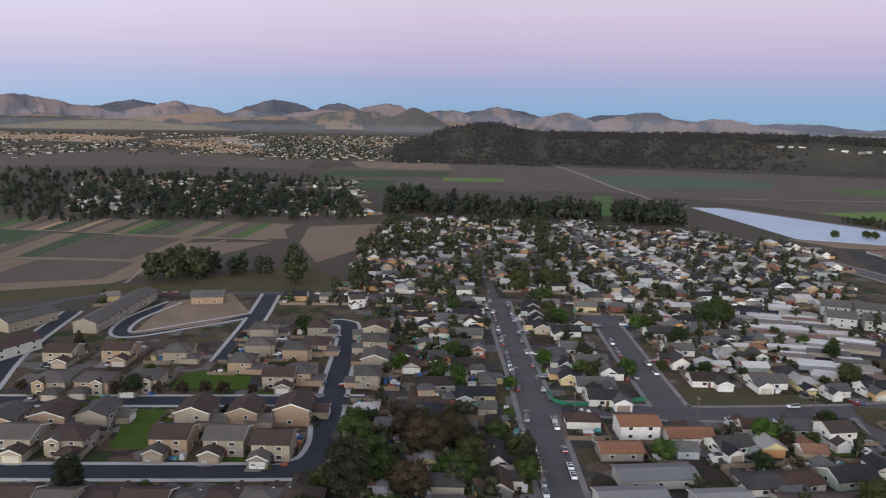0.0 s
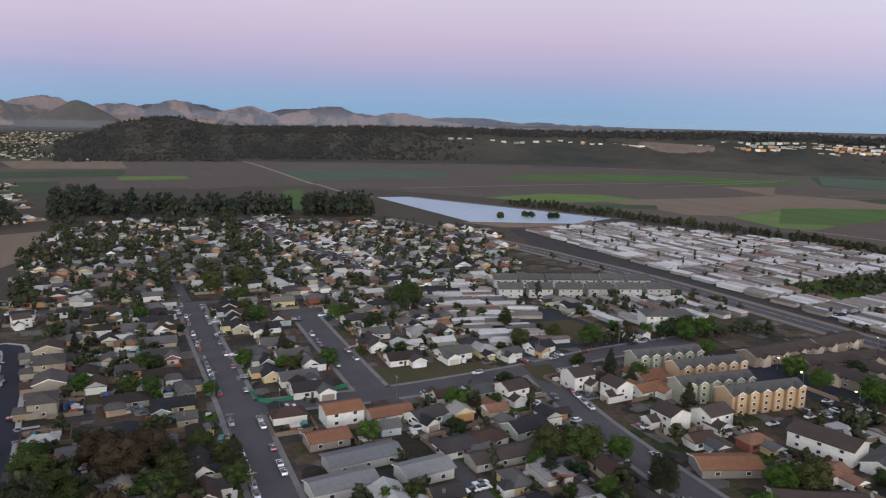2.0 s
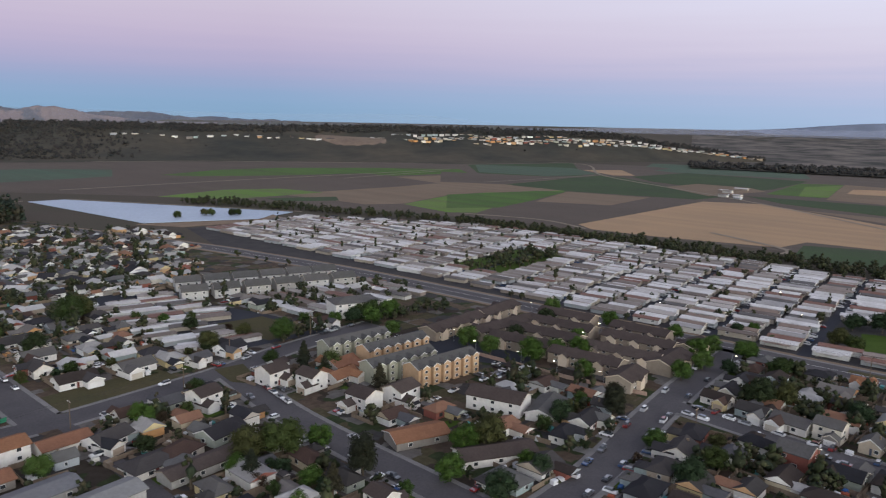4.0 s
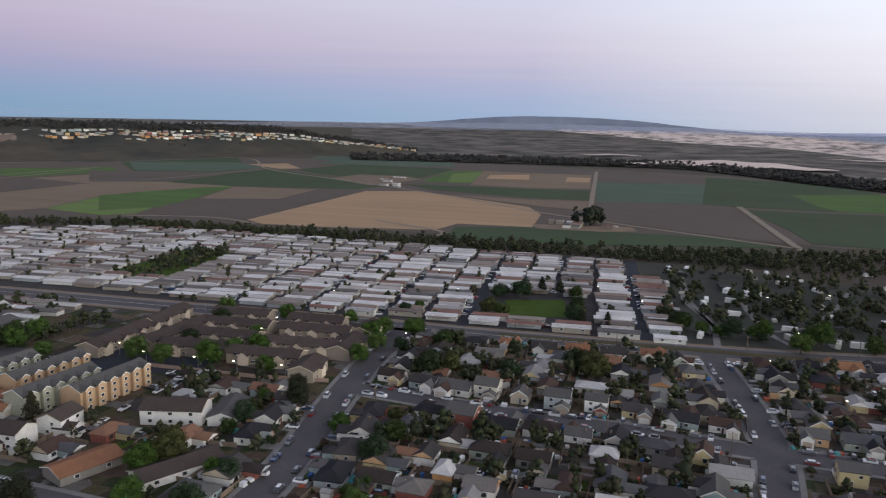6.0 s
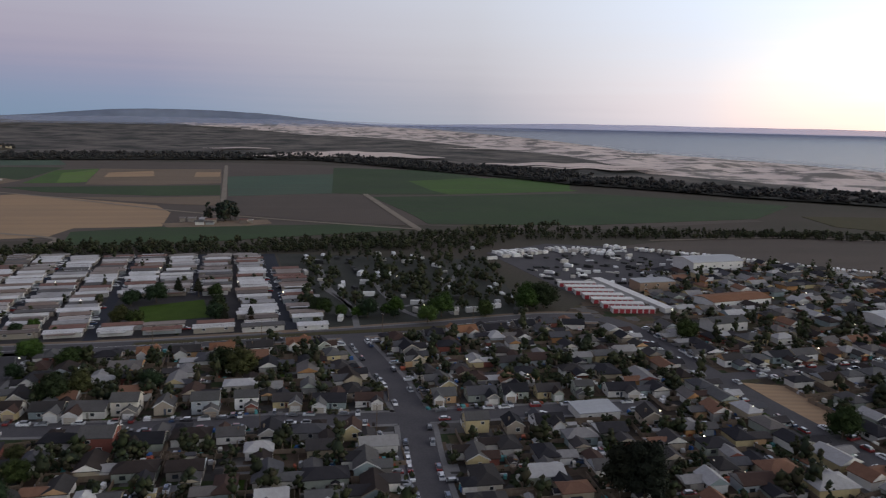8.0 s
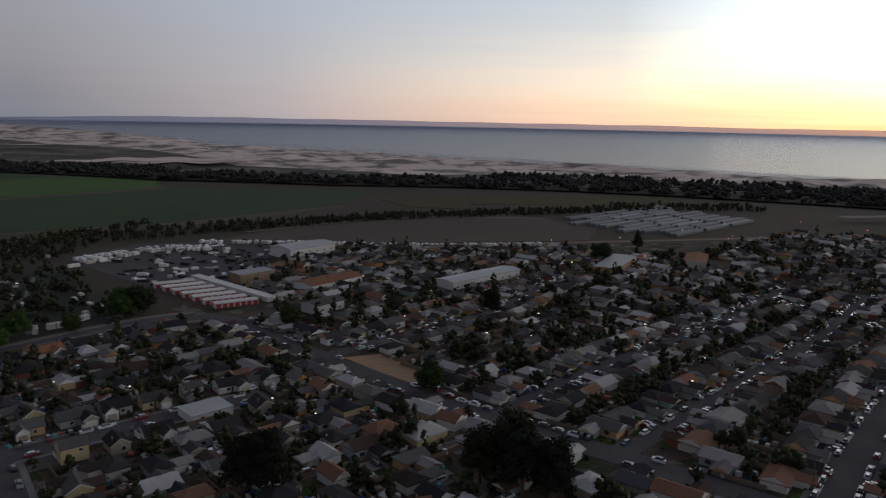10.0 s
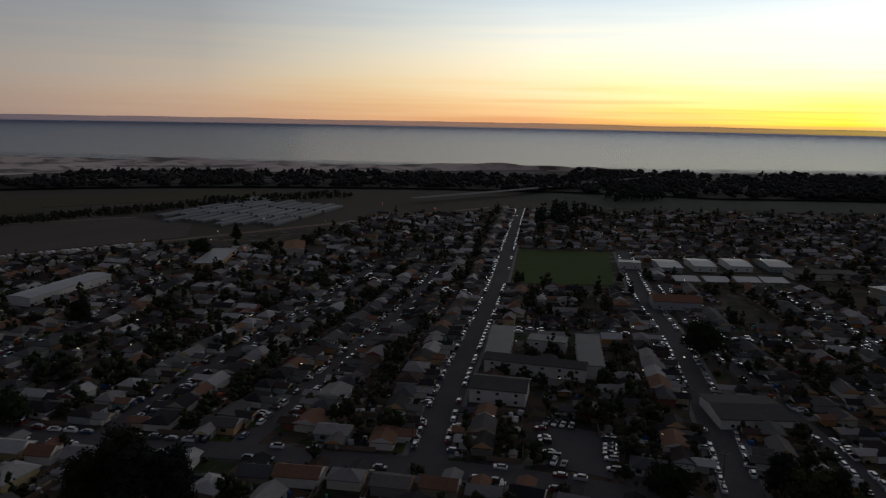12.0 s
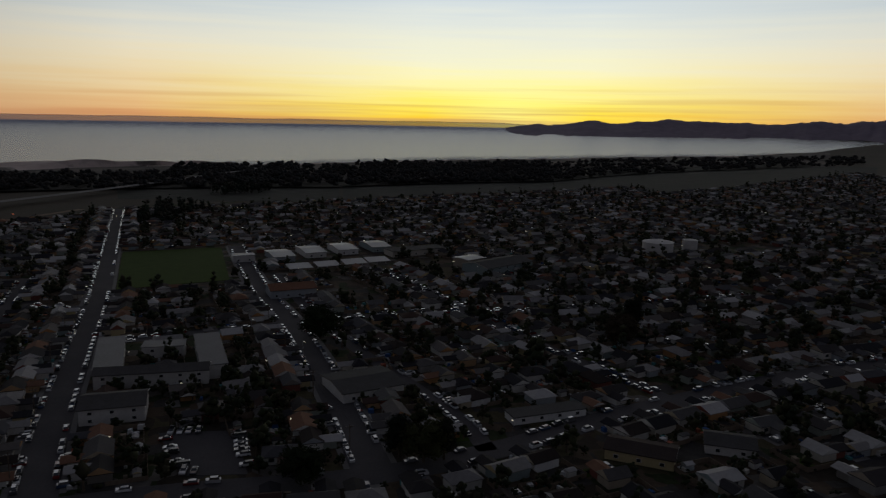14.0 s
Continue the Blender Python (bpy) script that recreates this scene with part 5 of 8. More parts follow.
def house(kind, x, y, rot, force=False, size=0.0):
    """Put a house with its front turned by rot from -y; returns whether there was room."""
    two = kind in ("two", "two_gable", "white_two", "grey_two")
    k = size or (rng.uniform(1.0, 1.1) if kind in ("two", "two_gable") else rng.uniform(0.62, 0.9))
    r = 6.7 * max(0.8, min(1.0, k))
    if not force and not (free(x, y, r) and off_road(x, y, 7.5)):
        return False
    reserve(x, y, r)
    if COUNT["house"] < 190 and near_town(x, y):
        COUNT["house"] += 1
        ob = copy_thing(KITS[kind], pose(x, y, 0, 0, 0, math.degrees(rot)))
        ob.scale = (k * (1 if rng.random() < 0.5 else -1), k * rng.uniform(0.9, 1.1), rng.uniform(1.0, 1.15) * (min(1.0, k + 0.1) if two else 1.0))
    else:
        hx, hy, e = rng.uniform(5.6, 8.0) * k, rng.uniform(4.2, 5.6) * k, rng.uniform(5.6, 6.4) if two else rng.uniform(2.8, 3.6)
        hip = rng.choice([0.0, 0.0, 1.0])
        far_houses.box(x, y, 0, e, hx, hy, rot, 0)
        far_houses.roof(x, y, e, rng.uniform(1.5, 2.3), hx + 0.5, hy + 0.5, rot, hip, 1)
        c, s = math.cos(rot), math.sin(rot)
        gx, gy = (hx - 3) * (1 if rng.random() < 0.5 else -1), -hy - 2
        wx, wy = x + gx * c - gy * s, y + gx * s + gy * c
        far_houses.box(wx, wy, 0, 2.7, 2.7, 2.6, rot, 0)
        far_houses.roof(wx - 0.8 * -s, wy - 0.8 * c, 2.72, 1.2, 3.9, 3.1, rot + math.pi / 2, 0.0, 1)
        for sx in (-0.5, 0.35):
            px, py = sx * hx, -hy - 0.06
            far_houses.box(x + px * c - py * s, y + px * s + py * c, 1.0, 2.3, 0.9, 0.06, rot, 2)
    return True


def patch(b, x, y, hx, hy, a, z=0.12):
    b.box(x, y, 0.0, z, hx, hy, a)


def car_kit(profile, glass, label):
    """A car from its side outline, its cabin narrower than its body; nose towards +x."""
    root = tagged(new("car"), label, "car", "parked cars")
    for nm, prof, mat, w0, w1 in (("body", profile, M["car"], 0.88, 0.88), ("cabin", glass, M["glass"], 0.80, 0.62)):
        b = Bulk()
        n = len(prof)
        zs = [q[1] for q in prof]
        lo, hi = min(zs), max(zs)
        wd = [w0 + (w1 - w0) * (q[1] - lo) / (hi - lo) for q in prof]
        b.add([(q[0], -k, q[1]) for q, k in zip(prof, wd)] + [(q[0], k, q[1]) for q, k in zip(prof, wd)],
              [tuple(range(n)), tuple(range(2 * n - 1, n - 1, -1))] + [(i, i + n, (i + 1) % n + n, (i + 1) % n) for i in range(n)])
        part(nm, b, mat, root)
    xs = [q[0] for q in glass if q[1] == max(k[1] for k in glass)]
    b = Bulk()
    top = max(k[1] for k in glass)
    b.box((min(xs) + max(xs)) / 2, 0, top - 0.02, top + 0.05, (max(xs) - min(xs)) / 2 + 0.1, 0.64, 0)
    part("roof", b, M["car"], root)
    ring = [(math.cos(i * math.tau / 10) * 0.34, math.sin(i * math.tau / 10) * 0.34) for i in range(10)]
    for sx in (-1.35, 1.35):
        for sy in (-0.82, 0.82):
            b = Bulk()
            b.add([(sx + a, sy - 0.11, 0.34 + c) for a, c in ring] + [(sx + a, sy + 0.11, 0.34 + c) for a, c in ring],
                  [tuple(range(10)), tuple(range(19, 9, -1))] + [(i, i + 10, (i + 1) % 10 + 10, (i + 1) % 10) for i in range(10)])
            part("wheel", b, M["rubber"], root)
    return root


CARS = [
    car_kit([(-2.25, 0.3), (2.25, 0.3), (2.3, 0.6), (2.0, 0.78), (0.9, 0.92), (-1.6, 0.95), (-2.2, 0.88), (-2.3, 0.6)], [(0.95, 0.9), (0.25, 1.42), (-0.9, 1.44), (-1.7, 0.93)], "parked sedan with tinted windows"),
    car_kit([(-2.25, 0.35), (2.25, 0.35), (2.3, 0.75), (2.1, 1.0), (1.0, 1.08), (-2.2, 1.1), (-2.3, 0.7)], [(1.1, 1.06), (0.5, 1.68), (-1.9, 1.7), (-2.2, 1.08)], "tall boxy parked utility vehicle"),
    car_kit([(-2.6, 0.45), (2.5, 0.45), (2.55, 0.85), (2.3, 1.05), (1.2, 1.1), (-2.6, 1.1), (-2.65, 0.8)], [(1.2, 1.08), (0.6, 1.75), (-0.7, 1.76), (-0.85, 1.09)], "parked pickup truck with an open bed"),
    car_kit([(-2.6, 0.35), (2.4, 0.35), (2.5, 0.8), (2.2, 1.15), (-2.6, 1.2), (-2.65, 0.7)], [(2.1, 1.14), (1.4, 1.95), (-2.5, 2.0), (-2.6, 1.18)], "tall white parked delivery van"),
]


def car(x, y, a, kind=None):
    if not free(x, y, 0.7):
        return
    reserve(x, y, 1.5)
    if COUNT["car"] < 215 and math.hypot(x, y) < 400:
        COUNT["car"] += 1
        k = kind if kind is not None else int(rng.choice([0, 0, 1, 1, 2, 3], p=[0.25, 0.15, 0.2, 0.15, 0.17, 0.08]))
        copy_thing(CARS[k], pose(x, y, 0.2, 0, 0, math.degrees(a))).scale = (1.04, 1.04, 1.04)
    else:
        tall = rng.choice([1.0, 1.0, 1.25])
        far_cars.box(x, y, 0.35, 1.05 * tall, 2.3, 0.92, a, 0, 0.96)
        far_cars.box(x - 0.3 * math.cos(a), y - 0.3 * math.sin(a), 1.05 * tall, 1.55 * tall, 1.55, 0.82, a, 1, 0.74)
        far_cars.box(x - 0.3 * math.cos(a), y - 0.3 * math.sin(a), 1.55 * tall, 1.55 * tall + 0.06, 1.14, 0.6, a, 0, 0.96)


def tree_kit(name, hgt, width, mat, label, leaves=420, tall=False, lobes=7, leaf=0.55, cone=False):
    """Trunk with limbs, and a crown of small leaf clumps gathered in lobes with gaps."""
    root = tagged(new(name), label, "tree", "street and yard trees")
    g = np.random.default_rng(int(hgt * 100 + width * 7))
    b = Bulk()
    segs = 7

    def limb(a, c, r0, r1):
        a, c = Vector(a), Vector(c)
        d = (c - a).normalized()
        u = d.orthogonal().normalized()
        w = d.cross(u)
        b.add([tuple(a + (u * math.cos(k * math.tau / segs) + w * math.sin(k * math.tau / segs)) * r0) for k in range(segs)]
              + [tuple(c + (u * math.cos(k * math.tau / segs) + w * math.sin(k * math.tau / segs)) * r1) for k in range(segs)],
              [(k, (k + 1) % segs, (k + 1) % segs + segs, k + segs) for k in range(segs)])

    fork = hgt * (0.35 if not tall else 0.45)
    limb((0, 0, -0.3), (0.1, 0.05, fork), hgt * 0.03, hgt * 0.02)
    limb((0.1, 0.05, fork), (0.2, -0.1, hgt * 0.85), hgt * 0.02, hgt * 0.006)
    centres = []
    for k in range(lobes):
        a = k * math.tau * 0.382 + g.uniform(-0.3, 0.3)
        u = (k + 0.5) / lobes
        rad = width * 0.5 * ((0.62 - 0.2 * u) if tall else (0.68 * math.sin(math.pi * (0.25 + 0.6 * u))))
        if cone:
            rad = width * 0.5 * (1 - u) * 0.55
        c = (rad * math.cos(a), rad * math.sin(a), hgt * (0.3 + 0.58 * u))
        centres.append((c, width * (0.26 if not tall else 0.25) * (1 if not cone else (1.25 - u))))
        limb((0.1, 0.05, min(fork, c[2] * 0.8)), c, hgt * 0.011, hgt * 0.004)
    part("trunk", b, M["bark"], root)
    b = Bulk()
    for c, rad in centres:  # the shaded heart of each lobe
        q = OCT * (rad * 0.8 * g.uniform(0.8, 1.15, (6, 1))) * np.array((1, 1, 0.75)) + np.array(c)
        b.add([tuple(w) for w in q], OCT_F)
    for k in range(int(leaves * 2.4)):
        c, rad = centres[int(g.integers(len(centres)))]
        d = Vector(g.normal(0, 1, 3)).normalized() * rad * g.uniform(0.6, 1.12)
        d.z *= 0.75
        p0 = Vector(c) + d
        nrm = (d.normalized() + Vector(g.normal(0, 0.35, 3))).normalized()
        u = nrm.orthogonal().normalized()
        u.rotate(Matrix.Rotation(g.uniform(0, 6.28), 3, nrm))
        w = nrm.cross(u)
        s = leaf * 0.66 * g.uniform(0.6, 1.35)
        b.add([tuple(p0 - u * s), tuple(p0 - w * s * 0.6 + nrm * s * 0.25), tuple(p0 + u * s), tuple(p0 + w * s * 0.6 + nrm * s * 0.25)], [(0, 1, 2), (0, 2, 3)])
    part("crown", b, mat, root)
    return root


TREES = {
    "oak": tree_kit("tree", 7.5, 8.0, M["leaf"], "broad green tree in a yard", 1050, lobes=11, leaf=0.42),
    "small": tree_kit("tree", 5.0, 5.0, M["leaf"], "small rounded tree in a yard", 620, lobes=8, leaf=0.31),
    "bright": tree_kit("tree", 7.0, 7.0, M["bright_leaf"], "rounded tree with fresh bright leaves", 950, lobes=10, leaf=0.4),
    "rust": tree_kit("tree", 11.0, 11.0, M["rust_leaf"], "large spreading tree with brownish leaves", 1500, lobes=15, leaf=0.5),
    "gum": tree_kit("tree", 17.0, 10.0, M["dark_leaf"], "tall dark gum tree", 1600, tall=True, lobes=17, leaf=0.6),
    "conifer": tree_kit("tree", 13.0, 6.5, M["dark_leaf"], "dark pointed conifer in a yard", 900, cone=True, lobes=14, leaf=0.45),
    "plum": tree_kit("tree", 4.6, 4.2, M["rust_leaf"], "small dark purple-leaved street tree", 500, lobes=7, leaf=0.3),
}
SIZE = dict(oak=(7.5, 8.0), small=(5.0, 5.0), bright=(7.0, 7.0), rust=(11, 11), gum=(17, 10), conifer=(13, 6.5), plum=(4.6, 4.2))


def tree(kind, x, y, k=1.0, force=False):
    if not force and not (free(x, y, 1.5) and off_road(x, y, 1.5)):
        return
    if (COUNT["tree"] < 190 and math.hypot(x, y) < 420) or force:
        COUNT["tree"] += 1
        k *= 1.12
        ob = copy_thing(TREES[kind], pose(x, y, 0, 0, 0, rng.uniform(0, 360)))
        ob.scale = (k * rng.uniform(0.9, 1.1), k * rng.uniform(0.9, 1.1), k)
    else:
        hgt, w = SIZE[kind]
        bulk_tree(far_trees, x, y, 0, hgt * k, w * k, 13 if math.hypot(x, y) < 520 else (7 if math.hypot(x, y) < 900 else 5), kind in ("gum", "conifer"))


def shrub(x, y, r):
    for _ in range(2):
        q = OCT * (r * rng.uniform(0.6, 1.2, (6, 1))) * np.array((1, 1, 0.7)) + np.array((x + rng.normal(0, r * 0.6), y + rng.normal(0, r * 0.6), r * 0.55))
        shrubs.add([tuple(w) for w in q], OCT_F)


YARD = ["oak", "small", "small", "bright", "small", "conifer", "plum", "oak"]


def lot(kind, x, y, rot, green=0.3, parked=0.6, treed=0.8, force=False, size=0.0):
    """A house with its drive, front yard, back fence, shed and garden trees."""
    if not house(kind, x, y, rot, force, size):
        return
    c, s = math.cos(rot), math.sin(rot)

    def at(px, py):
        return x + px * c - py * s, y + px * s + py * c

    far_off = math.hypot(x, y) > 700
    sx = 1 if rng.random() < 0.5 else -1
    patch(drives, *at(sx * 4.2, -9.5), 2.6, 3.4, rot, 0.10)
    if rng.random() < green:
        patch(lawns, *at(-sx * 3.4, -8.6), 3.6, 2.4, rot, 0.11)
    if rng.random() < green * 0.8:
        patch(lawns, *at(rng.uniform(-2, 2), 9.5), 4.5, 2.6, rot, 0.11)
    if rng.random() < parked:
        car(*at(sx * 4.2, -9.4), rot + math.pi / 2 * (1 if rng.random() < 0.5 else -1))
    if rng.random() < parked * 0.45:
        car(*at(sx * 4.2 - sx * 2.6, -9.6), rot + math.pi / 2)
    for px in (-7.7, 7.7):
        fences.box(*at(px, 7.5), 0, rng.uniform(1.5, 1.9), 0.06, 6.0, rot)
    fences.box(*at(0, 13.4), 0, 1.7, 7.6, 0.06, rot)
    if rng.random() < 0.5:
        px, py = rng.uniform(-5, 5), rng.uniform(10, 12)
        sheds.box(*at(px, py), 0, 2.2, 1.6, 1.2, rot, 0)
        sheds.roof(*at(px, py), 2.2, 0.6, 1.8, 1.4, rot, 0.0, 1)
    for _ in range(4):
        if rng.random() < treed * 0.55:
            tree(YARD[int(rng.integers(len(YARD)))], *at(rng.uniform(-7, 7), rng.choice([-9, 9, 11, 12])), rng.uniform(0.7, 1.15))
    for _ in range(int(rng.integers(4, 9))):
        px, py, q = rng.uniform(-7.5, 7.5), rng.choice([-8.0, 7.0, 9.0, 11.0, 12.5]), rng.uniform(0.4, 1.3)
        clutter.box(*at(px, py), 0, rng.uniform(0.5, 1.8), q, rng.uniform(0.4, 1.2), rot + rng.uniform(-0.3, 0.3), 0, 0.9)
    for _ in range(1 if far_off else 6):
        shrub(*at(rng.uniform(-8, 8), rng.choice([-6.4, -8, 7, 8, 10.5, 12.5])), rng.uniform(0.5, 1.5))


MIX = ["ranch", "hip", "cottage", "cross", "ranch", "hip", "white", "cottage", "cross"]


def lined(pts, offset, spacing, kinds=MIX, cars=0.45, sides=(1, -1), half=4.6, start=6.0, green=0.3, stop=6.0, trees=0.8):
    """Houses along both sides of a street, and cars at its kerbs."""
    line = smooth_line(pts, 4.0)
    seg = [(a, b, (b - a).length) for a, b in zip(line, line[1:])]
    total = sum(q[2] for q in seg)

    def at(dist):
        for a, b, ln in seg:
            if dist <= ln:
                d = (b - a).normalized()
                return a + d * dist, d
            dist -= ln
        return line[-1], (line[-1] - line[-2]).normalized()

    own = next((k for k, q in enumerate(STREETS) if q[0][-1] == Vector(pts[-1])), -1)
    for sd in sides:
        dist = start + rng.uniform(0, 3)
        while dist < total - stop:
            p, d = at(dist)
            nrm = Vector((-d.y, d.x)) * sd
            q = p + nrm * (offset + rng.uniform(-1, 1.5))
            lot(str(rng.choice(kinds)), q.x, q.y, math.atan2(-nrm.x, nrm.y) + rng.normal(0, 0.015), green=green, treed=trees)
            dist += spacing * rng.uniform(0.95, 1.15)
        dist = start
        while dist < total - stop:
            p, d = at(dist)
            if rng.random() < cars:
                q = p + Vector((-d.y, d.x)) * sd * (half - 1.3)
                if off_road(q.x, q.y, 2.5, own):
                    car(q.x, q.y, math.atan2(d.y, d.x) + (math.pi if sd > 0 else 0))
            dist += 6.2


def fill(quad, tries, kinds=MIX, angle=0.0, cars=0.6, trees=0.9, gap=6.7):
    """Houses, yards and cars packed into the ground that is left in a quarter."""
    p00, p10, p11, p01 = [Vector(q) for q in quad]
    for _ in range(tries):
        u, v = rng.random(), rng.random()
        p = p00.lerp(p10, u).lerp(p01.lerp(p11, u), v)
        if free(p.x, p.y, gap) and off_road(p.x, p.y, 8):
            rot = angle + rng.choice([0, 0.5, 1, 1.5]) * math.pi
            lot(str(rng.choice(kinds)), p.x, p.y, rot, parked=cars, treed=trees)
    for _ in range(int(tries * trees * 0.4)):
        u, v = rng.random(), rng.random()
        p = p00.lerp(p10, u).lerp(p01.lerp(p11, u), v)
        if free(p.x, p.y, 1.0) and off_road(p.x, p.y, 1.0):
            if rng.random() < 0.5:
                shrub(p.x, p.y, rng.uniform(0.6, 1.5))
            else:
                tree(YARD[int(rng.integers(len(YARD)))], p.x, p.y, rng.uniform(0.6, 1.1))

# ---- large single buildings ----
def hall(name, x, y, hx, hy, e, rise, rot, wall, roof, label, category, hip=0.0, windows=0, storeys=1, group=""):
    """A long building: walls, roof and rows of windows on both long sides."""
    root = tagged(new(name), label, category, group)
    w, r = Bulk(), Bulk()
    w.box(0, 0, 0, e, hx, hy, 0)
    if rise < 0.3:
        r.box(0, 0, e, e + 0.35, hx + 0.3, hy + 0.3, 0)
    elif hip:
        r.roof(0, 0, e, rise, hx + 0.6, hy + 0.6, 0, hip, 0)
    else:
        slab_roof(r, 0, 0, e, rise, hx, hy, "x", 0.6)
        w = Bulk()
        gable_body(w, 0, 0, e, rise, hx, hy, "x")
    part("wall", w, wall, root)
    part("roof", r, [roof, M["cream_trim" if name == "apartment_row" else "barge"]], root)
    for st in range(storeys):
        for k in range(windows):
            wx = -hx + (k + 0.5) * 2 * hx / windows
            window_part(root, wx, -hy - 0.05, 1.0 + 2.8 * st, 1.6, 1.3, "S")
            window_part(root, wx, hy + 0.05, 1.0 + 2.8 * st, 1.6, 1.3, "N")
    if group == "garden apartments":
        for k in range(max(1, int(hx / 6))):
            wx = -hx + (k + 0.5) * 2 * hx / max(1, int(hx / 6))
            for sd in (-1, 1):
                w, r = Bulk(), Bulk()
                gable_body(w, wx, sd * (hy + 0.2), e - 0.6, 1.3, 2.2, 1.4, "y")
                slab_roof(r, wx, sd * (hy - 0.6), e - 0.58, 1.3, 2.2, 2.4, "y", 0.35)
                porch_bay = part("bay", w, M["cream_trim"], root, "cream gabled bay")
                part("bay_roof", r, [roof, M["cream_trim"]], porch_bay)
    root.matrix_basis = pose(x, y, 0, 0, 0, math.degrees(rot))
    n = max(1, int(hx / 7))
    for k in range(-n, n + 1):
        reserve(x + math.cos(rot) * hx * k / n, y + math.sin(rot) * hx * k / n, hy + 1.0)
    return root


def townhouses(x, y, rot, n, wall, label):
    """A three-storey terrace: one long roof, gabled bays along the front, one for each house."""
    root = tagged(new("townhouse_row"), label, "townhouses", "townhouse rows")
    hx, hy, e = n * 2.9, 5.0, 7.6
    w, r = Bulk(), Bulk()
    slab_roof(r, 0, 0, e, 2.2, hx, hy, "x", 0.4)
    gable_body(w, 0, 0, e, 2.2, hx, hy, "x")
    part("wall", w, wall, root)
    part("roof", r, [M["grey_roof"], M["trim"]], root)
    for k in range(n):
        bx = -hx + (k + 0.5) * 5.8
        b = Bulk()
        gable_body(b, bx, -hy - 0.6, e + 0.6, 1.0, 1.7, 1.0, "y")
        bay = part("bay", b, wall, root)
        b = Bulk()
        slab_roof(b, bx, -hy + 0.6, e + 0.62, 1.0, 1.7, 2.2, "y", 0.25)
        part("bay_roof", b, [M["grey_roof"], M["trim"]], bay)
        for st in range(3):
            window_part(bay, bx, -hy - 1.65, 0.9 + 2.6 * st, 1.5, 1.3, "S")
        window_part(root, bx, hy + 0.05, 3.6, 1.5, 1.2, "N")
        window_part(root, bx + 2.5, -hy - 0.05, 5.0, 0.9, 1.2, "S")
    root.matrix_basis = pose(x, y, 0, 0, 0, math.degrees(rot))
    for k in range(-2, 3):
        reserve(x + math.cos(rot) * hx * k / 2, y + math.sin(rot) * hx * k / 2, 7.5)


townhouses(228, 206, radians(-5), 6, M["orange_wall"], "apricot stucco townhouse row with gabled bays and grey roof")
townhouses(217, 221, radians(-5), 6, M["green_wall"], "sage green townhouse row with a long grey roof")
townhouses(230, 238, radians(-5), 6, M["orange_wall"], "apricot stucco townhouse row with gabled bays and grey roof")
townhouses(222, 256, radians(-5), 6, M["green_wall"], "sage green townhouse row with a long grey roof")
hall("apartment_building", 268, 310, 13, 8, 8.4, 2.0, radians(-20), M["white_wall"], M["grey_roof"], "large white three-storey block with a grey roof", "apartment building", 1.0, 5, 3)
# long brown-roofed garden apartments
for x, y, hx, rot in ((286, 248, 24, 0.05), (322, 250, 17, 0.1), (300, 228, 22, -0.1), (284, 204, 16, -1.45), (303, 204, 20, -1.5), (284, 168, 17, -1.48), (303, 160, 18, -1.5), (322, 206, 18, -1.5), (326, 164, 18, -1.5), (341, 215, 16, -1.5), (343, 172, 15, -1.5), (275, 143, 9, 0.1), (309, 140, 12, 0.05), (337, 142, 9, 0.0)):
    hall("apartment_row", x, y, hx, 5.6, 5.0, 2.0, rot, M["apt_wall"], M["brown_roof"], "long two-storey apartments with a dark brown roof", "apartment building", 0.0, int(hx / 3.5), 2, "garden apartments")
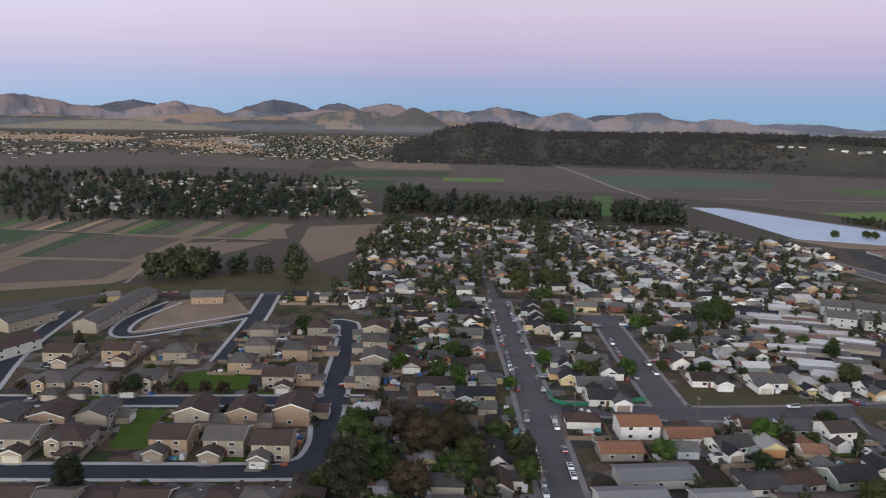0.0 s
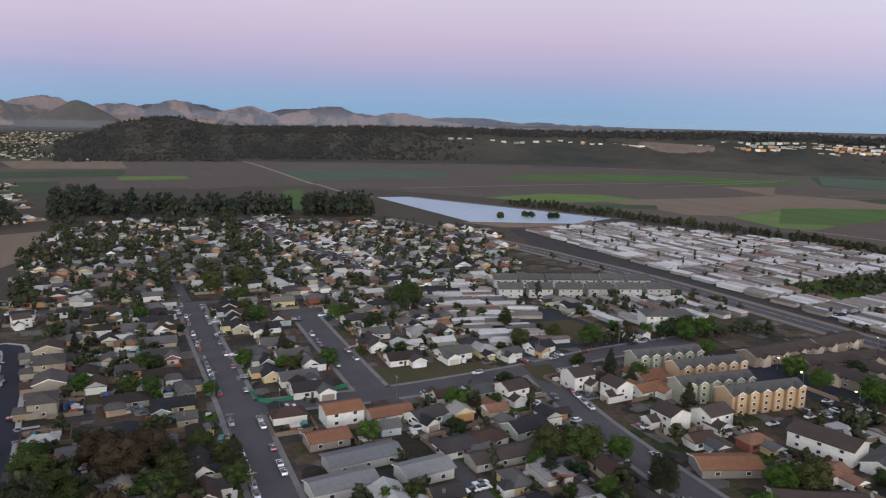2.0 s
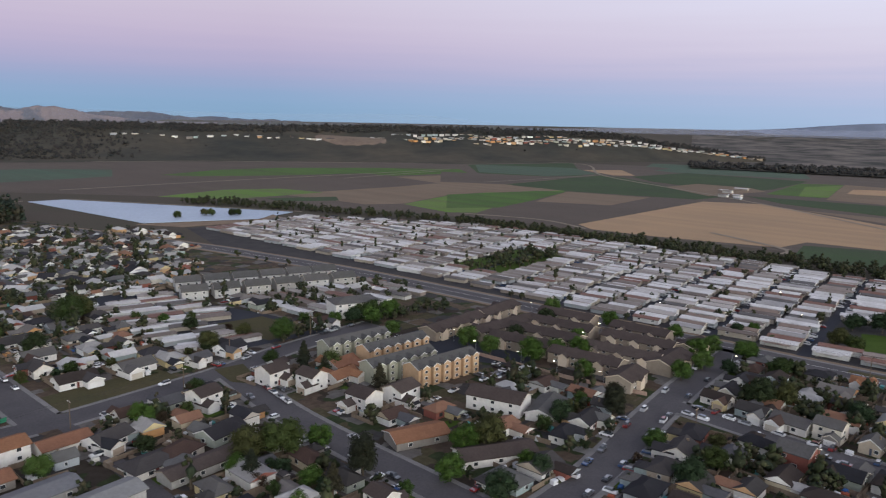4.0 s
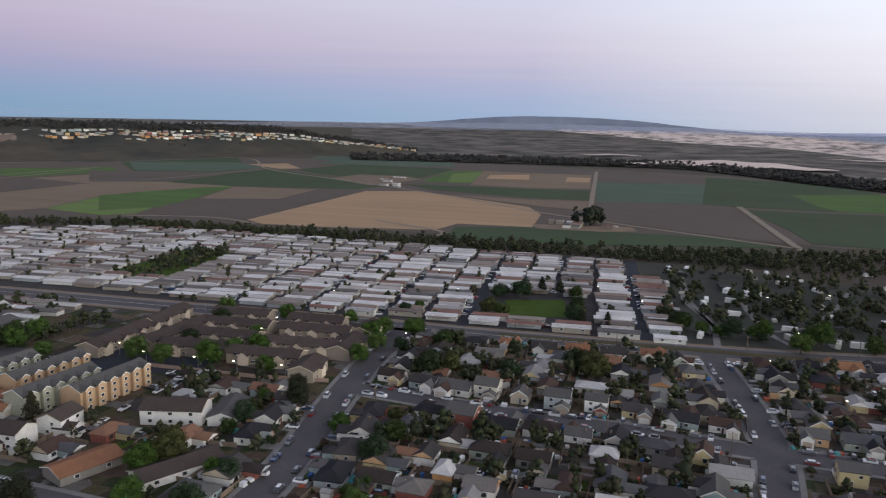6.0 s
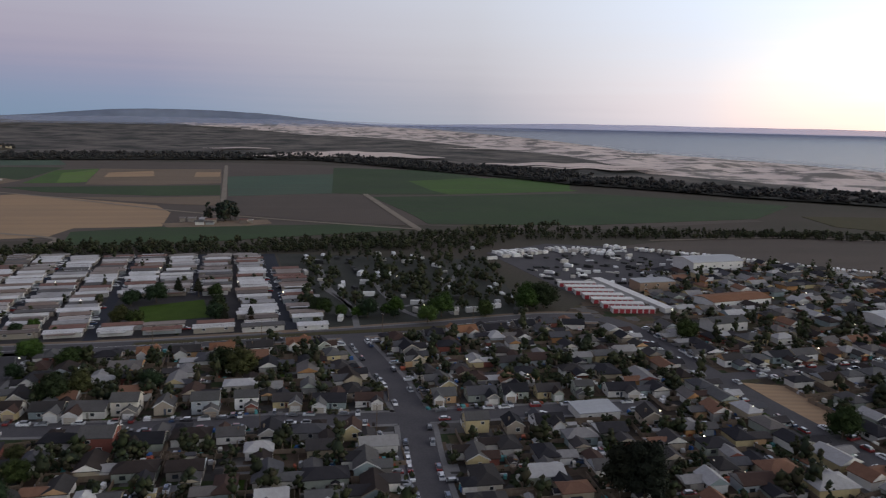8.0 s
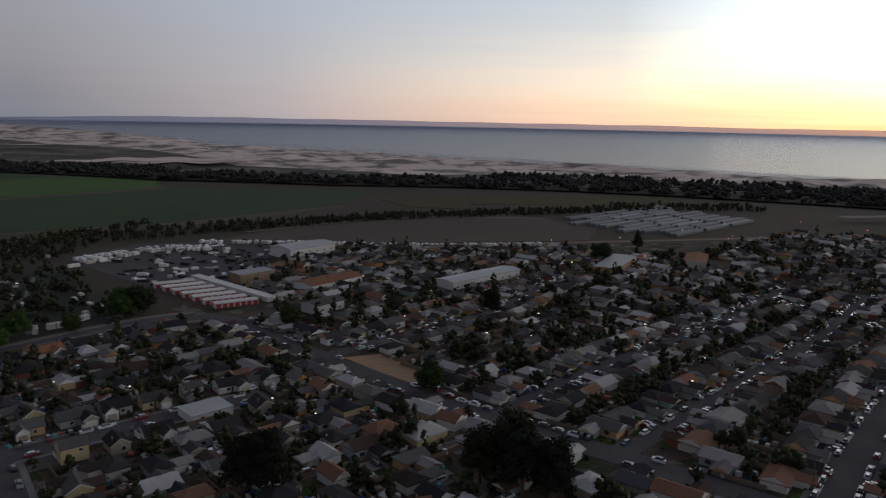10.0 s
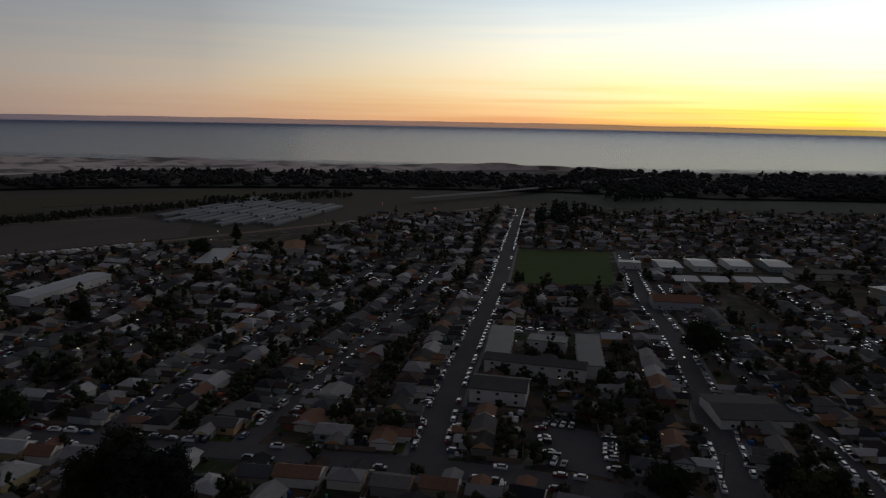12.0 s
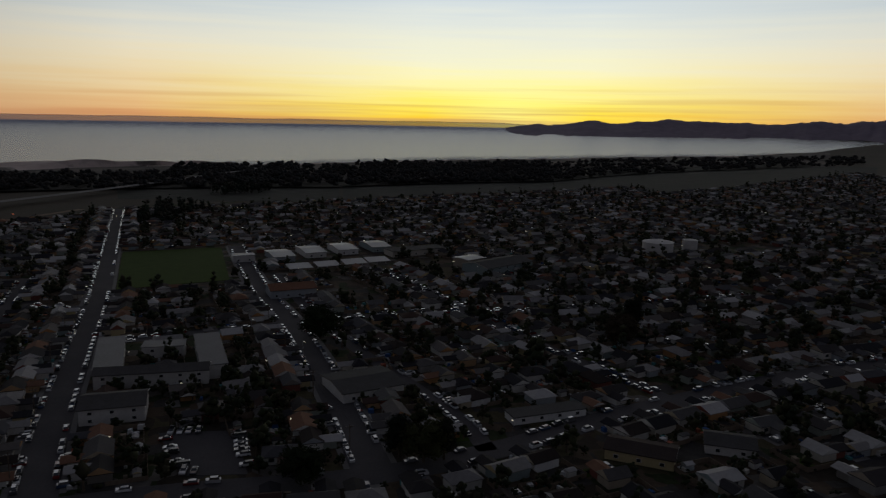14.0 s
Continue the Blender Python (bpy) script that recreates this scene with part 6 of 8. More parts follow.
# grey town houses beside the trailer court
for k in range(6):
    hall("apartment_row", 222 + k * 18, 402 - k * 6, 7.5, 6, 5.8, 2.6, radians(-20), M["grey_wall"], M["grey_roof"], "two-storey duplex with a grey shingle roof", "apartment building", 0.0, 3, 2, "grey duplexes")
    hall("apartment_row", 232 + k * 17, 428 - k * 6, 7.5, 6, 5.8, 2.6, radians(-20), M["grey_wall"], M["grey_roof"], "two-storey duplex with a grey shingle roof", "apartment building", 0.0, 3, 2, "grey duplexes")
for x, y, hx, hy, e, rise, rot, wall, roof, label in (
        (217, 166, 11, 6, 5.6, 2.0, -1.3, "white_wall", "brown_roof", "white two-storey apartments with a dark roof"),
        (226, 150, 10, 5, 3.0, 1.8, 0.3, "wall", "grey_roof", "long low house with a grey roof"),
        (174, 168, 10, 5.5, 3, 1.6, -0.35, "wall", "clay_roof", "low building with a reddish brown roof"),
        (182, 140, 13, 5, 3, 1.7, -0.5, "wall", "brown_roof", "long low building with a dark brown roof"),
        (112, 200, 14, 4.2, 3, 1.3, 0.05, "grey_wall", "brown_roof", "long low white building with a brown roof"),
        (67, 215, 12, 5, 3.2, 1.2, 0.1, "grey_wall", "shed_roof", "long shed with a pale grey roof"),
        (82, 199, 8, 5, 3.6, 1.3, 0.1, "grey_wall", "shed_roof", "grey storage building with a metal roof"),
        (56, 200, 10, 5, 3.2, 1.3, 0.1, "grey_wall", "shed_roof", "grey workshop with a metal roof"),
        (70, 250, 7, 5, 5.4, 1.6, 0.05, "white_wall", "clay_roof", "white two-storey house with an orange roof"),
        (87, 246, 8, 4.5, 3, 1.6, 0.05, "white_wall", "clay_roof", "white single-storey wing with an orange roof"),
        (60, 233, 7, 4.5, 3, 1.5, 0.05, "wall", "clay_roof", "low house with an orange clay roof"),
        (-177, 395, 36, 6, 5.4, 2.0, 1.53, "tract_wall", "tract_roof", "long row of attached homes with dull brown roofs"),
        (-200, 318, 20, 6, 5.2, 2.0, 1.15, "grey_wall", "tract_roof", "long dark-roofed building beside the fields"),
        (-215, 372, 14, 6, 5.0, 2.0, 1.15, "tract_wall", "grey_roof", "long grey-roofed building beside the fields"),
        (-138, 427, 9, 6, 4.5, 2.4, 0.2, "tract_wall", "grey_roof", "new house standing alone beside the bare lot"),
        (512, -305, 22, 13, 7.5, 2.0, -1.45, "white_wall", "metal_roof", "large white hall with a shallow pale metal roof"),
        (450, -229, 13, 7, 6, 0.1, -1.5, "tract_wall", "metal_roof", "cream flat-roofed commercial building"),
        (408, -262, 22, 9, 4, 1.2, -1.4, "wall", "clay_roof", "low shop building with an orange-brown roof"),
        (356, -350, 34, 8, 5, 0.8, -1.5, "white_wall", "metal_roof", "very long low white building"),
        (355, -224, 11, 6, 5, 1.5, -1.4, "white_wall", "grey_roof", "white workshop with teal trim"),
        (252, -108, 8, 6, 3, 0.1, -1.55, "white_wall", "metal_roof", "low building with a bright flat white roof"),
        (330, -470, 30, 9, 4.5, 0.1, -1.2, "wall", "metal_roof", "row of low shops with flat pale roofs"),
        (300, -535, 20, 8, 4.5, 1.2, -1.1, "wall", "clay_roof", "shop with a red roof near the railway"),
        (78, -335, 24, 5.5, 6, 0.1, -1.4, "white_wall", "shed_roof", "white two-storey apartment wing with a flat pale roof"),
        (56, -310, 22, 5.0, 6, 1.6, 0.03, "white_wall", "grey_roof", "white two-storey apartment wing facing the parking"),
        (36, -335, 24, 5.5, 6, 0.1, -1.4, "white_wall", "shed_roof", "white two-storey apartment wing with a flat pale roof"),
        (57, -345, 9, 5, 6, 0.1, 0.03, "white_wall", "shed_roof", "white two-storey apartment wing in the court"),
        (64, -277, 11, 8, 6, 2.2, 0.1, "white_wall", "grey_roof", "white two-storey house with a broad grey roof"),
        (0, -460, 14, 9, 5, 2.2, 0.2, "wall", "clay_roof", "building with a broad reddish roof"),
        (35, -572, 8, 5, 5, 0.1, 0.2, "white_wall", "metal_roof", "small white hall shaped like a box"),
        (8, -580, 8, 16, 4, 1.2, 0.25, "wall", "metal_roof", "grey school wing with a low metal roof"),
        (-16, -595, 8, 16, 4, 1.2, 0.25, "wall", "metal_roof", "grey school wing with a low metal roof"),
        (-42, -606, 8, 16, 4, 1.2, 0.25, "wall", "metal_roof", "grey school wing with a low metal roof"),
        (-70, -616, 8, 16, 4, 1.2, 0.25, "wall", "metal_roof", "grey school wing with a low metal roof"),
        (-100, -590, 24, 9, 4.5, 0.1, 0.3, "wall", "grey_roof", "low school hall with a flat roof"),
        (-150, -520, 24, 13, 5.5, 2.5, 0.55, "wall", "grey_roof", "large building with a blue-grey roof"),
        (-132, -535, 9, 8, 6.5, 0.4, 0.55, "wall", "metal_roof", "hall with a pale metal roof"),
        (-28, -290, 13, 12, 4, 1.4, 0.3, "wall", "grey_roof", "broad low building with a dark roof"),
        (-93, -251, 15, 4, 2.8, 0.1, 0.15, "wall", "grey_roof", "long low block with a pale side wall"),
        (-113, -213, 11, 6, 3.6, 1.4, -0.6, "wall", "brown_roof", "long low building with a plain dark roof"),
        (-146, -214, 8, 6, 3.4, 1.6, -0.5, "white_wall", "grey_roof", "white-walled low building beside the street")):
    hall("building", x, y, hx, hy, e, rise, rot, M[wall], M[roof], label, "building", 0.0, max(2, int(hx / 3.5)), 2 if e > 5 else 1)

# white sloping canopies at the school
for x, y in ((-6, -530), (-26, -536), (-46, -543), (-64, -549)):
    root = tagged(new("canopy"), "white sloping parking canopy on steel posts", "canopy", "parking canopies")
    b = Bulk()
    b.add([(-8.6, -6, 3.0), (8.6, -6, 3.0), (8.6, 6, 4.6), (-8.6, 6, 4.6), (-8.6, -6, 3.25), (8.6, -6, 3.25), (8.6, 6, 4.85), (-8.6, 6, 4.85)], [(0, 1, 2, 3), (4, 5, 6, 7), (0, 1, 5, 4), (1, 2, 6, 5), (2, 3, 7, 6), (3, 0, 4, 7)])
    part("roof", b, M["metal_roof"], root)
    for px in (-7, 0, 7):
        b = Bulk()
        b.box(px, 0, 0, 3.9, 0.2, 0.2, 0)
        part("post", b, M["steel"], root)
    root.matrix_basis = pose(x, y, 0, 0, 0, 196)
    reserve(x, y, 11)
# water tanks
for x, y, r, hgt in ((-310, -581, 13, 8.5), (-342, -584, 6.5, 9.0)):
    root = tagged(new("water_tank"), "round pale steel water tank with a domed lid", "water tank", "water tanks")
    ring = [(math.cos(i * math.tau / 40) * r, math.sin(i * math.tau / 40) * r) for i in range(40)]
    b = Bulk()
    b.add([(*q, 0) for q in ring] + [(*q, hgt) for q in ring], [(i, (i + 1) % 40, (i + 1) % 40 + 40, i + 40) for i in range(40)])
    part("shell", b, M["white_wall"], root)
    b = Bulk()
    b.add([(q[0] * 1.02, q[1] * 1.02, hgt) for q in ring] + [(q[0] * 0.5, q[1] * 0.5, hgt + r * 0.1) for q in ring] + [(0, 0, hgt + r * 0.13)],
          [(i, (i + 1) % 40, (i + 1) % 40 + 40, i + 40) for i in range(40)] + [(i + 40, (i + 1) % 40 + 40, 80) for i in range(40)])
    part("lid", b, M["white_wall"], root)
    root.location = (x, y, 0)
    reserve(x, y, r + 1)

# storage yard: short rows of red-doored white units and one long row behind them
for k in range(8):
    x, y, hx, turn = (463 - k * 11.5, -181 - k * 1.4, 12.5, -98) if k < 7 else (432, -205, 43, 7)
    root = tagged(new("storage_row"), "white storage units with a flat roof and red doors", "storage units", "storage rows")
    b = Bulk()
    b.box(0, 0, 0, 2.8, hx, 3.0, 0)
    part("wall", b, M["white_wall"], root)
    b = Bulk()
    b.box(0, 0, 2.8, 3.05, hx + 0.3, 3.3, 0)
    part("roof", b, M["white_wall"], root)
    n = int(hx / 1.7)
    for j in range(n):
        b = Bulk()
        b.box(-hx + (j + 0.5) * 2 * hx / n, -3.04, 0.05, 2.5, 1.35, 0.06, 0)
        part("door", b, M["red_door"], root)
    root.matrix_basis = pose(x, y, 0, 0, 0, turn)
    for j in range(-2, 3):
        reserve(x + (j * hx / 2 if k == 7 else 0), y + (0 if k == 7 else j * 6), 6)
# greenhouses: long low pale tunnels in strips
M["tunnel"] = choice("tunnel_plastic", [(0.21, 0.22, 0.235), (0.16, 0.17, 0.185), (0.25, 0.26, 0.275), (0.19, 0.195, 0.21)], 0.55, 0.3, wear=0.4)
for k in range(10):
    x = 392 + k * 15.2
    y0, ln = -625 - 8 * math.sin(k * 1.7) - (k > 7) * 20, 96 - (k < 2) * 10 + 8 * math.sin(k * 2.9)
    root = tagged(new("greenhouse"), "long low greenhouse strip with pale rounded roofs", "greenhouse", "greenhouses")
    for j in range(2):
        for part_no, (a0, a1) in enumerate(((-1.0, -0.36), (-0.30, 0.30), (0.36, 1.0))):
            b = Bulk()
            arc = [(math.cos(math.pi * i / 8) * 2.1, math.sin(math.pi * i / 8) * 1.2 + 2.0) for i in range(9)]
            prof = [(2.1, 0.0), *arc, (-2.1, 0.0)]
            n = len(prof)
            b.add([(q[0] + j * 4.4 - 2.2, ln * a0, q[1]) for q in prof] + [(q[0] + j * 6.0 - 3.0, ln * a1, q[1]) for q in prof], [(i, i + 1, i + 1 + n, i + n) for i in range(n - 1)] + [tuple(range(n)), tuple(range(2 * n - 1, n - 1, -1))])
            part("tunnel", b, M["tunnel"], root)
    root.matrix_basis = pose(x, y0 - 105, 0, 0, 0, 2)
    for q in range(-8, 9):
        reserve(x, y0 - 105 + q * 12, 8)

# ---- yards, lawns and grounds ----
def keep_clear(pts, r=7.0):
    """No house may stand within this outline."""
    xs, ys = [q[0] for q in pts], [q[1] for q in pts]
    n = len(pts)
    for x in np.arange(min(xs), max(xs), r):
        for y in np.arange(min(ys), max(ys), r):
            inside = False
            for (x0, y0), (x1, y1) in zip(pts, pts[1:] + pts[:1]):
                if (y0 > y) != (y1 > y) and x < (x1 - x0) * (y - y0) / (y1 - y0) + x0:
                    inside = not inside
            if inside:
                reserve(x, y, r * 0.6)


keep_clear([(112, -480), (36, -502), (50, -636), (134, -622)])
keep_clear([(-109, 285), (-109, 305), (-82, 314), (-78, 286)])
keep_clear([(-109, 230), (-116, 264), (-99, 263), (-91, 231)])
keep_clear([(-155, 358), (-160, 425), (-130, 449), (-107, 403), (-122, 381)])
keep_clear([(99, 277), (146, 281), (144, 298), (100, 296)])
keep_clear([(200, 340), (226, 338), (230, 304), (207, 304)])
keep_clear([(274, -187), (266, -203), (232, -201), (232, -189)])
reserve(92, 406, 13)
keep_clear([(262, 262), (300, 262), (300, 190), (262, 190)])
sheet("lawn", [(107, -485), (40, -505), (56, -632), (130, -618)], 0.25, M["lawn"], "wide green sports field beside the school", "lawn")
sheet("lawn", [(-109, 285), (-109, 305), (-82, 314), (-78, 286)], 0.2, M["lawn"], "mown green in the new housing tract", "lawn")
sheet("lawn", [(-109, 230), (-116, 264), (-99, 263), (-91, 231)], 0.2, M["lawn"], "small green park between new houses", "lawn")
sheet("lawn", [(402, 84), (410, 50), (451, 58), (437, 92)], 0.2, M["lawn"], "green common of the mobile home park", "lawn")
sheet("lawn", [(406, 366), (408, 322), (510, 330), (508, 372)], 0.2, M["lawn"], "green common under trees in the mobile home park", "lawn")
sheet("building_lot", [(-155, 358), (-160, 425), (-130, 449), (-107, 403), (-122, 381)], 0.14, M["dirt"], "bare graded dirt building lot", "building lot")
sheet("vacant_lot", [(98, 276), (148, 281), (146, 300), (99, 298)], 0.14, M["dry_grass"], "bare brown vacant lot at the street corner", "vacant lot")
sheet("vacant_lot", [(196, 345), (228, 340), (232, 300), (205, 300)], 0.14, M["dry_grass"], "dry grass lot by the trailer court", "vacant lot")
sheet("vacant_lot", [(276, -185), (268, -205), (228, -203), (228, -187)], 0.14, M["straw"], "dry straw-coloured vacant lot", "vacant lot")
sheet("vacant_lot", [(176, 278), (168, 250), (160, 262), (163, 280)], 0.3, M["dry_grass"], "triangle of dry grass by the junction", "vacant lot")
sheet("road_verge", [(366, 80), (374, -10), (380, -100), (374, -100), (369, -10), (362, 80)], 0.3, M["dry_grass"], "dry grass verge along the road", "verge")
sheet("parking_lot", [(46, -258), (20, -256), (14, -222), (34, -224)], 0.16, M["asphalt"], "asphalt parking lot full of cars", "parking lot")
sheet("parking_lot", [(205, 262), (300, 262), (300, 190), (262, 190), (250, 215), (205, 225)], 0.05, M["new_asphalt"], "dark asphalt courts among the apartments", "parking lot")
sheet("yard", [(590, -150), (630, -215), (600, -296), (420, -320), (440, -170)], 0.12, M["asphalt"], "asphalt storage yard for parked trailers", "yard")
sheet("park_ground", [(380, -2), (600, 20), (560, -140), (392, -128)], 0.10, M["camp"], "dark ground of the campground", "campground")
sheet("court_ground", [(376, 14), (368, 100), (355, 260), (345, 420), (330, 560), (360, 660), (470, 640), (560, 600), (590, 420), (590, 180), (600, 30)], 0.10, M["park_paving"], "paved ground of the mobile home park", "yard")
sheet("court_ground", [(165, 300), (168, 470), (195, 470), (232, 345), (240, 292)], 0.10, M["new_asphalt"], "dark paved ground of the trailer court", "yard")
for k in range(8):
    for x, y, a in ((23 + 3.1 * k, -257, 1.5), (17 + 2.7 * k, -226, 1.5), (44 - k * 1.3, -255 + k * 3.6, 0.1), (19 - k * 0.6, -253 + k * 3.6, 0.1)):
        if rng.random() < 0.62:
            car(x + rng.uniform(-0.3, 0.3), y + rng.uniform(-0.3, 0.3), a)
keep_clear([(46, -258), (20, -256), (14, -222), (34, -224)], 3.0)


for _ in range(60):
    x, y = rng.uniform(203, 262), rng.uniform(186, 268)
    car(x, y, rng.choice([0.05, 1.6]))


# ---- mobile homes ----
def mobile_kit(label, w, ln):
    root = tagged(new("mobile_home"), label, "mobile home", "mobile homes")
    b = Bulk()
    gable_body(b, 0, 0, 2.5, 0.6, w / 2, ln / 2, "y")
    part("wall", b, M["mobile_wall"], root)
    b = Bulk()
    slab_roof(b, 0, 0, 2.5, 0.6, w / 2, ln / 2, "y", 0.5)
    part("roof", b, [M["mobile_roof"], M["barge"]], root)
    b = Bulk()
    b.box(w / 2 + 1.5, 0.6, 2.3, 2.45, 1.5, ln * 0.38, 0)
    for sy in (-1, 1):
        b.box(w / 2 + 2.8, 0.6 + sy * ln * 0.3, 0, 2.4, 0.06, 0.06, 0)
    part("carport", b, M["mobile_roof"], root)
    for y0 in (-ln * 0.3, ln * 0.25):
        window_part(root, -w / 2 - 0.05, y0, 1.3, 1.8, 1.0, "W")
    return root


MOBILES = [mobile_kit("white single mobile home with a carport", 4.8, 18.5), mobile_kit("broad mobile home with a pale low gable roof", 6.6, 19.5)]
far_mobiles = Bulk()


def mobile(x, y, rot):
    if not (free(x, y, 3.7) and off_road(x, y, 3.2)):
        return
    reserve(x, y, 3.7)
    if COUNT["mobile"] < 150 and math.hypot(x, y) < 560:
        COUNT["mobile"] += 1
        ob = copy_thing(MOBILES[int(rng.random() < 0.55)], pose(x, y, 0, 0, 0, math.degrees(rot)))
        ob.scale = (rng.choice([-1, 1]), rng.uniform(0.75, 1.08), rng.uniform(1.0, 1.2))
    else:
        w, ln = rng.uniform(2.2, 3.4), rng.uniform(7.4, 10.2)
        far_mobiles.box(x, y, 0, 2.5, w, ln, rot, 0)
        far_mobiles.roof(x, y, 2.5, 0.6, ln + 0.4, w + 0.6, rot + math.pi / 2, 0.0, 1)
        far_mobiles.box(x + math.cos(rot) * 4.6, y + math.sin(rot) * 4.6, 2.3, 2.5, 1.5, ln * 0.8, rot, 1)


for lane in range(14):
    y0 = 8 + lane * 47
    for side in (-1, 1):
        for k in range(29):
            x = 374 + k * 8.2
            y = y0 + (x - 372) * 0.10 + side * 12.5
            edge = 362 - max(0, y - 100) * 0.045 - max(0, y - 350) * 0.16
            far_edge = 600 - max(0, -y + 60) * 0.2 - abs(y - 300) * 0.03 - max(0, y - 480) * 0.55
            if x < edge + 14 or x > far_edge or y > 655 or (398 < x < 458 and 44 < y < 98) or (408 < x < 512 and 322 < y < 368) or (side < 0 and lane == 0 and x > 530):
                continue
            mobile(x + rng.uniform(-0.5, 0.5), y + rng.uniform(-1.6, 1.6), math.radians(6) + rng.normal(0, 0.02))
            if rng.random() < 0.5:
                car(x + 3.9, y - side * 9.2, math.pi / 2 + 0.1)
            if rng.random() < 0.6:
                tree(str(rng.choice(["small", "plum", "conifer", "bright", "oak"])), x + 4.6, y + rng.uniform(-9, 9), rng.uniform(0.5, 0.9))
            if rng.random() < 0.5:
                shrub(x - 4.4, y + rng.uniform(-8, 8), rng.uniform(0.5, 1.0))
    lane_pts = [(372 if lane != 1 else 462, y0 + (0.0 if lane != 1 else 9.0)), (600 - max(0, y0 - 480) * 0.5, y0 + 22)]
    if lane and y0 < 640:
        road("lane", lane_pts, 6.0, M["new_asphalt"], "narrow asphalt lane between mobile homes", z=0.27, curve=False)
# trailer court between the houses and the grey duplexes
for k in range(9):
    for j, (bx, by) in enumerate(((172, 312), (190, 306), (208, 352))):
        mobile(bx + k * -0.6 + rng.uniform(-4, 4), by + k * 13.5 + rng.uniform(-2, 2), math.radians(75) + rng.normal(0, 0.07))
        tree(str(rng.choice(["small", "oak", "plum"])), bx + rng.uniform(-9, 12), by + k * 14.5 + 7, rng.uniform(0.6, 1.0))
        if rng.random() < 0.5:
            car(bx + 9, by + k * 14.5 + 5, 1.4)
# parked trailers in the storage yard, and campers in the park
far_rvs = Bulk()


def trailers(pts, gap, ranks, step=9.5):
    """Trailers parked side by side along a line, in one or more ranks."""
    line = smooth_line(pts, gap)
    for i, p in enumerate(line[:-1]):
        d = (line[i + 1] - p).normalized()
        for k in range(ranks):
            if rng.random() < 0.14:
                continue
            x, y = p.x - d.y * k * step + rng.uniform(-0.3, 0.3), p.y + d.x * k * step + rng.uniform(-0.8, 0.8)
            if not free(x, y, 1.2):
                continue
            reserve(x, y, 1.2)
            a = math.atan2(d.y, d.x) + math.pi / 2 + rng.normal(0, 0.06)
            ln, top = rng.uniform(2.6, 4.6), rng.uniform(2.4, 3.3)
            far_rvs.box(x, y, 0.5, top, ln, 1.25, a, 0, 0.96)
            far_rvs.box(x, y, 0.0, 0.5, ln * 0.6, 1.0, a, 1)
            if rng.random() < 0.4:
                far_rvs.box(x, y, top, top + 0.3, 0.5, 0.4, a, 0)


trailers([(606, -144), (584, -151)], 3.8, 1)
trailers([(584, -156), (588, -179), (597, -221), (578, -257)], 3.6, 2, -9.5)
trailers([(606, -262), (565, -313), (528, -354), (494, -391), (448, -458), (426, -497)], 3.7, 1)
trailers([(567, -160), (507, -170)], 3.8, 2)
trailers([(560, -148), (517, -152)], 4.0, 1)
trailers([(540, -200), (505, -205)], 4.5, 1)
trailers([(560, -262), (520, -290)], 4.2, 1)
for _ in range(75):
    x, y = rng.uniform(395, 590), rng.uniform(-130, 0)
    if free(x, y, 3):
        reserve(x, y, 2)
        a = rng.choice([0.1, 0.1, 1.6]) + rng.normal(0, 0.25)
        big = rng.random() < 0.45
        far_rvs.box(x, y, 0.5, rng.uniform(2.7, 3.4) if big else rng.uniform(1.4, 2.2), rng.uniform(3, 4.6) if big else rng.uniform(1.4, 2.8), 1.3, a, int(rng.random() < 0.3), 0.95)
        far_rvs.box(x, y, 0.0, 0.5, 1.3, 1.0, a, 1)
for _ in range(170):
    tree(str(rng.choice(["oak", "small", "oak", "bright"])), rng.uniform(392, 590), rng.uniform(-140, 0), rng.uniform(0.7, 1.3))

# ---- houses street by street ----
TRACT = ["two", "two_gable"]
# the new tract
for x, y in [(-153, 282), (-137, 283), (-119, 287), (-66, 293), (-168, 318), (-144, 322)]:
    lot("two" if x % 2 else "two_gable", x, y, 0.0, green=0.4, treed=0.3, force=True)
for x, y in [(-118, 322), (-86, 310), (-84, 334), (-88, 358), (-59, 298), (-59, 337), (-62, 365), (-66, 329)]:
    lot("two", x, y, math.pi / 2, green=0.2, treed=0.3, force=True)
for x, y in [(-30, 296), (-29, 317), (-31, 342), (-33, 363)]:
    lot("two_gable" if y % 2 else "two", x, y, -math.pi / 2, green=0.2, treed=0.4, force=True)
for x, y in [(-151, 244), (-136, 249), (-121, 250), (-87, 253), (-70, 255), (-53, 258)]:
    lot("two_gable", x, y, math.pi / 2, green=0.2, treed=0.2, force=True, size=1.12)
for x, y in [(-138, 230), (-121, 230), (-88, 232), (-70, 232), (-54, 229)]:
    lot("two" if x % 2 else "two_gable", x, y, 0.0, green=0.3, treed=0.2, force=True)
for x, y in [(-116, 188), (-106, 188), (-91, 189), (-80, 189), (-69, 189), (-59, 190), (-49, 190), (-39, 191)]:
    lot("two" if x % 2 else "two_gable", x, y, math.pi, green=0.3, treed=0.2, force=True)
house("white_two", -50, 424, 0.3)
for x in range(-175, -50, 9):
    tree("plum", x + rng.uniform(-2, 2), 280.5, rng.uniform(0.8, 1.1))
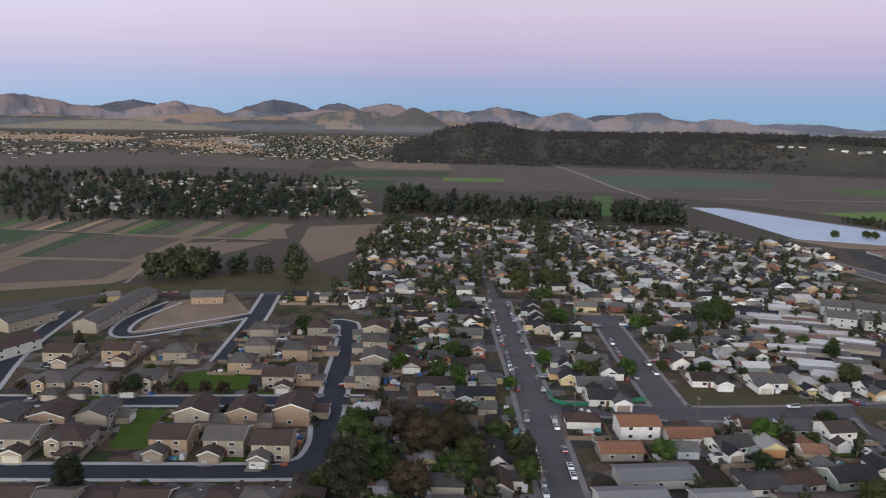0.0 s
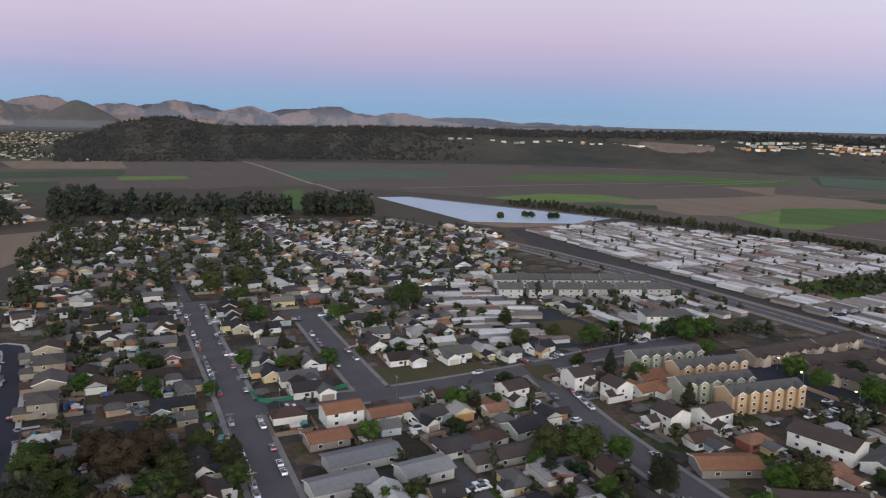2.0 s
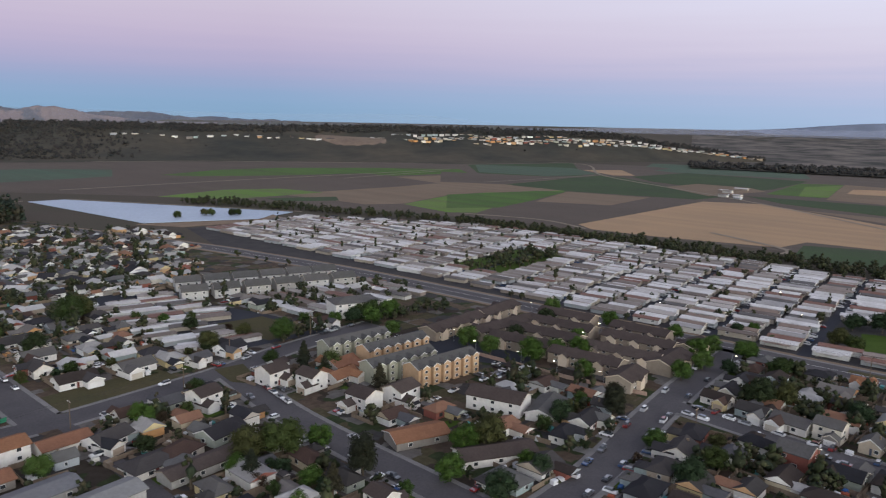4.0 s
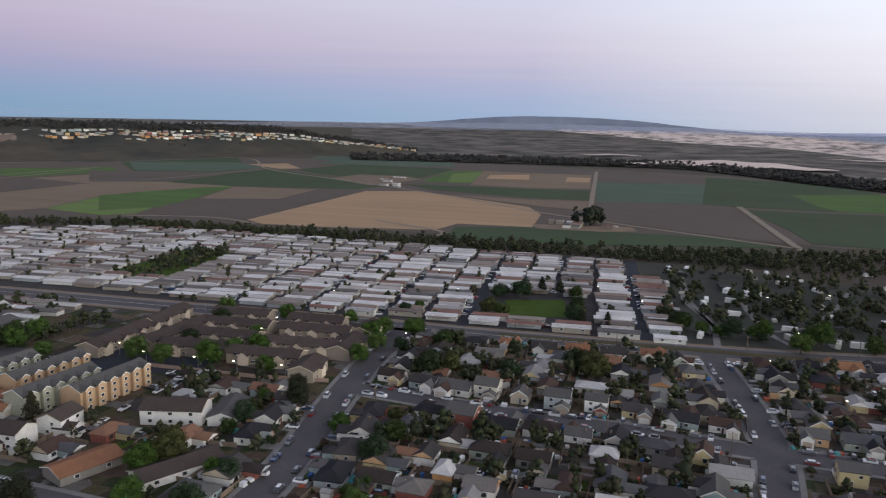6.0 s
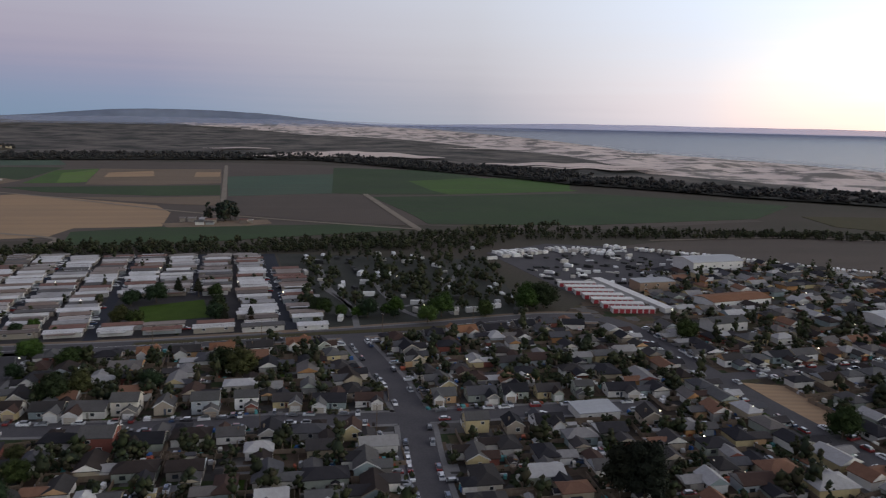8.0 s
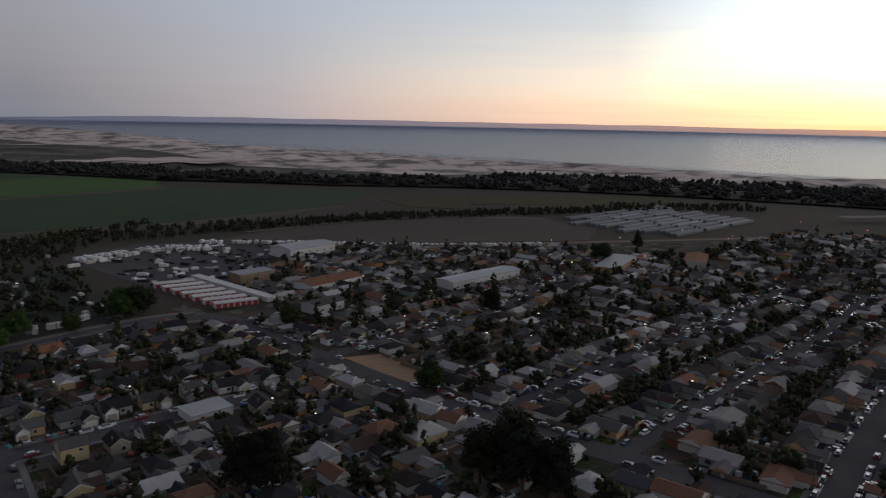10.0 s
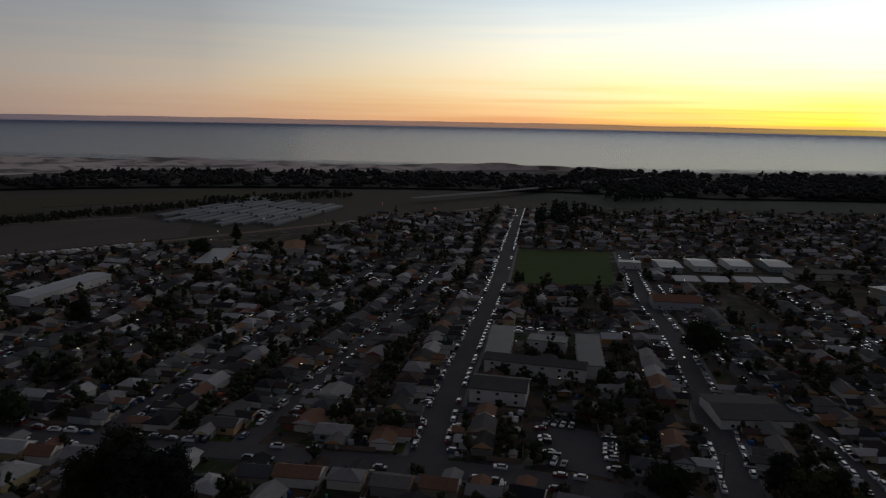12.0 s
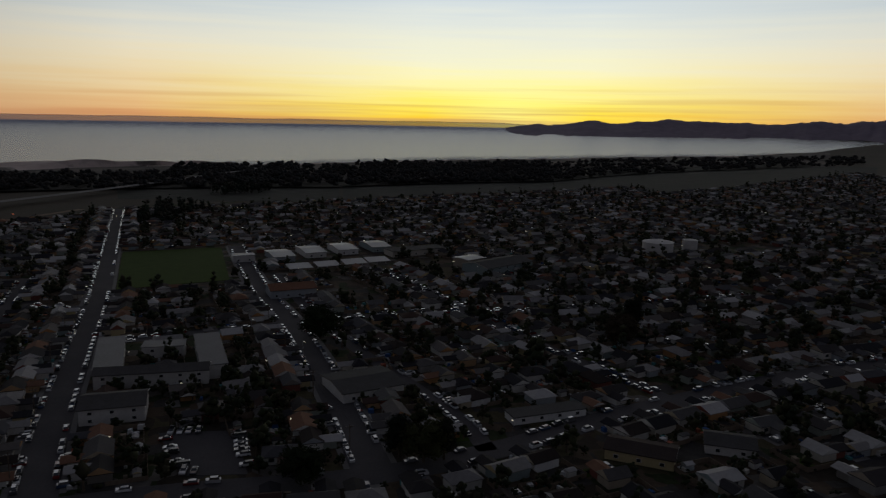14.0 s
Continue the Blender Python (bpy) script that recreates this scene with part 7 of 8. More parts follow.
# older streets
for kind, x, y, rot in (("ranch", 64, 374, 0.1), ("white", 65, 344, 0.0), ("ranch", 68, 325, 0.05), ("white", 64, 295, 0.0), ("cross", 66, 280, 0.0), ("white", 114, 374, 0.1), ("ranch", 114, 345, 0.0), ("white", 114, 304, 0.0), ("white", 138, 302, 0.1), ("white", 99, 239, 0.3), ("hip", 100, 212, 0.1), ("hip", 110, 213, 0.3), ("cross", 128, 217, 0.2), ("ranch", 14, 402, 0.0), ("ranch", 13, 365, 3.14), ("ranch", 13, 344, 0.0), ("hip", 12, 318, 0.0), ("ranch", 14, 282, 0.0), ("hip", -2, 293, 0.1)):
    lot(kind, x, y, rot, green=0.2, treed=0.7, force=True, size=rng.uniform(0.92, 1.08))
for kind, x, y, rot in (("white_two", 172, 250, 0.1), ("white_two", 180, 234, -1.5), ("clay", 194, 232, 0.1), ("clay", 203, 243, 0.1), ("white_two", 181, 203, -1.5), ("white_two", 196, 198, 0.1), ("white_two", 139, 247, 0.15), ("white", 118, 360, 1.57)):
    lot(kind, x, y, rot, green=0.2, treed=0.4, force=True, size=rng.uniform(0.82, 1.0))
lined(MAIN, 18, 14.5, ["ranch", "hip", "cottage", "cross", "ranch"], cars=0.5, half=6.4, start=70, green=0.2, stop=4)
lined(CDS, 18.5, 17, ["ranch", "white", "cross", "ranch"], cars=0.2, half=6.4, start=22, green=0.4, stop=0)
lined(CROSS, 18, 17, ["white", "ranch", "white_two", "cross"], cars=0.12, half=6.1, start=22)
lined(STC, 18, 17, ["white", "cross", "white_two", "hip"], cars=0.25, half=6.1, start=20, stop=2)
lined(ALLEY, 12, 16, ["hip", "cottage", "white"], cars=0.0, start=12)
lined(STSE, 18, 16, MIX, cars=0.4, half=6.1)
lined(ROW, 14.5, 13.5, ["hip", "ranch", "cross", "cottage", "grey_two", "hip", "white"], cars=0.45, half=5.4, start=12)
lined(DOWN, 17.5, 15.5, ["hip", "ranch", "cross"], cars=0.4, half=5.9, start=14, stop=4)
lined(COLL[5:], 19, 16, ["hip", "clay", "cross", "ranch"], cars=0.1, sides=(-1,), half=6)
for pts in (S5, S4, S3, S2, S6, S1):
    wide = pts in (S5, S4)
    lined(pts, 16.5 if wide else 14.5, 13.0, MIX, cars=0.75 if wide else 0.4, half=6.6 if wide else 4.4, start=14, green=0.1)
lined(BELOW, 16, 13.5, MIX, cars=0.4, half=5.9, start=30, green=0.1)
lined(S7, 15, 15, MIX, cars=0.6, half=3.6, start=14)
lined(X1, 15, 15, MIX, cars=0.6, half=3.9, start=8)
lined(X2, 15, 15, MIX, cars=0.5, half=3.9, start=8)
lined(NORTH, 17, 14, MIX, cars=0.4, half=5.2)
lined(BACK, 14, 18, ["cottage", "hip", "ranch"], cars=0.2, sides=(-1,), half=3, start=150)
fill([(-30, 300), (12, 300), (12, 432), (-30, 432)], 220, MIX)
fill([(106, 298), (160, 292), (165, 430), (106, 430)], 300, ["white", "ranch", "cross", "hip"])
fill([(50, 150), (150, 150), (150, 262), (50, 262)], 300, ["hip", "cottage", "white", "cross"])
fill([(160, 60), (250, 60), (262, 195), (160, 195)], 400, ["white", "hip", "cross"])
fill([(190, -30), (350, -30), (350, 112), (190, 112)], 700, MIX)
fill([(190, -170), (365, -165), (365, -40), (190, -40)], 700, MIX)
fill([(100, -190), (190, -190), (190, 20), (100, 20)], 300, MIX)
fill([(-30, 160), (30, 160), (30, 265), (-30, 265)], 160, ["cottage", "hip"], trees=2.0)
fill([(-330, -290), (80, -215), (60, -120), (-330, -120)], 900, MIX, 0.2, gap=8.2)
fill([(-260, -430), (60, -430), (90, -195), (-260, -215)], 1800, MIX, 0.2, gap=8.2)
fill([(60, -640), (420, -480), (360, -190), (60, -210)], 2200, MIX, 0.15, gap=8.2)
fill([(-420, -560), (-120, -600), (-120, -380), (-420, -300)], 1200, MIX, 0.3)
fill([(120, -900), (330, -760), (300, -560), (100, -600)], 900, MIX, 0.2)
fill([(-560, -1150), (120, -900), (100, -610), (-560, -620)], 3500, MIX, 0.25, gap=9)
fill([(-1300, -1500), (-500, -1000), (-380, -420), (-1000, -700)], 3500, MIX, 0.3, gap=10)
fill([(-60, 455), (165, 450), (140, 800), (-50, 800)], 1600, MIX, 0.0, trees=1.2)
fill([(160, 450), (240, 440), (330, 620), (150, 800)], 1500, ["white", "ranch", "hip", "white"], 0.0, gap=7.0)
fill([(150, 640), (250, 760), (330, 640), (300, 560)], 500, ["white", "ranch", "hip", "white"], 0.0, gap=7.0)
for k in range(7):
    for j in range(3):
        mobile(246 + k * 13.5, 330 + j * 19 - k * 1.5, 0.1)
        tree("oak" if (k + j) % 3 else "small", 252 + k * 13.5, 322 + j * 19, 0.8)
fill([(235, 345), (340, 330), (335, 392), (230, 400)], 200, MIX)
fill([(-420, 800), (-80, 820), (-150, 1250), (-600, 1250)], 150, ["white", "hip"], 0.3)
fill([(395, -480), (560, -310), (430, -200), (300, -260)], 900, MIX, 0.1)
# far towns: below the hills, on the mesa, by the dunes
for k in range(1700):
    if k % 6 == 0:
        cluster = (rng.uniform(-31, 1), rng.uniform(2150, 4100))
    az_c, d_c = cluster
    if k < 900:
        az_c, d_c = rng.uniform(-14, 1), rng.uniform(2000, 3400)
    a, d = radians(az_c + rng.normal(0, 0.8)), d_c + rng.normal(0, 90)
    x, y, z = far(math.sin(a) * d, math.cos(a) * d, 0)
    k = rng.uniform(0.5, 0.85)
    r = rng.uniform(0, 3.14)
    far_houses.box(x, y, z, z + 3.5 * k, 8 * k, 6 * k, r, 0)
    far_houses.roof(x, y, z + 3.5 * k, 2 * k, 8.5 * k, 6.5 * k, r, 0.0, 1)
    for _ in range(3):
        bulk_tree(far_trees, x + rng.uniform(-26, 26), y + rng.uniform(-26, 26), z - 1, rng.uniform(4, 8), rng.uniform(7, 13), 4)


def mesa_z(az, u):
    e0 = -math.degrees(math.atan(EYE / mesa_foot(az)))
    e = e0 + (mesa_crest(az) - e0) * u ** 1.2
    r = mesa_foot(az) + (2360 - mesa_foot(az)) * u
    return r, EYE + r * math.tan(radians(e))


# the mesa: rows of houses below a wooded crest
for row, (u0, az0, az1, n) in enumerate(((0.74, 46, 71, 55), (0.68, 37, 66, 60), (0.80, 44, 70, 50), (0.63, 50, 60, 14), (0.72, 24, 37, 16))):
    for k in range(n):
        az = az0 + (az1 - az0) * (k + rng.uniform(-0.3, 0.3)) / n
        r, z = mesa_z(az, u0 + 0.025 * math.sin(az * 0.9 + row) + rng.normal(0, 0.008))
        a = radians(az)
        rot = rng.normal(-a, 0.25)
        far_houses.box(math.sin(a) * r, math.cos(a) * r, z - 4, z + 3.2, rng.uniform(5, 8), 4, rot, 0)
        far_houses.roof(math.sin(a) * r, math.cos(a) * r, z + 3.2, 1.4, 7, 4.5, rot, 0.0, 1)
mesa_woods = Bulk()
for k in range(8000):
    az = rng.uniform(-4, 26) if k < 4600 else rng.uniform(8, 71)
    if k < 4600:
        u = rng.random() ** 0.85
        if rng.random() < max(0.0, (az - 15) / 12) or (az > 8 and u < 0.12):
            continue
    elif k < 7600:
        u = rng.uniform(0.84, 1.0)
    else:
        u = rng.uniform(0.45, 0.85)
        if 37.5 < az < 45 and u < 0.8 or noise.noise((az * 0.35, u * 2, 0)) < 0.02:
            continue
    r, z = mesa_z(az, u)
    a = radians(az)
    hgt = rng.uniform(7, 13) if k < 7600 else rng.uniform(5, 8)
    bulk_tree(mesa_woods, math.sin(a) * r, math.cos(a) * r, z - 4, hgt, hgt * 1.3, 5)
vs, fs = [], []
for j in range(7):
    for i in range(23):
        az = 38.0 + i * 0.3
        span = math.sin(math.pi * (i + 0.6) / 23.2) ** 0.7
        u = 0.79 - 0.016 * (az - 38) - (0.05 + 0.17 * span) * (1 - j / 6) + 0.02 * noise.noise((az * 0.6, 5, 0))
        r, z = mesa_z(az, u)
        z += 2.5 + 3.5 * math.sin(math.pi * j / 6) * math.sin(math.pi * i / 22) - (6 if j in (0, 6) or i in (0, 22) else 0)
        vs.append((math.sin(radians(az)) * r, math.cos(radians(az)) * r, z))
for j in range(6):
    for i in range(22):
        q = j * 23 + i
        fs.append((q, q + 1, q + 24, q + 23))
tagged(mesh_ob("mesa_field", vs, fs, M["mesa_soil"], smooth=True), "bare tan field on the mesa", "field", kind="structure")
mesa_woods.build("mesa_woods", [M["mesa_leaf"], M["bark"]], "dark woods on the slopes and edge of the mesa", "trees", smooth=True)

# farm buildings out in the fields
for k in range(16):
    x, y, z = (rng.uniform(755, 795), rng.uniform(38, 132), 0) if k < 8 else (rng.uniform(1050, 1265), 0, 0)
    if k >= 8:
        y = 426 + (x - 1050) * 0.16 + rng.uniform(-22, 22)
    e = rng.uniform(2.5, 4.5)
    hx = rng.uniform(2.5, 8) if k < 8 else rng.uniform(5, 12)
    far_mobiles.box(x, y, 0, e, hx, rng.uniform(2, 4), 1.5 + rng.normal(0, 0.2), 0)
    far_mobiles.roof(x, y, e, 1.0, hx + 0.4, 4.2, 1.5, 0.0, 1)

# ---- woods and hedges ----
wood("gum_grove", [(-440, 720), (-80, 790), (-130, 1000), (-620, 1000)], 430, (6, 17), "dense grove of tall dark gum trees", False, 16, fill=1.6)
wood("gum_grove", [(-620, 1000), (-130, 1000), (-180, 1300), (-760, 1300)], 260, (8, 19), "dense grove of tall dark gum trees", False, 11, fill=1.6)
wood("gum_row", [(-70, 830), (170, 800), (180, 850), (-70, 960)], 170, (16, 26), "row of tall gum trees behind the houses", clumps=14)
wood("gum_row", [(185, 790), (262, 790), (266, 850), (190, 840)], 75, (18, 28), "row of tall gum trees behind the houses", clumps=14)
wood("gum_row", [(-75, 895), (-15, 870), (-10, 900), (-70, 930)], 16, (24, 34), "cluster of very tall brownish gum trees", clumps=22, fill=1.2)
wood("tree_clump", [(-191, 470), (-154, 478), (-170, 534), (-207, 524)], 26, (14, 21), "large rounded clump of dark trees by the field", False, 30, fill=1.15, leaf="far_leaf")
wood("tree_clump", [(-155, 484), (-118, 500), (-125, 530), (-165, 518)], 16, (8, 15), "clump of rounded dark trees by the field", False, 22, fill=1.2)
wood("tree_clump", [(-104, 471), (-86, 473), (-92, 506), (-110, 504)], 6, (20, 27), "tall brownish trees at the field corner", False, 34, fill=0.9, leaf="far_leaf")
wood("tree_clump", [(-67, 544), (-45, 558), (-47, 648), (-71, 640)], 12, (6, 10), "green bushes below the field corner", False, 20, fill=1.3, leaf="far_leaf")
wood("hedge", [(604, 20), (655, 10), (612, 520), (588, 520)], 560, (5, 9), "thick dark hedge of willows along the ditch", False, 12, fill=1.7, leaf="far_leaf")
wood("hedge", [(588, 520), (612, 520), (500, 860), (455, 850)], 230, (5, 9), "thick dark hedge of willows along the ditch", False, 12, fill=1.6, leaf="far_leaf")
wood("hedge", [(604, 20), (650, 10), (740, -270), (600, -150)], 470, (5, 8), "dark willows along the creek", False, 12, fill=1.6, leaf="far_leaf")
wood("hedge", [(650, -200), (720, -240), (665, -470), (640, -460)], 330, (4, 7), "dark willows along the creek", False, 11, fill=1.6, leaf="far_leaf")
wood("hedge", [(640, -460), (680, -480), (560, -800), (530, -760)], 420, (4, 7), "dark willows along the creek", False, 11, fill=1.6, leaf="far_leaf")
wood("hedge", [(530, -760), (600, -800), (470, -960), (430, -930)], 230, (4, 8), "dark willows along the creek", False, 11, fill=1.6, leaf="far_leaf")
wood("farm_trees", [(782, 62), (800, 62), (806, 98), (790, 98)], 6, (16, 22), "tall dark trees round the farmyard", False, 30, fill=1.2)
for (a0, a1, d0, d1, n, hs) in ((66, 93, 1760, 2000, 600, (6, 11)), (93, 112, 1420, 1650, 520, (6, 11)), (112, 135, 1190, 1330, 300, (6, 11)), (135, 172, 1150, 1420, 620, (6, 12)), (172, 200, 1170, 1640, 800, (7, 13)), (185, 221, 1700, 2250, 850, (7, 12))):
    b = Bulk()
    for _ in range(n):
        az = rng.uniform(a0, a1)
        lo, hi = along(WOOD, az), min(coast(max(88, az)) - 40, along(WOOD, az) + (d1 - d0))
        d = rng.uniform(lo, max(lo + 20, hi))
        hgt = rng.uniform(*hs)
        bulk_tree(b, *far(math.sin(radians(az)) * d, math.cos(radians(az)) * d, 1.0), hgt, hgt * 2.0, 6)
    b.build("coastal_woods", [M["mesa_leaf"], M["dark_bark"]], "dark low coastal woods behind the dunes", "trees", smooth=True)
wood("gum_block", [(150, -760), (110, -770), (95, -900), (150, -900)], 40, (14, 20), "block of tall dark trees at the airfield", True, 14)
wood("gum_block", [(100, -1040), (37, -1070), (20, -1140), (110, -1130)], 45, (12, 18), "block of tall dark trees at the airfield", True, 12)

# leafy quarter past the end of the long street
for _ in range(330):
    x, y = rng.uniform(-62, 110), 455 + 360 * rng.random() ** 1.2
    if off_road(x, y, 2) and free(x, y, 0.5) and noise.noise((x * 0.02, y * 0.012, 3)) > -0.15:
        hgt = rng.uniform(6, 13)
        bulk_tree(far_trees, x, y, 0, hgt, hgt * 0.95, 11)

# dark trees scattered through the western quarter
for _ in range(420):
    x, y = rng.uniform(-420, 330), rng.uniform(-640, -215)
    if off_road(x, y, 2) and free(x, y, 0.5):
        hgt = rng.uniform(4, 10)
        bulk_tree(far_trees, x, y, 0, hgt, hgt * 1.25, 14)

# ---- single large trees ----
for kind, x, y, k in (("rust", -4, 228, 1.2), ("rust", 4, 236, 1.05), ("rust", -10, 240, 1.0), ("gum", -105, 196, 0.8), ("oak", -28, 236, 1.3), ("oak", -22, 222, 1.2), ("oak", 27, 228, 1.0), ("oak", 62, 440, 1.1), ("oak", 50, 470, 1.6), ("oak", 70, 480, 1.5),
                      ("oak", 148, 395, 1.7), ("oak", 156, 402, 1.5), ("bright", 104, 385, 1.1), ("oak", 134, 190, 1.5), ("oak", 126, 196, 1.3), ("bright", 146, 186, 1.1), ("gum", 142, 160, 0.8), ("bright", 160, 140, 1.1), ("oak", 186, 146, 1.4), ("bright", 178, 150, 1.2), ("gum", 238, 128, 0.75), ("gum", 243, 131, 0.7),
                      ("bright", 262, 288, 1.2), ("bright", 276, 290, 1.2), ("bright", 252, 262, 1.1), ("bright", 268, 225, 1.3), ("bright", 272, 190, 1.4), ("bright", 286, 186, 1.1), ("bright", 332, 138, 1.2), ("bright", 346, 120, 1.2), ("oak", 290, 94, 1.4), ("oak", 296, 86, 1.2), ("oak", 300, 60, 1.0), ("oak", 318, 34, 1.3), ("oak", 312, 26, 1.4),
                      ("gum", 184, -96, 1.15), ("gum", 189, -91, 1.0), ("gum", 136, -154, 1.2), ("gum", 144, -158, 1.25), ("gum", 128, -158, 1.1), ("gum", 150, -150, 1.0), ("conifer", 458, 62, 0.9), ("conifer", 462, 74, 0.9), ("oak", 446, 84, 1.4), ("oak", 409, -140, 1.8), ("oak", 405, -128, 1.5), ("oak", 421, -135, 1.5), ("oak", 396, -76, 1.6), ("bright", 384, -66, 1.3),
                      ("gum", 286, -291, 0.9), ("conifer", 359, -541, 1.4), ("oak", 352, -481, 1.7), ("oak", -14, -362, 2.0), ("oak", -41, -221, 1.7), ("gum", -34, -226, 0.8), ("gum", -48, -222, 0.75), ("oak", -2, -212, 1.5), ("oak", 218, -188, 1.4), ("oak", 336, -192, 1.3), ("rust", -160, -330, 1.3), ("gum", -180, -360, 0.9), ("oak", 210, 296, 1.3)):
    tree(kind, x, y, k, force=True)
for k in range(26):
    tree(str(rng.choice(["oak", "small", "oak"])), 205 + k * 4.2 + rng.uniform(-2, 2), 297 - k * 0.6 + rng.uniform(-4, 4), rng.uniform(0.7, 1.0))
for k in range(60):
    tree(str(rng.choice(["oak", "bright", "small"])), 410 + rng.uniform(0, 98), 324 + rng.uniform(0, 40), rng.uniform(0.8, 1.3))

for x, y in ((266, 208), (270, 160), (293, 216), (294, 178), (313, 190), (332, 224), (350, 196), (352, 158), (262, 300), (270, 296), (280, 292), (256, 296), (246, 298), (350, 232), (318, 128), (296, 130), (345, 136)):
    tree("bright" if rng.random() < 0.75 else "oak", x + rng.uniform(-1.5, 1.5), y + rng.uniform(-1.5, 1.5), rng.uniform(0.9, 1.25), force=True)
for x, y, kind in ((-34, 206, "oak"), (-26, 196, "gum"), (-18, 210, "oak"), (-8, 200, "rust"), (2, 212, "oak"), (10, 222, "oak"), (-36, 186, "oak"), (14, 206, "conifer"), (-14, 186, "oak"), (20, 240, "oak"), (-30, 248, "oak")):
    tree(kind, x, y, rng.uniform(0.9, 1.2), force=True)
for x, y in ((386, 726), (418, 727), (424, 723), (445, 706), (440, 708)):
    tree("oak", x, y, 0.95, force=True)

# trees and shrubs round the green common
for x, y, k in ((400, 94, 1.2), (398, 86, 1.0), (440, 97, 1.1), (456, 52, 1.0), (404, 46, 1.1), (414, 45, 0.9), (424, 47, 1.0), (436, 48, 0.8), (450, 96, 0.8)):
    tree("oak", x, y, k, force=True)
# small trees along the collector road
for k in range(26):
    for side in (-1, 1):
        if rng.random() < 0.6:
            y = 90 + k * 17 + rng.uniform(-5, 5)
            tree(str(rng.choice(["small", "oak", "bright", "small"])), 356 - max(0, y - 260) * 0.13 + side * rng.uniform(10, 13), y, rng.uniform(0.6, 1.0))

# ---- fences, lamps, poles ----
M["wall_paint"] = choice("pinkish_garden_wall", [(0.36, 0.25, 0.20), (0.40, 0.29, 0.23)], 0.85, 0.8)
yard_line = [(261, 214), (262, 196), (264, 163), (270, 131)]
for a, b in zip(yard_line, yard_line[1:]):
    d = Vector(b) - Vector(a)
    q = Bulk()
    q.box((a[0] + b[0]) / 2, (a[1] + b[1]) / 2, 0, 1.7, d.length / 2, 0.12, math.atan2(d.y, d.x))
    tagged(mesh_ob("garden_wall", q.v, q.f, M["wall_paint"]), "low pinkish stucco wall before the apartments", "wall")
M["green_fence"] = plain("green_screen", (0.02, 0.17, 0.09), 0.7)
line = [(44, 290), (45, 279), (50, 275), (72, 279), (82, 283)]
for a, b in zip(line, line[1:]):
    d = Vector(b) - Vector(a)
    q = Bulk()
    q.box((a[0] + b[0]) / 2, (a[1] + b[1]) / 2, 0, 1.7, d.length / 2, 0.05, math.atan2(d.y, d.x))
    tagged(mesh_ob("screen_fence", q.v, q.f, M["green_fence"]), "bright green mesh screen on a corner fence", "fence")
sheet("pool", [(190, 92), (198, 92), (198, 86), (190, 86)], 0.3, plain("pool_water", (0.10, 0.42, 0.46), 0.1), "small turquoise swimming pool", "pool")


def lamp_kit(warm):
    root = tagged(new("street_lamp"), "lit street lamp on a slim steel pole", "street lamp", "street lamps")
    b = Bulk()
    b.box(0, 0, 0, 6.4, 0.09, 0.09, 0, 0, 0.6)
    part("pole", b, M["steel"], root)
    b = Bulk()
    b.box(0.8, 0, 6.3, 6.4, 0.9, 0.05, 0)
    part("arm", b, M["steel"], root)
    b = Bulk()
    b.box(1.6, 0, 6.12, 6.3, 0.42, 0.22, 0, 0, 0.8)
    part("lamp_head", b, warm, root, "lit lamp head")
    return root


LAMP = lamp_kit(M["lamp"])
for x, y in ((256, 244), (270, 236), (262, 215), (264, 190), (266, 172), (268, 150), (290, 190), (312, 186), (334, 190), (330, 150), (300, 138), (318, 250), (342, 240), (398, -66), (480, -60), (500, -100), (330, 120), (430, 120), (480, 150), (400, 190), (470, 40), (520, 96), (440, 10),
             (300, -240), (260, -300), (210, -330), (160, -300), (120, -470), (170, -790), (340, -430), (370, -520), (300, -600), (330, -640), (250, -250), (-5, -340), (60, -300), (-130, -500), (-60, -620), (0, -650), (420, -500), (390, -560), (-220, -330), (-300, -480), (110, -640), (-75, -234), (20, -380)):
    copy_thing(LAMP, pose(x, y, 0, 0, 0, rng.uniform(0, 360)))
drop_kit(LAMP)


def pole_kit():
    root = tagged(new("power_pole"), "wooden power pole with a crossarm", "power pole", "power poles")
    b = Bulk()
    b.box(0, 0, 0, 11, 0.16, 0.16, 0, 0, 0.65)
    part("pole", b, M["pole"], root)
    b = Bulk()
    b.box(0, 0, 10.0, 10.2, 1.3, 0.07, 0)
    part("crossarm", b, M["pole"], root)
    for x in (-1.1, -0.4, 0.4, 1.1):
        b = Bulk()
        b.box(x, 0, 10.2, 10.45, 0.06, 0.06, 0)
        part("insulator", b, M["trim"], root)
    return root


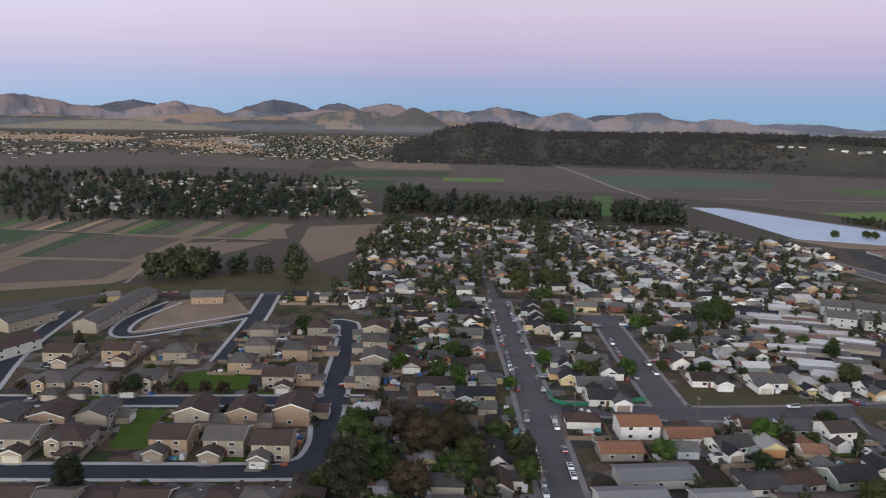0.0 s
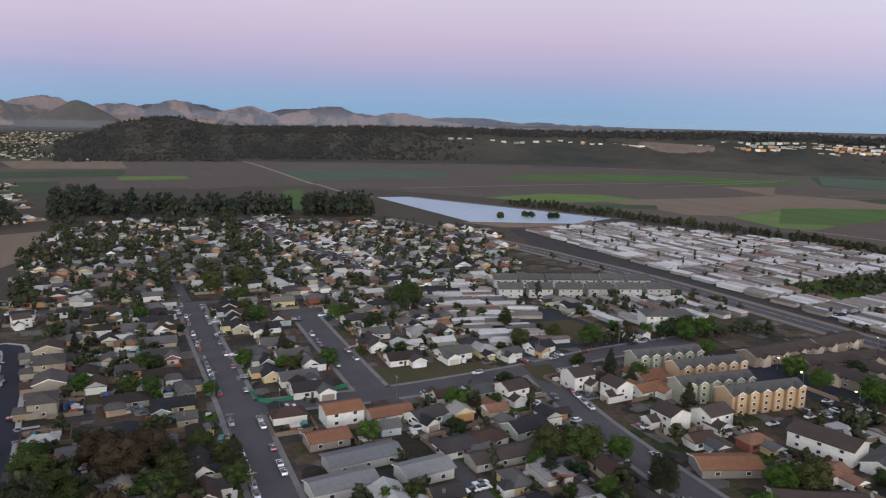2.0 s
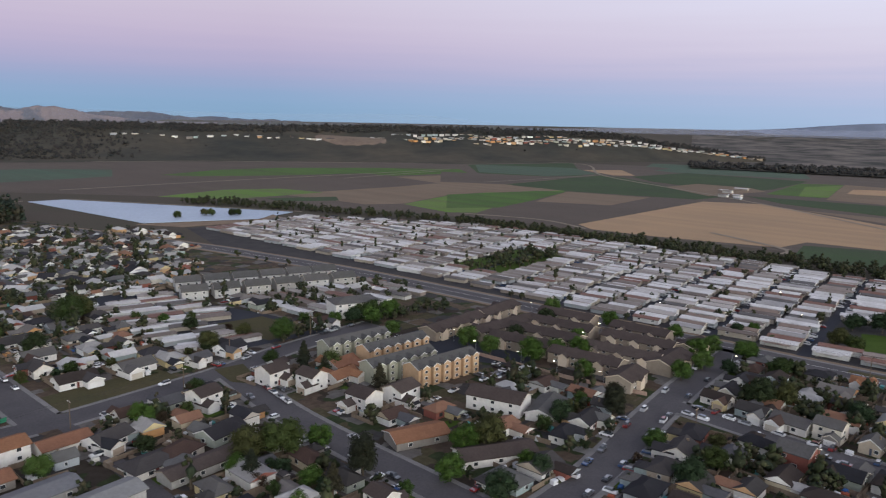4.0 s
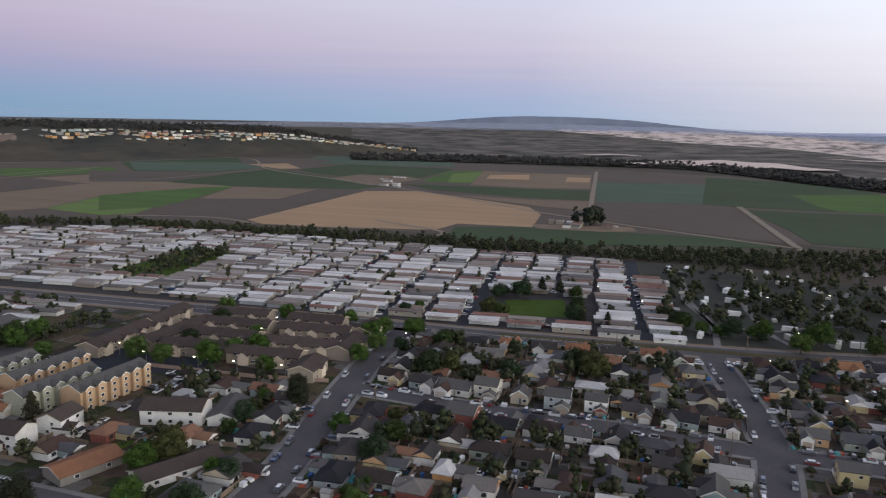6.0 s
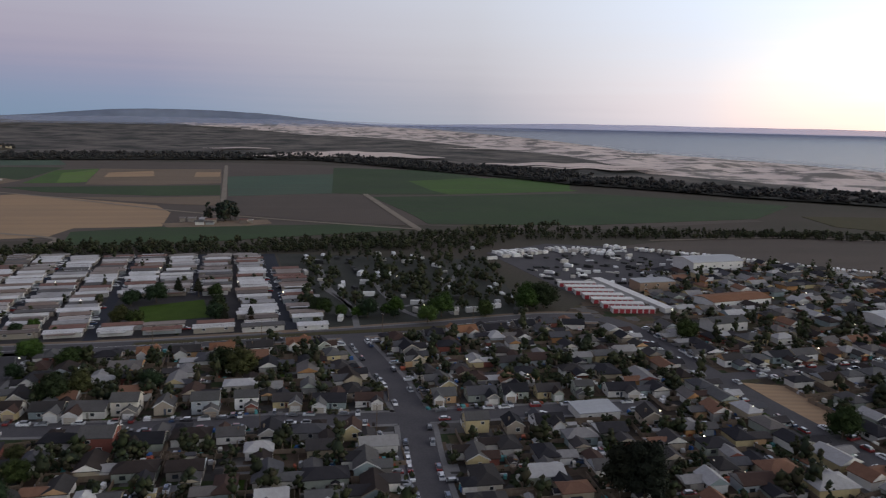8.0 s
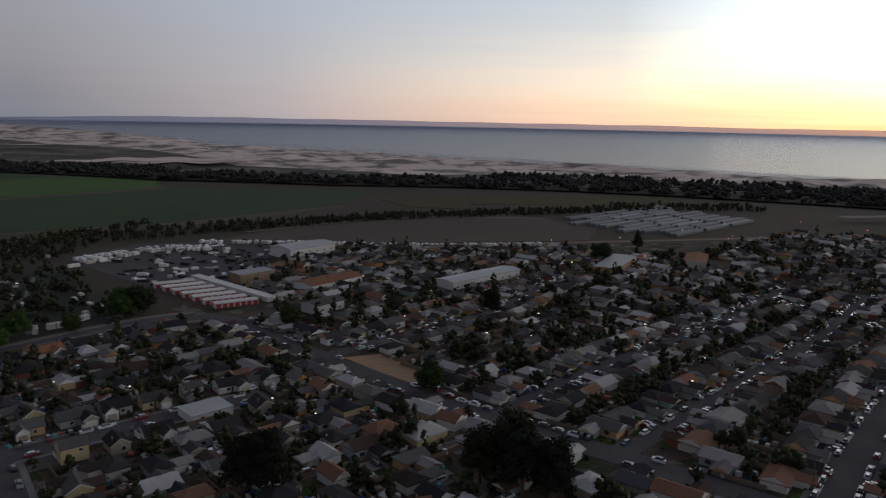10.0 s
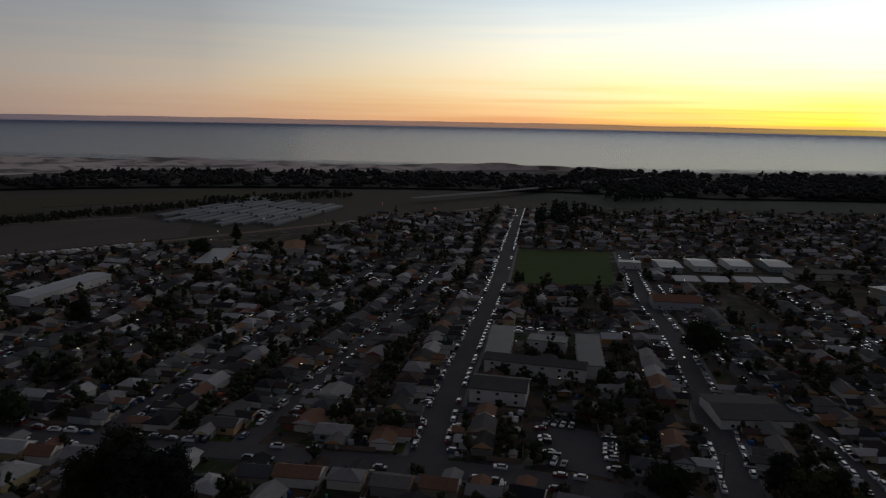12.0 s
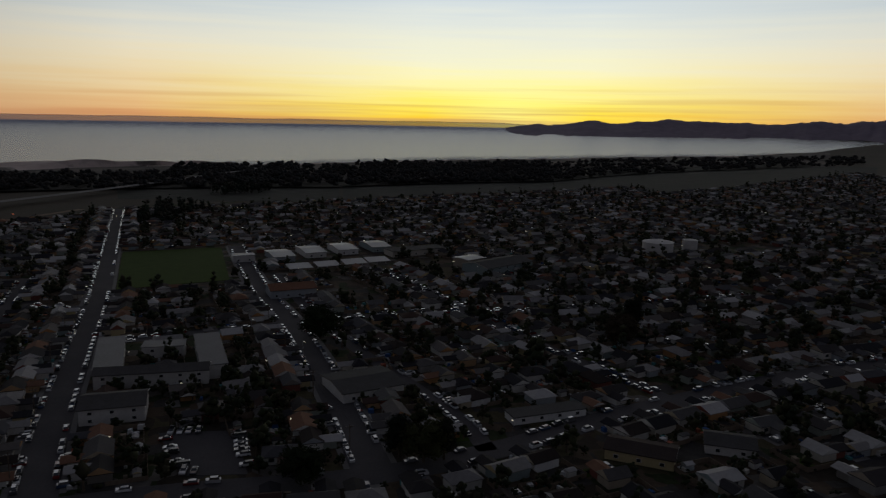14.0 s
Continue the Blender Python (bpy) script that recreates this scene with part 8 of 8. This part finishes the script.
POLE = pole_kit()
for run in ([(30, 200), (30, 245), (30, 290), (29, 335), (28, 380), (27, 425)], [(50, 262), (95, 260), (140, 264), (178, 292), (225, 293)], [(246, 100), (247, 60), (248, 15), (247, -25)], [(354, 120), (358, 70), (361, 20), (368, -40), (378, -90)], [(82, -225), (92, -280), (102, -335), (111, -390), (119, -445)], [(-18, -230), (-8, -285), (3, -340), (12, -395)]):
    for i, (x, y) in enumerate(run):
        q = Vector(run[min(i + 1, len(run) - 1)]) - Vector(run[max(0, i - 1)])
        copy_thing(POLE, pose(x, y, 0, 0, 0, math.degrees(math.atan2(q.y, q.x)) + 90))
    for a, b in zip(run, run[1:]):
        a, b = Vector(a), Vector(b)
        nrm = Vector((-(b - a).y, (b - a).x)).normalized()
        for off in (-1.1, 1.1):
            cu = bpy.data.curves.new("wire", "CURVE")
            cu.dimensions, cu.bevel_depth = "3D", 0.025
            sp = cu.splines.new("POLY")
            sp.points.add(8)
            for i in range(9):
                u = i / 8
                p = a.lerp(b, u) + nrm * off
                sp.points[i].co = (p.x, p.y, 10.45 - 1.0 * (1 - (2 * u - 1) ** 2), 1)
            cu.materials.append(M["rubber"])
            tagged(new("power_cable", cu), "thin dark sagging power cable between poles", "cable", "power cables")
drop_kit(POLE)

# lit shop signs near the railway
for x, y, w in ((331, -510, 3.0), (343, -676, 2.0), (279, -834, 3.0), (352, -846, 2.0), (300, -548, 4.0)):
    b = Bulk()
    b.box(x, y, 3.2, 4.0, w, 0.15, -1.1)
    tagged(mesh_ob("lit_sign", b.v, b.f, M["red_lamp"]), "small glowing orange-red shop sign on posts", "sign")
    b = Bulk()
    b.box(x, y, 0, 3.3, 0.12, 0.12, 0)
    tagged(mesh_ob("sign_post", b.v, b.f, M["steel"]), "plain steel post under a shop sign", "post")
# small lit lamps by doors and yards
porch = Bulk()
for _ in range(800):
    a, d = radians(rng.uniform(95, 214)), rng.uniform(230, 1000)
    x, y = math.sin(a) * d, math.cos(a) * d
    if off_road(x, y, 4) and not free(x, y, 0.5) and x < 420 and not (30 < x < 140 and -640 < y < -475):
        porch.box(x, y, 3.4, 3.65, 0.17, 0.17, 0)
porch.build("porch_lamps", [M["lamp"]], "small warm lit lamps on house walls", "lamps")

for _ in range(170):
    x, y = rng.uniform(430, 600), rng.uniform(-310, -165)
    if free(x, y, 1.0) and off_road(x, y, 2):
        far_rvs.box(x, y, 0, rng.uniform(0.6, 2.4), rng.uniform(0.8, 4), rng.uniform(0.8, 2), rng.uniform(0, 3), int(rng.random() < 0.55), 0.95)

# ---- joined far masses ----
far_houses.build("distant_houses", [M["far_wall"], M["far_roof"], M["glass"]], "crowded low houses of the town in the distance", "houses")
far_cars.build("distant_cars", [M["far_car"], M["glass"]], "many small parked cars along distant streets", "cars")
far_trees.build("yard_trees", [M["far_leaf"], M["bark"]], "many yard trees among the houses", "trees", smooth=True)
far_mobiles.build("distant_mobile_homes", [M["far_trailer_wall"], M["far_mobile"]], "dense rows of pale-roofed mobile homes", "mobile homes")
far_rvs.build("parked_trailers", [M["rv_paint"], M["rubber"]], "rows of parked white travel trailers", "trailers")
drives.build("driveways", [M["concrete"]], "pale concrete driveways before the houses", "driveways")
lawns.build("small_lawns", [M["lawn"]], "small green front and back lawns", "lawns")
fences.build("yard_fences", [M["fence"]], "weathered board fences between back yards", "fences")
shrubs.build("garden_shrubs", [M["far_leaf"]], "low shrubs and hedges in the yards", "shrubs", smooth=True)
clutter.build("yard_clutter", [M["clutter"]], "tarps, bins, boats and boxes scattered in the yards", "clutter")
sheds.build("garden_sheds", [M["far_wall"], M["far_roof"]], "small sheds in the back yards", "sheds")
for kit in (*KITS.values(), *CARS, *TREES.values(), *MOBILES):
    drop_kit(kit)

# ---- from plan steps to metres ----
for ob in list(scene.collection.all_objects):
    if ob.parent is None and ob.type in ("MESH", "EMPTY", "CURVE"):
        ob.matrix_basis = Matrix.Scale(UNIT, 4) @ ob.matrix_basis
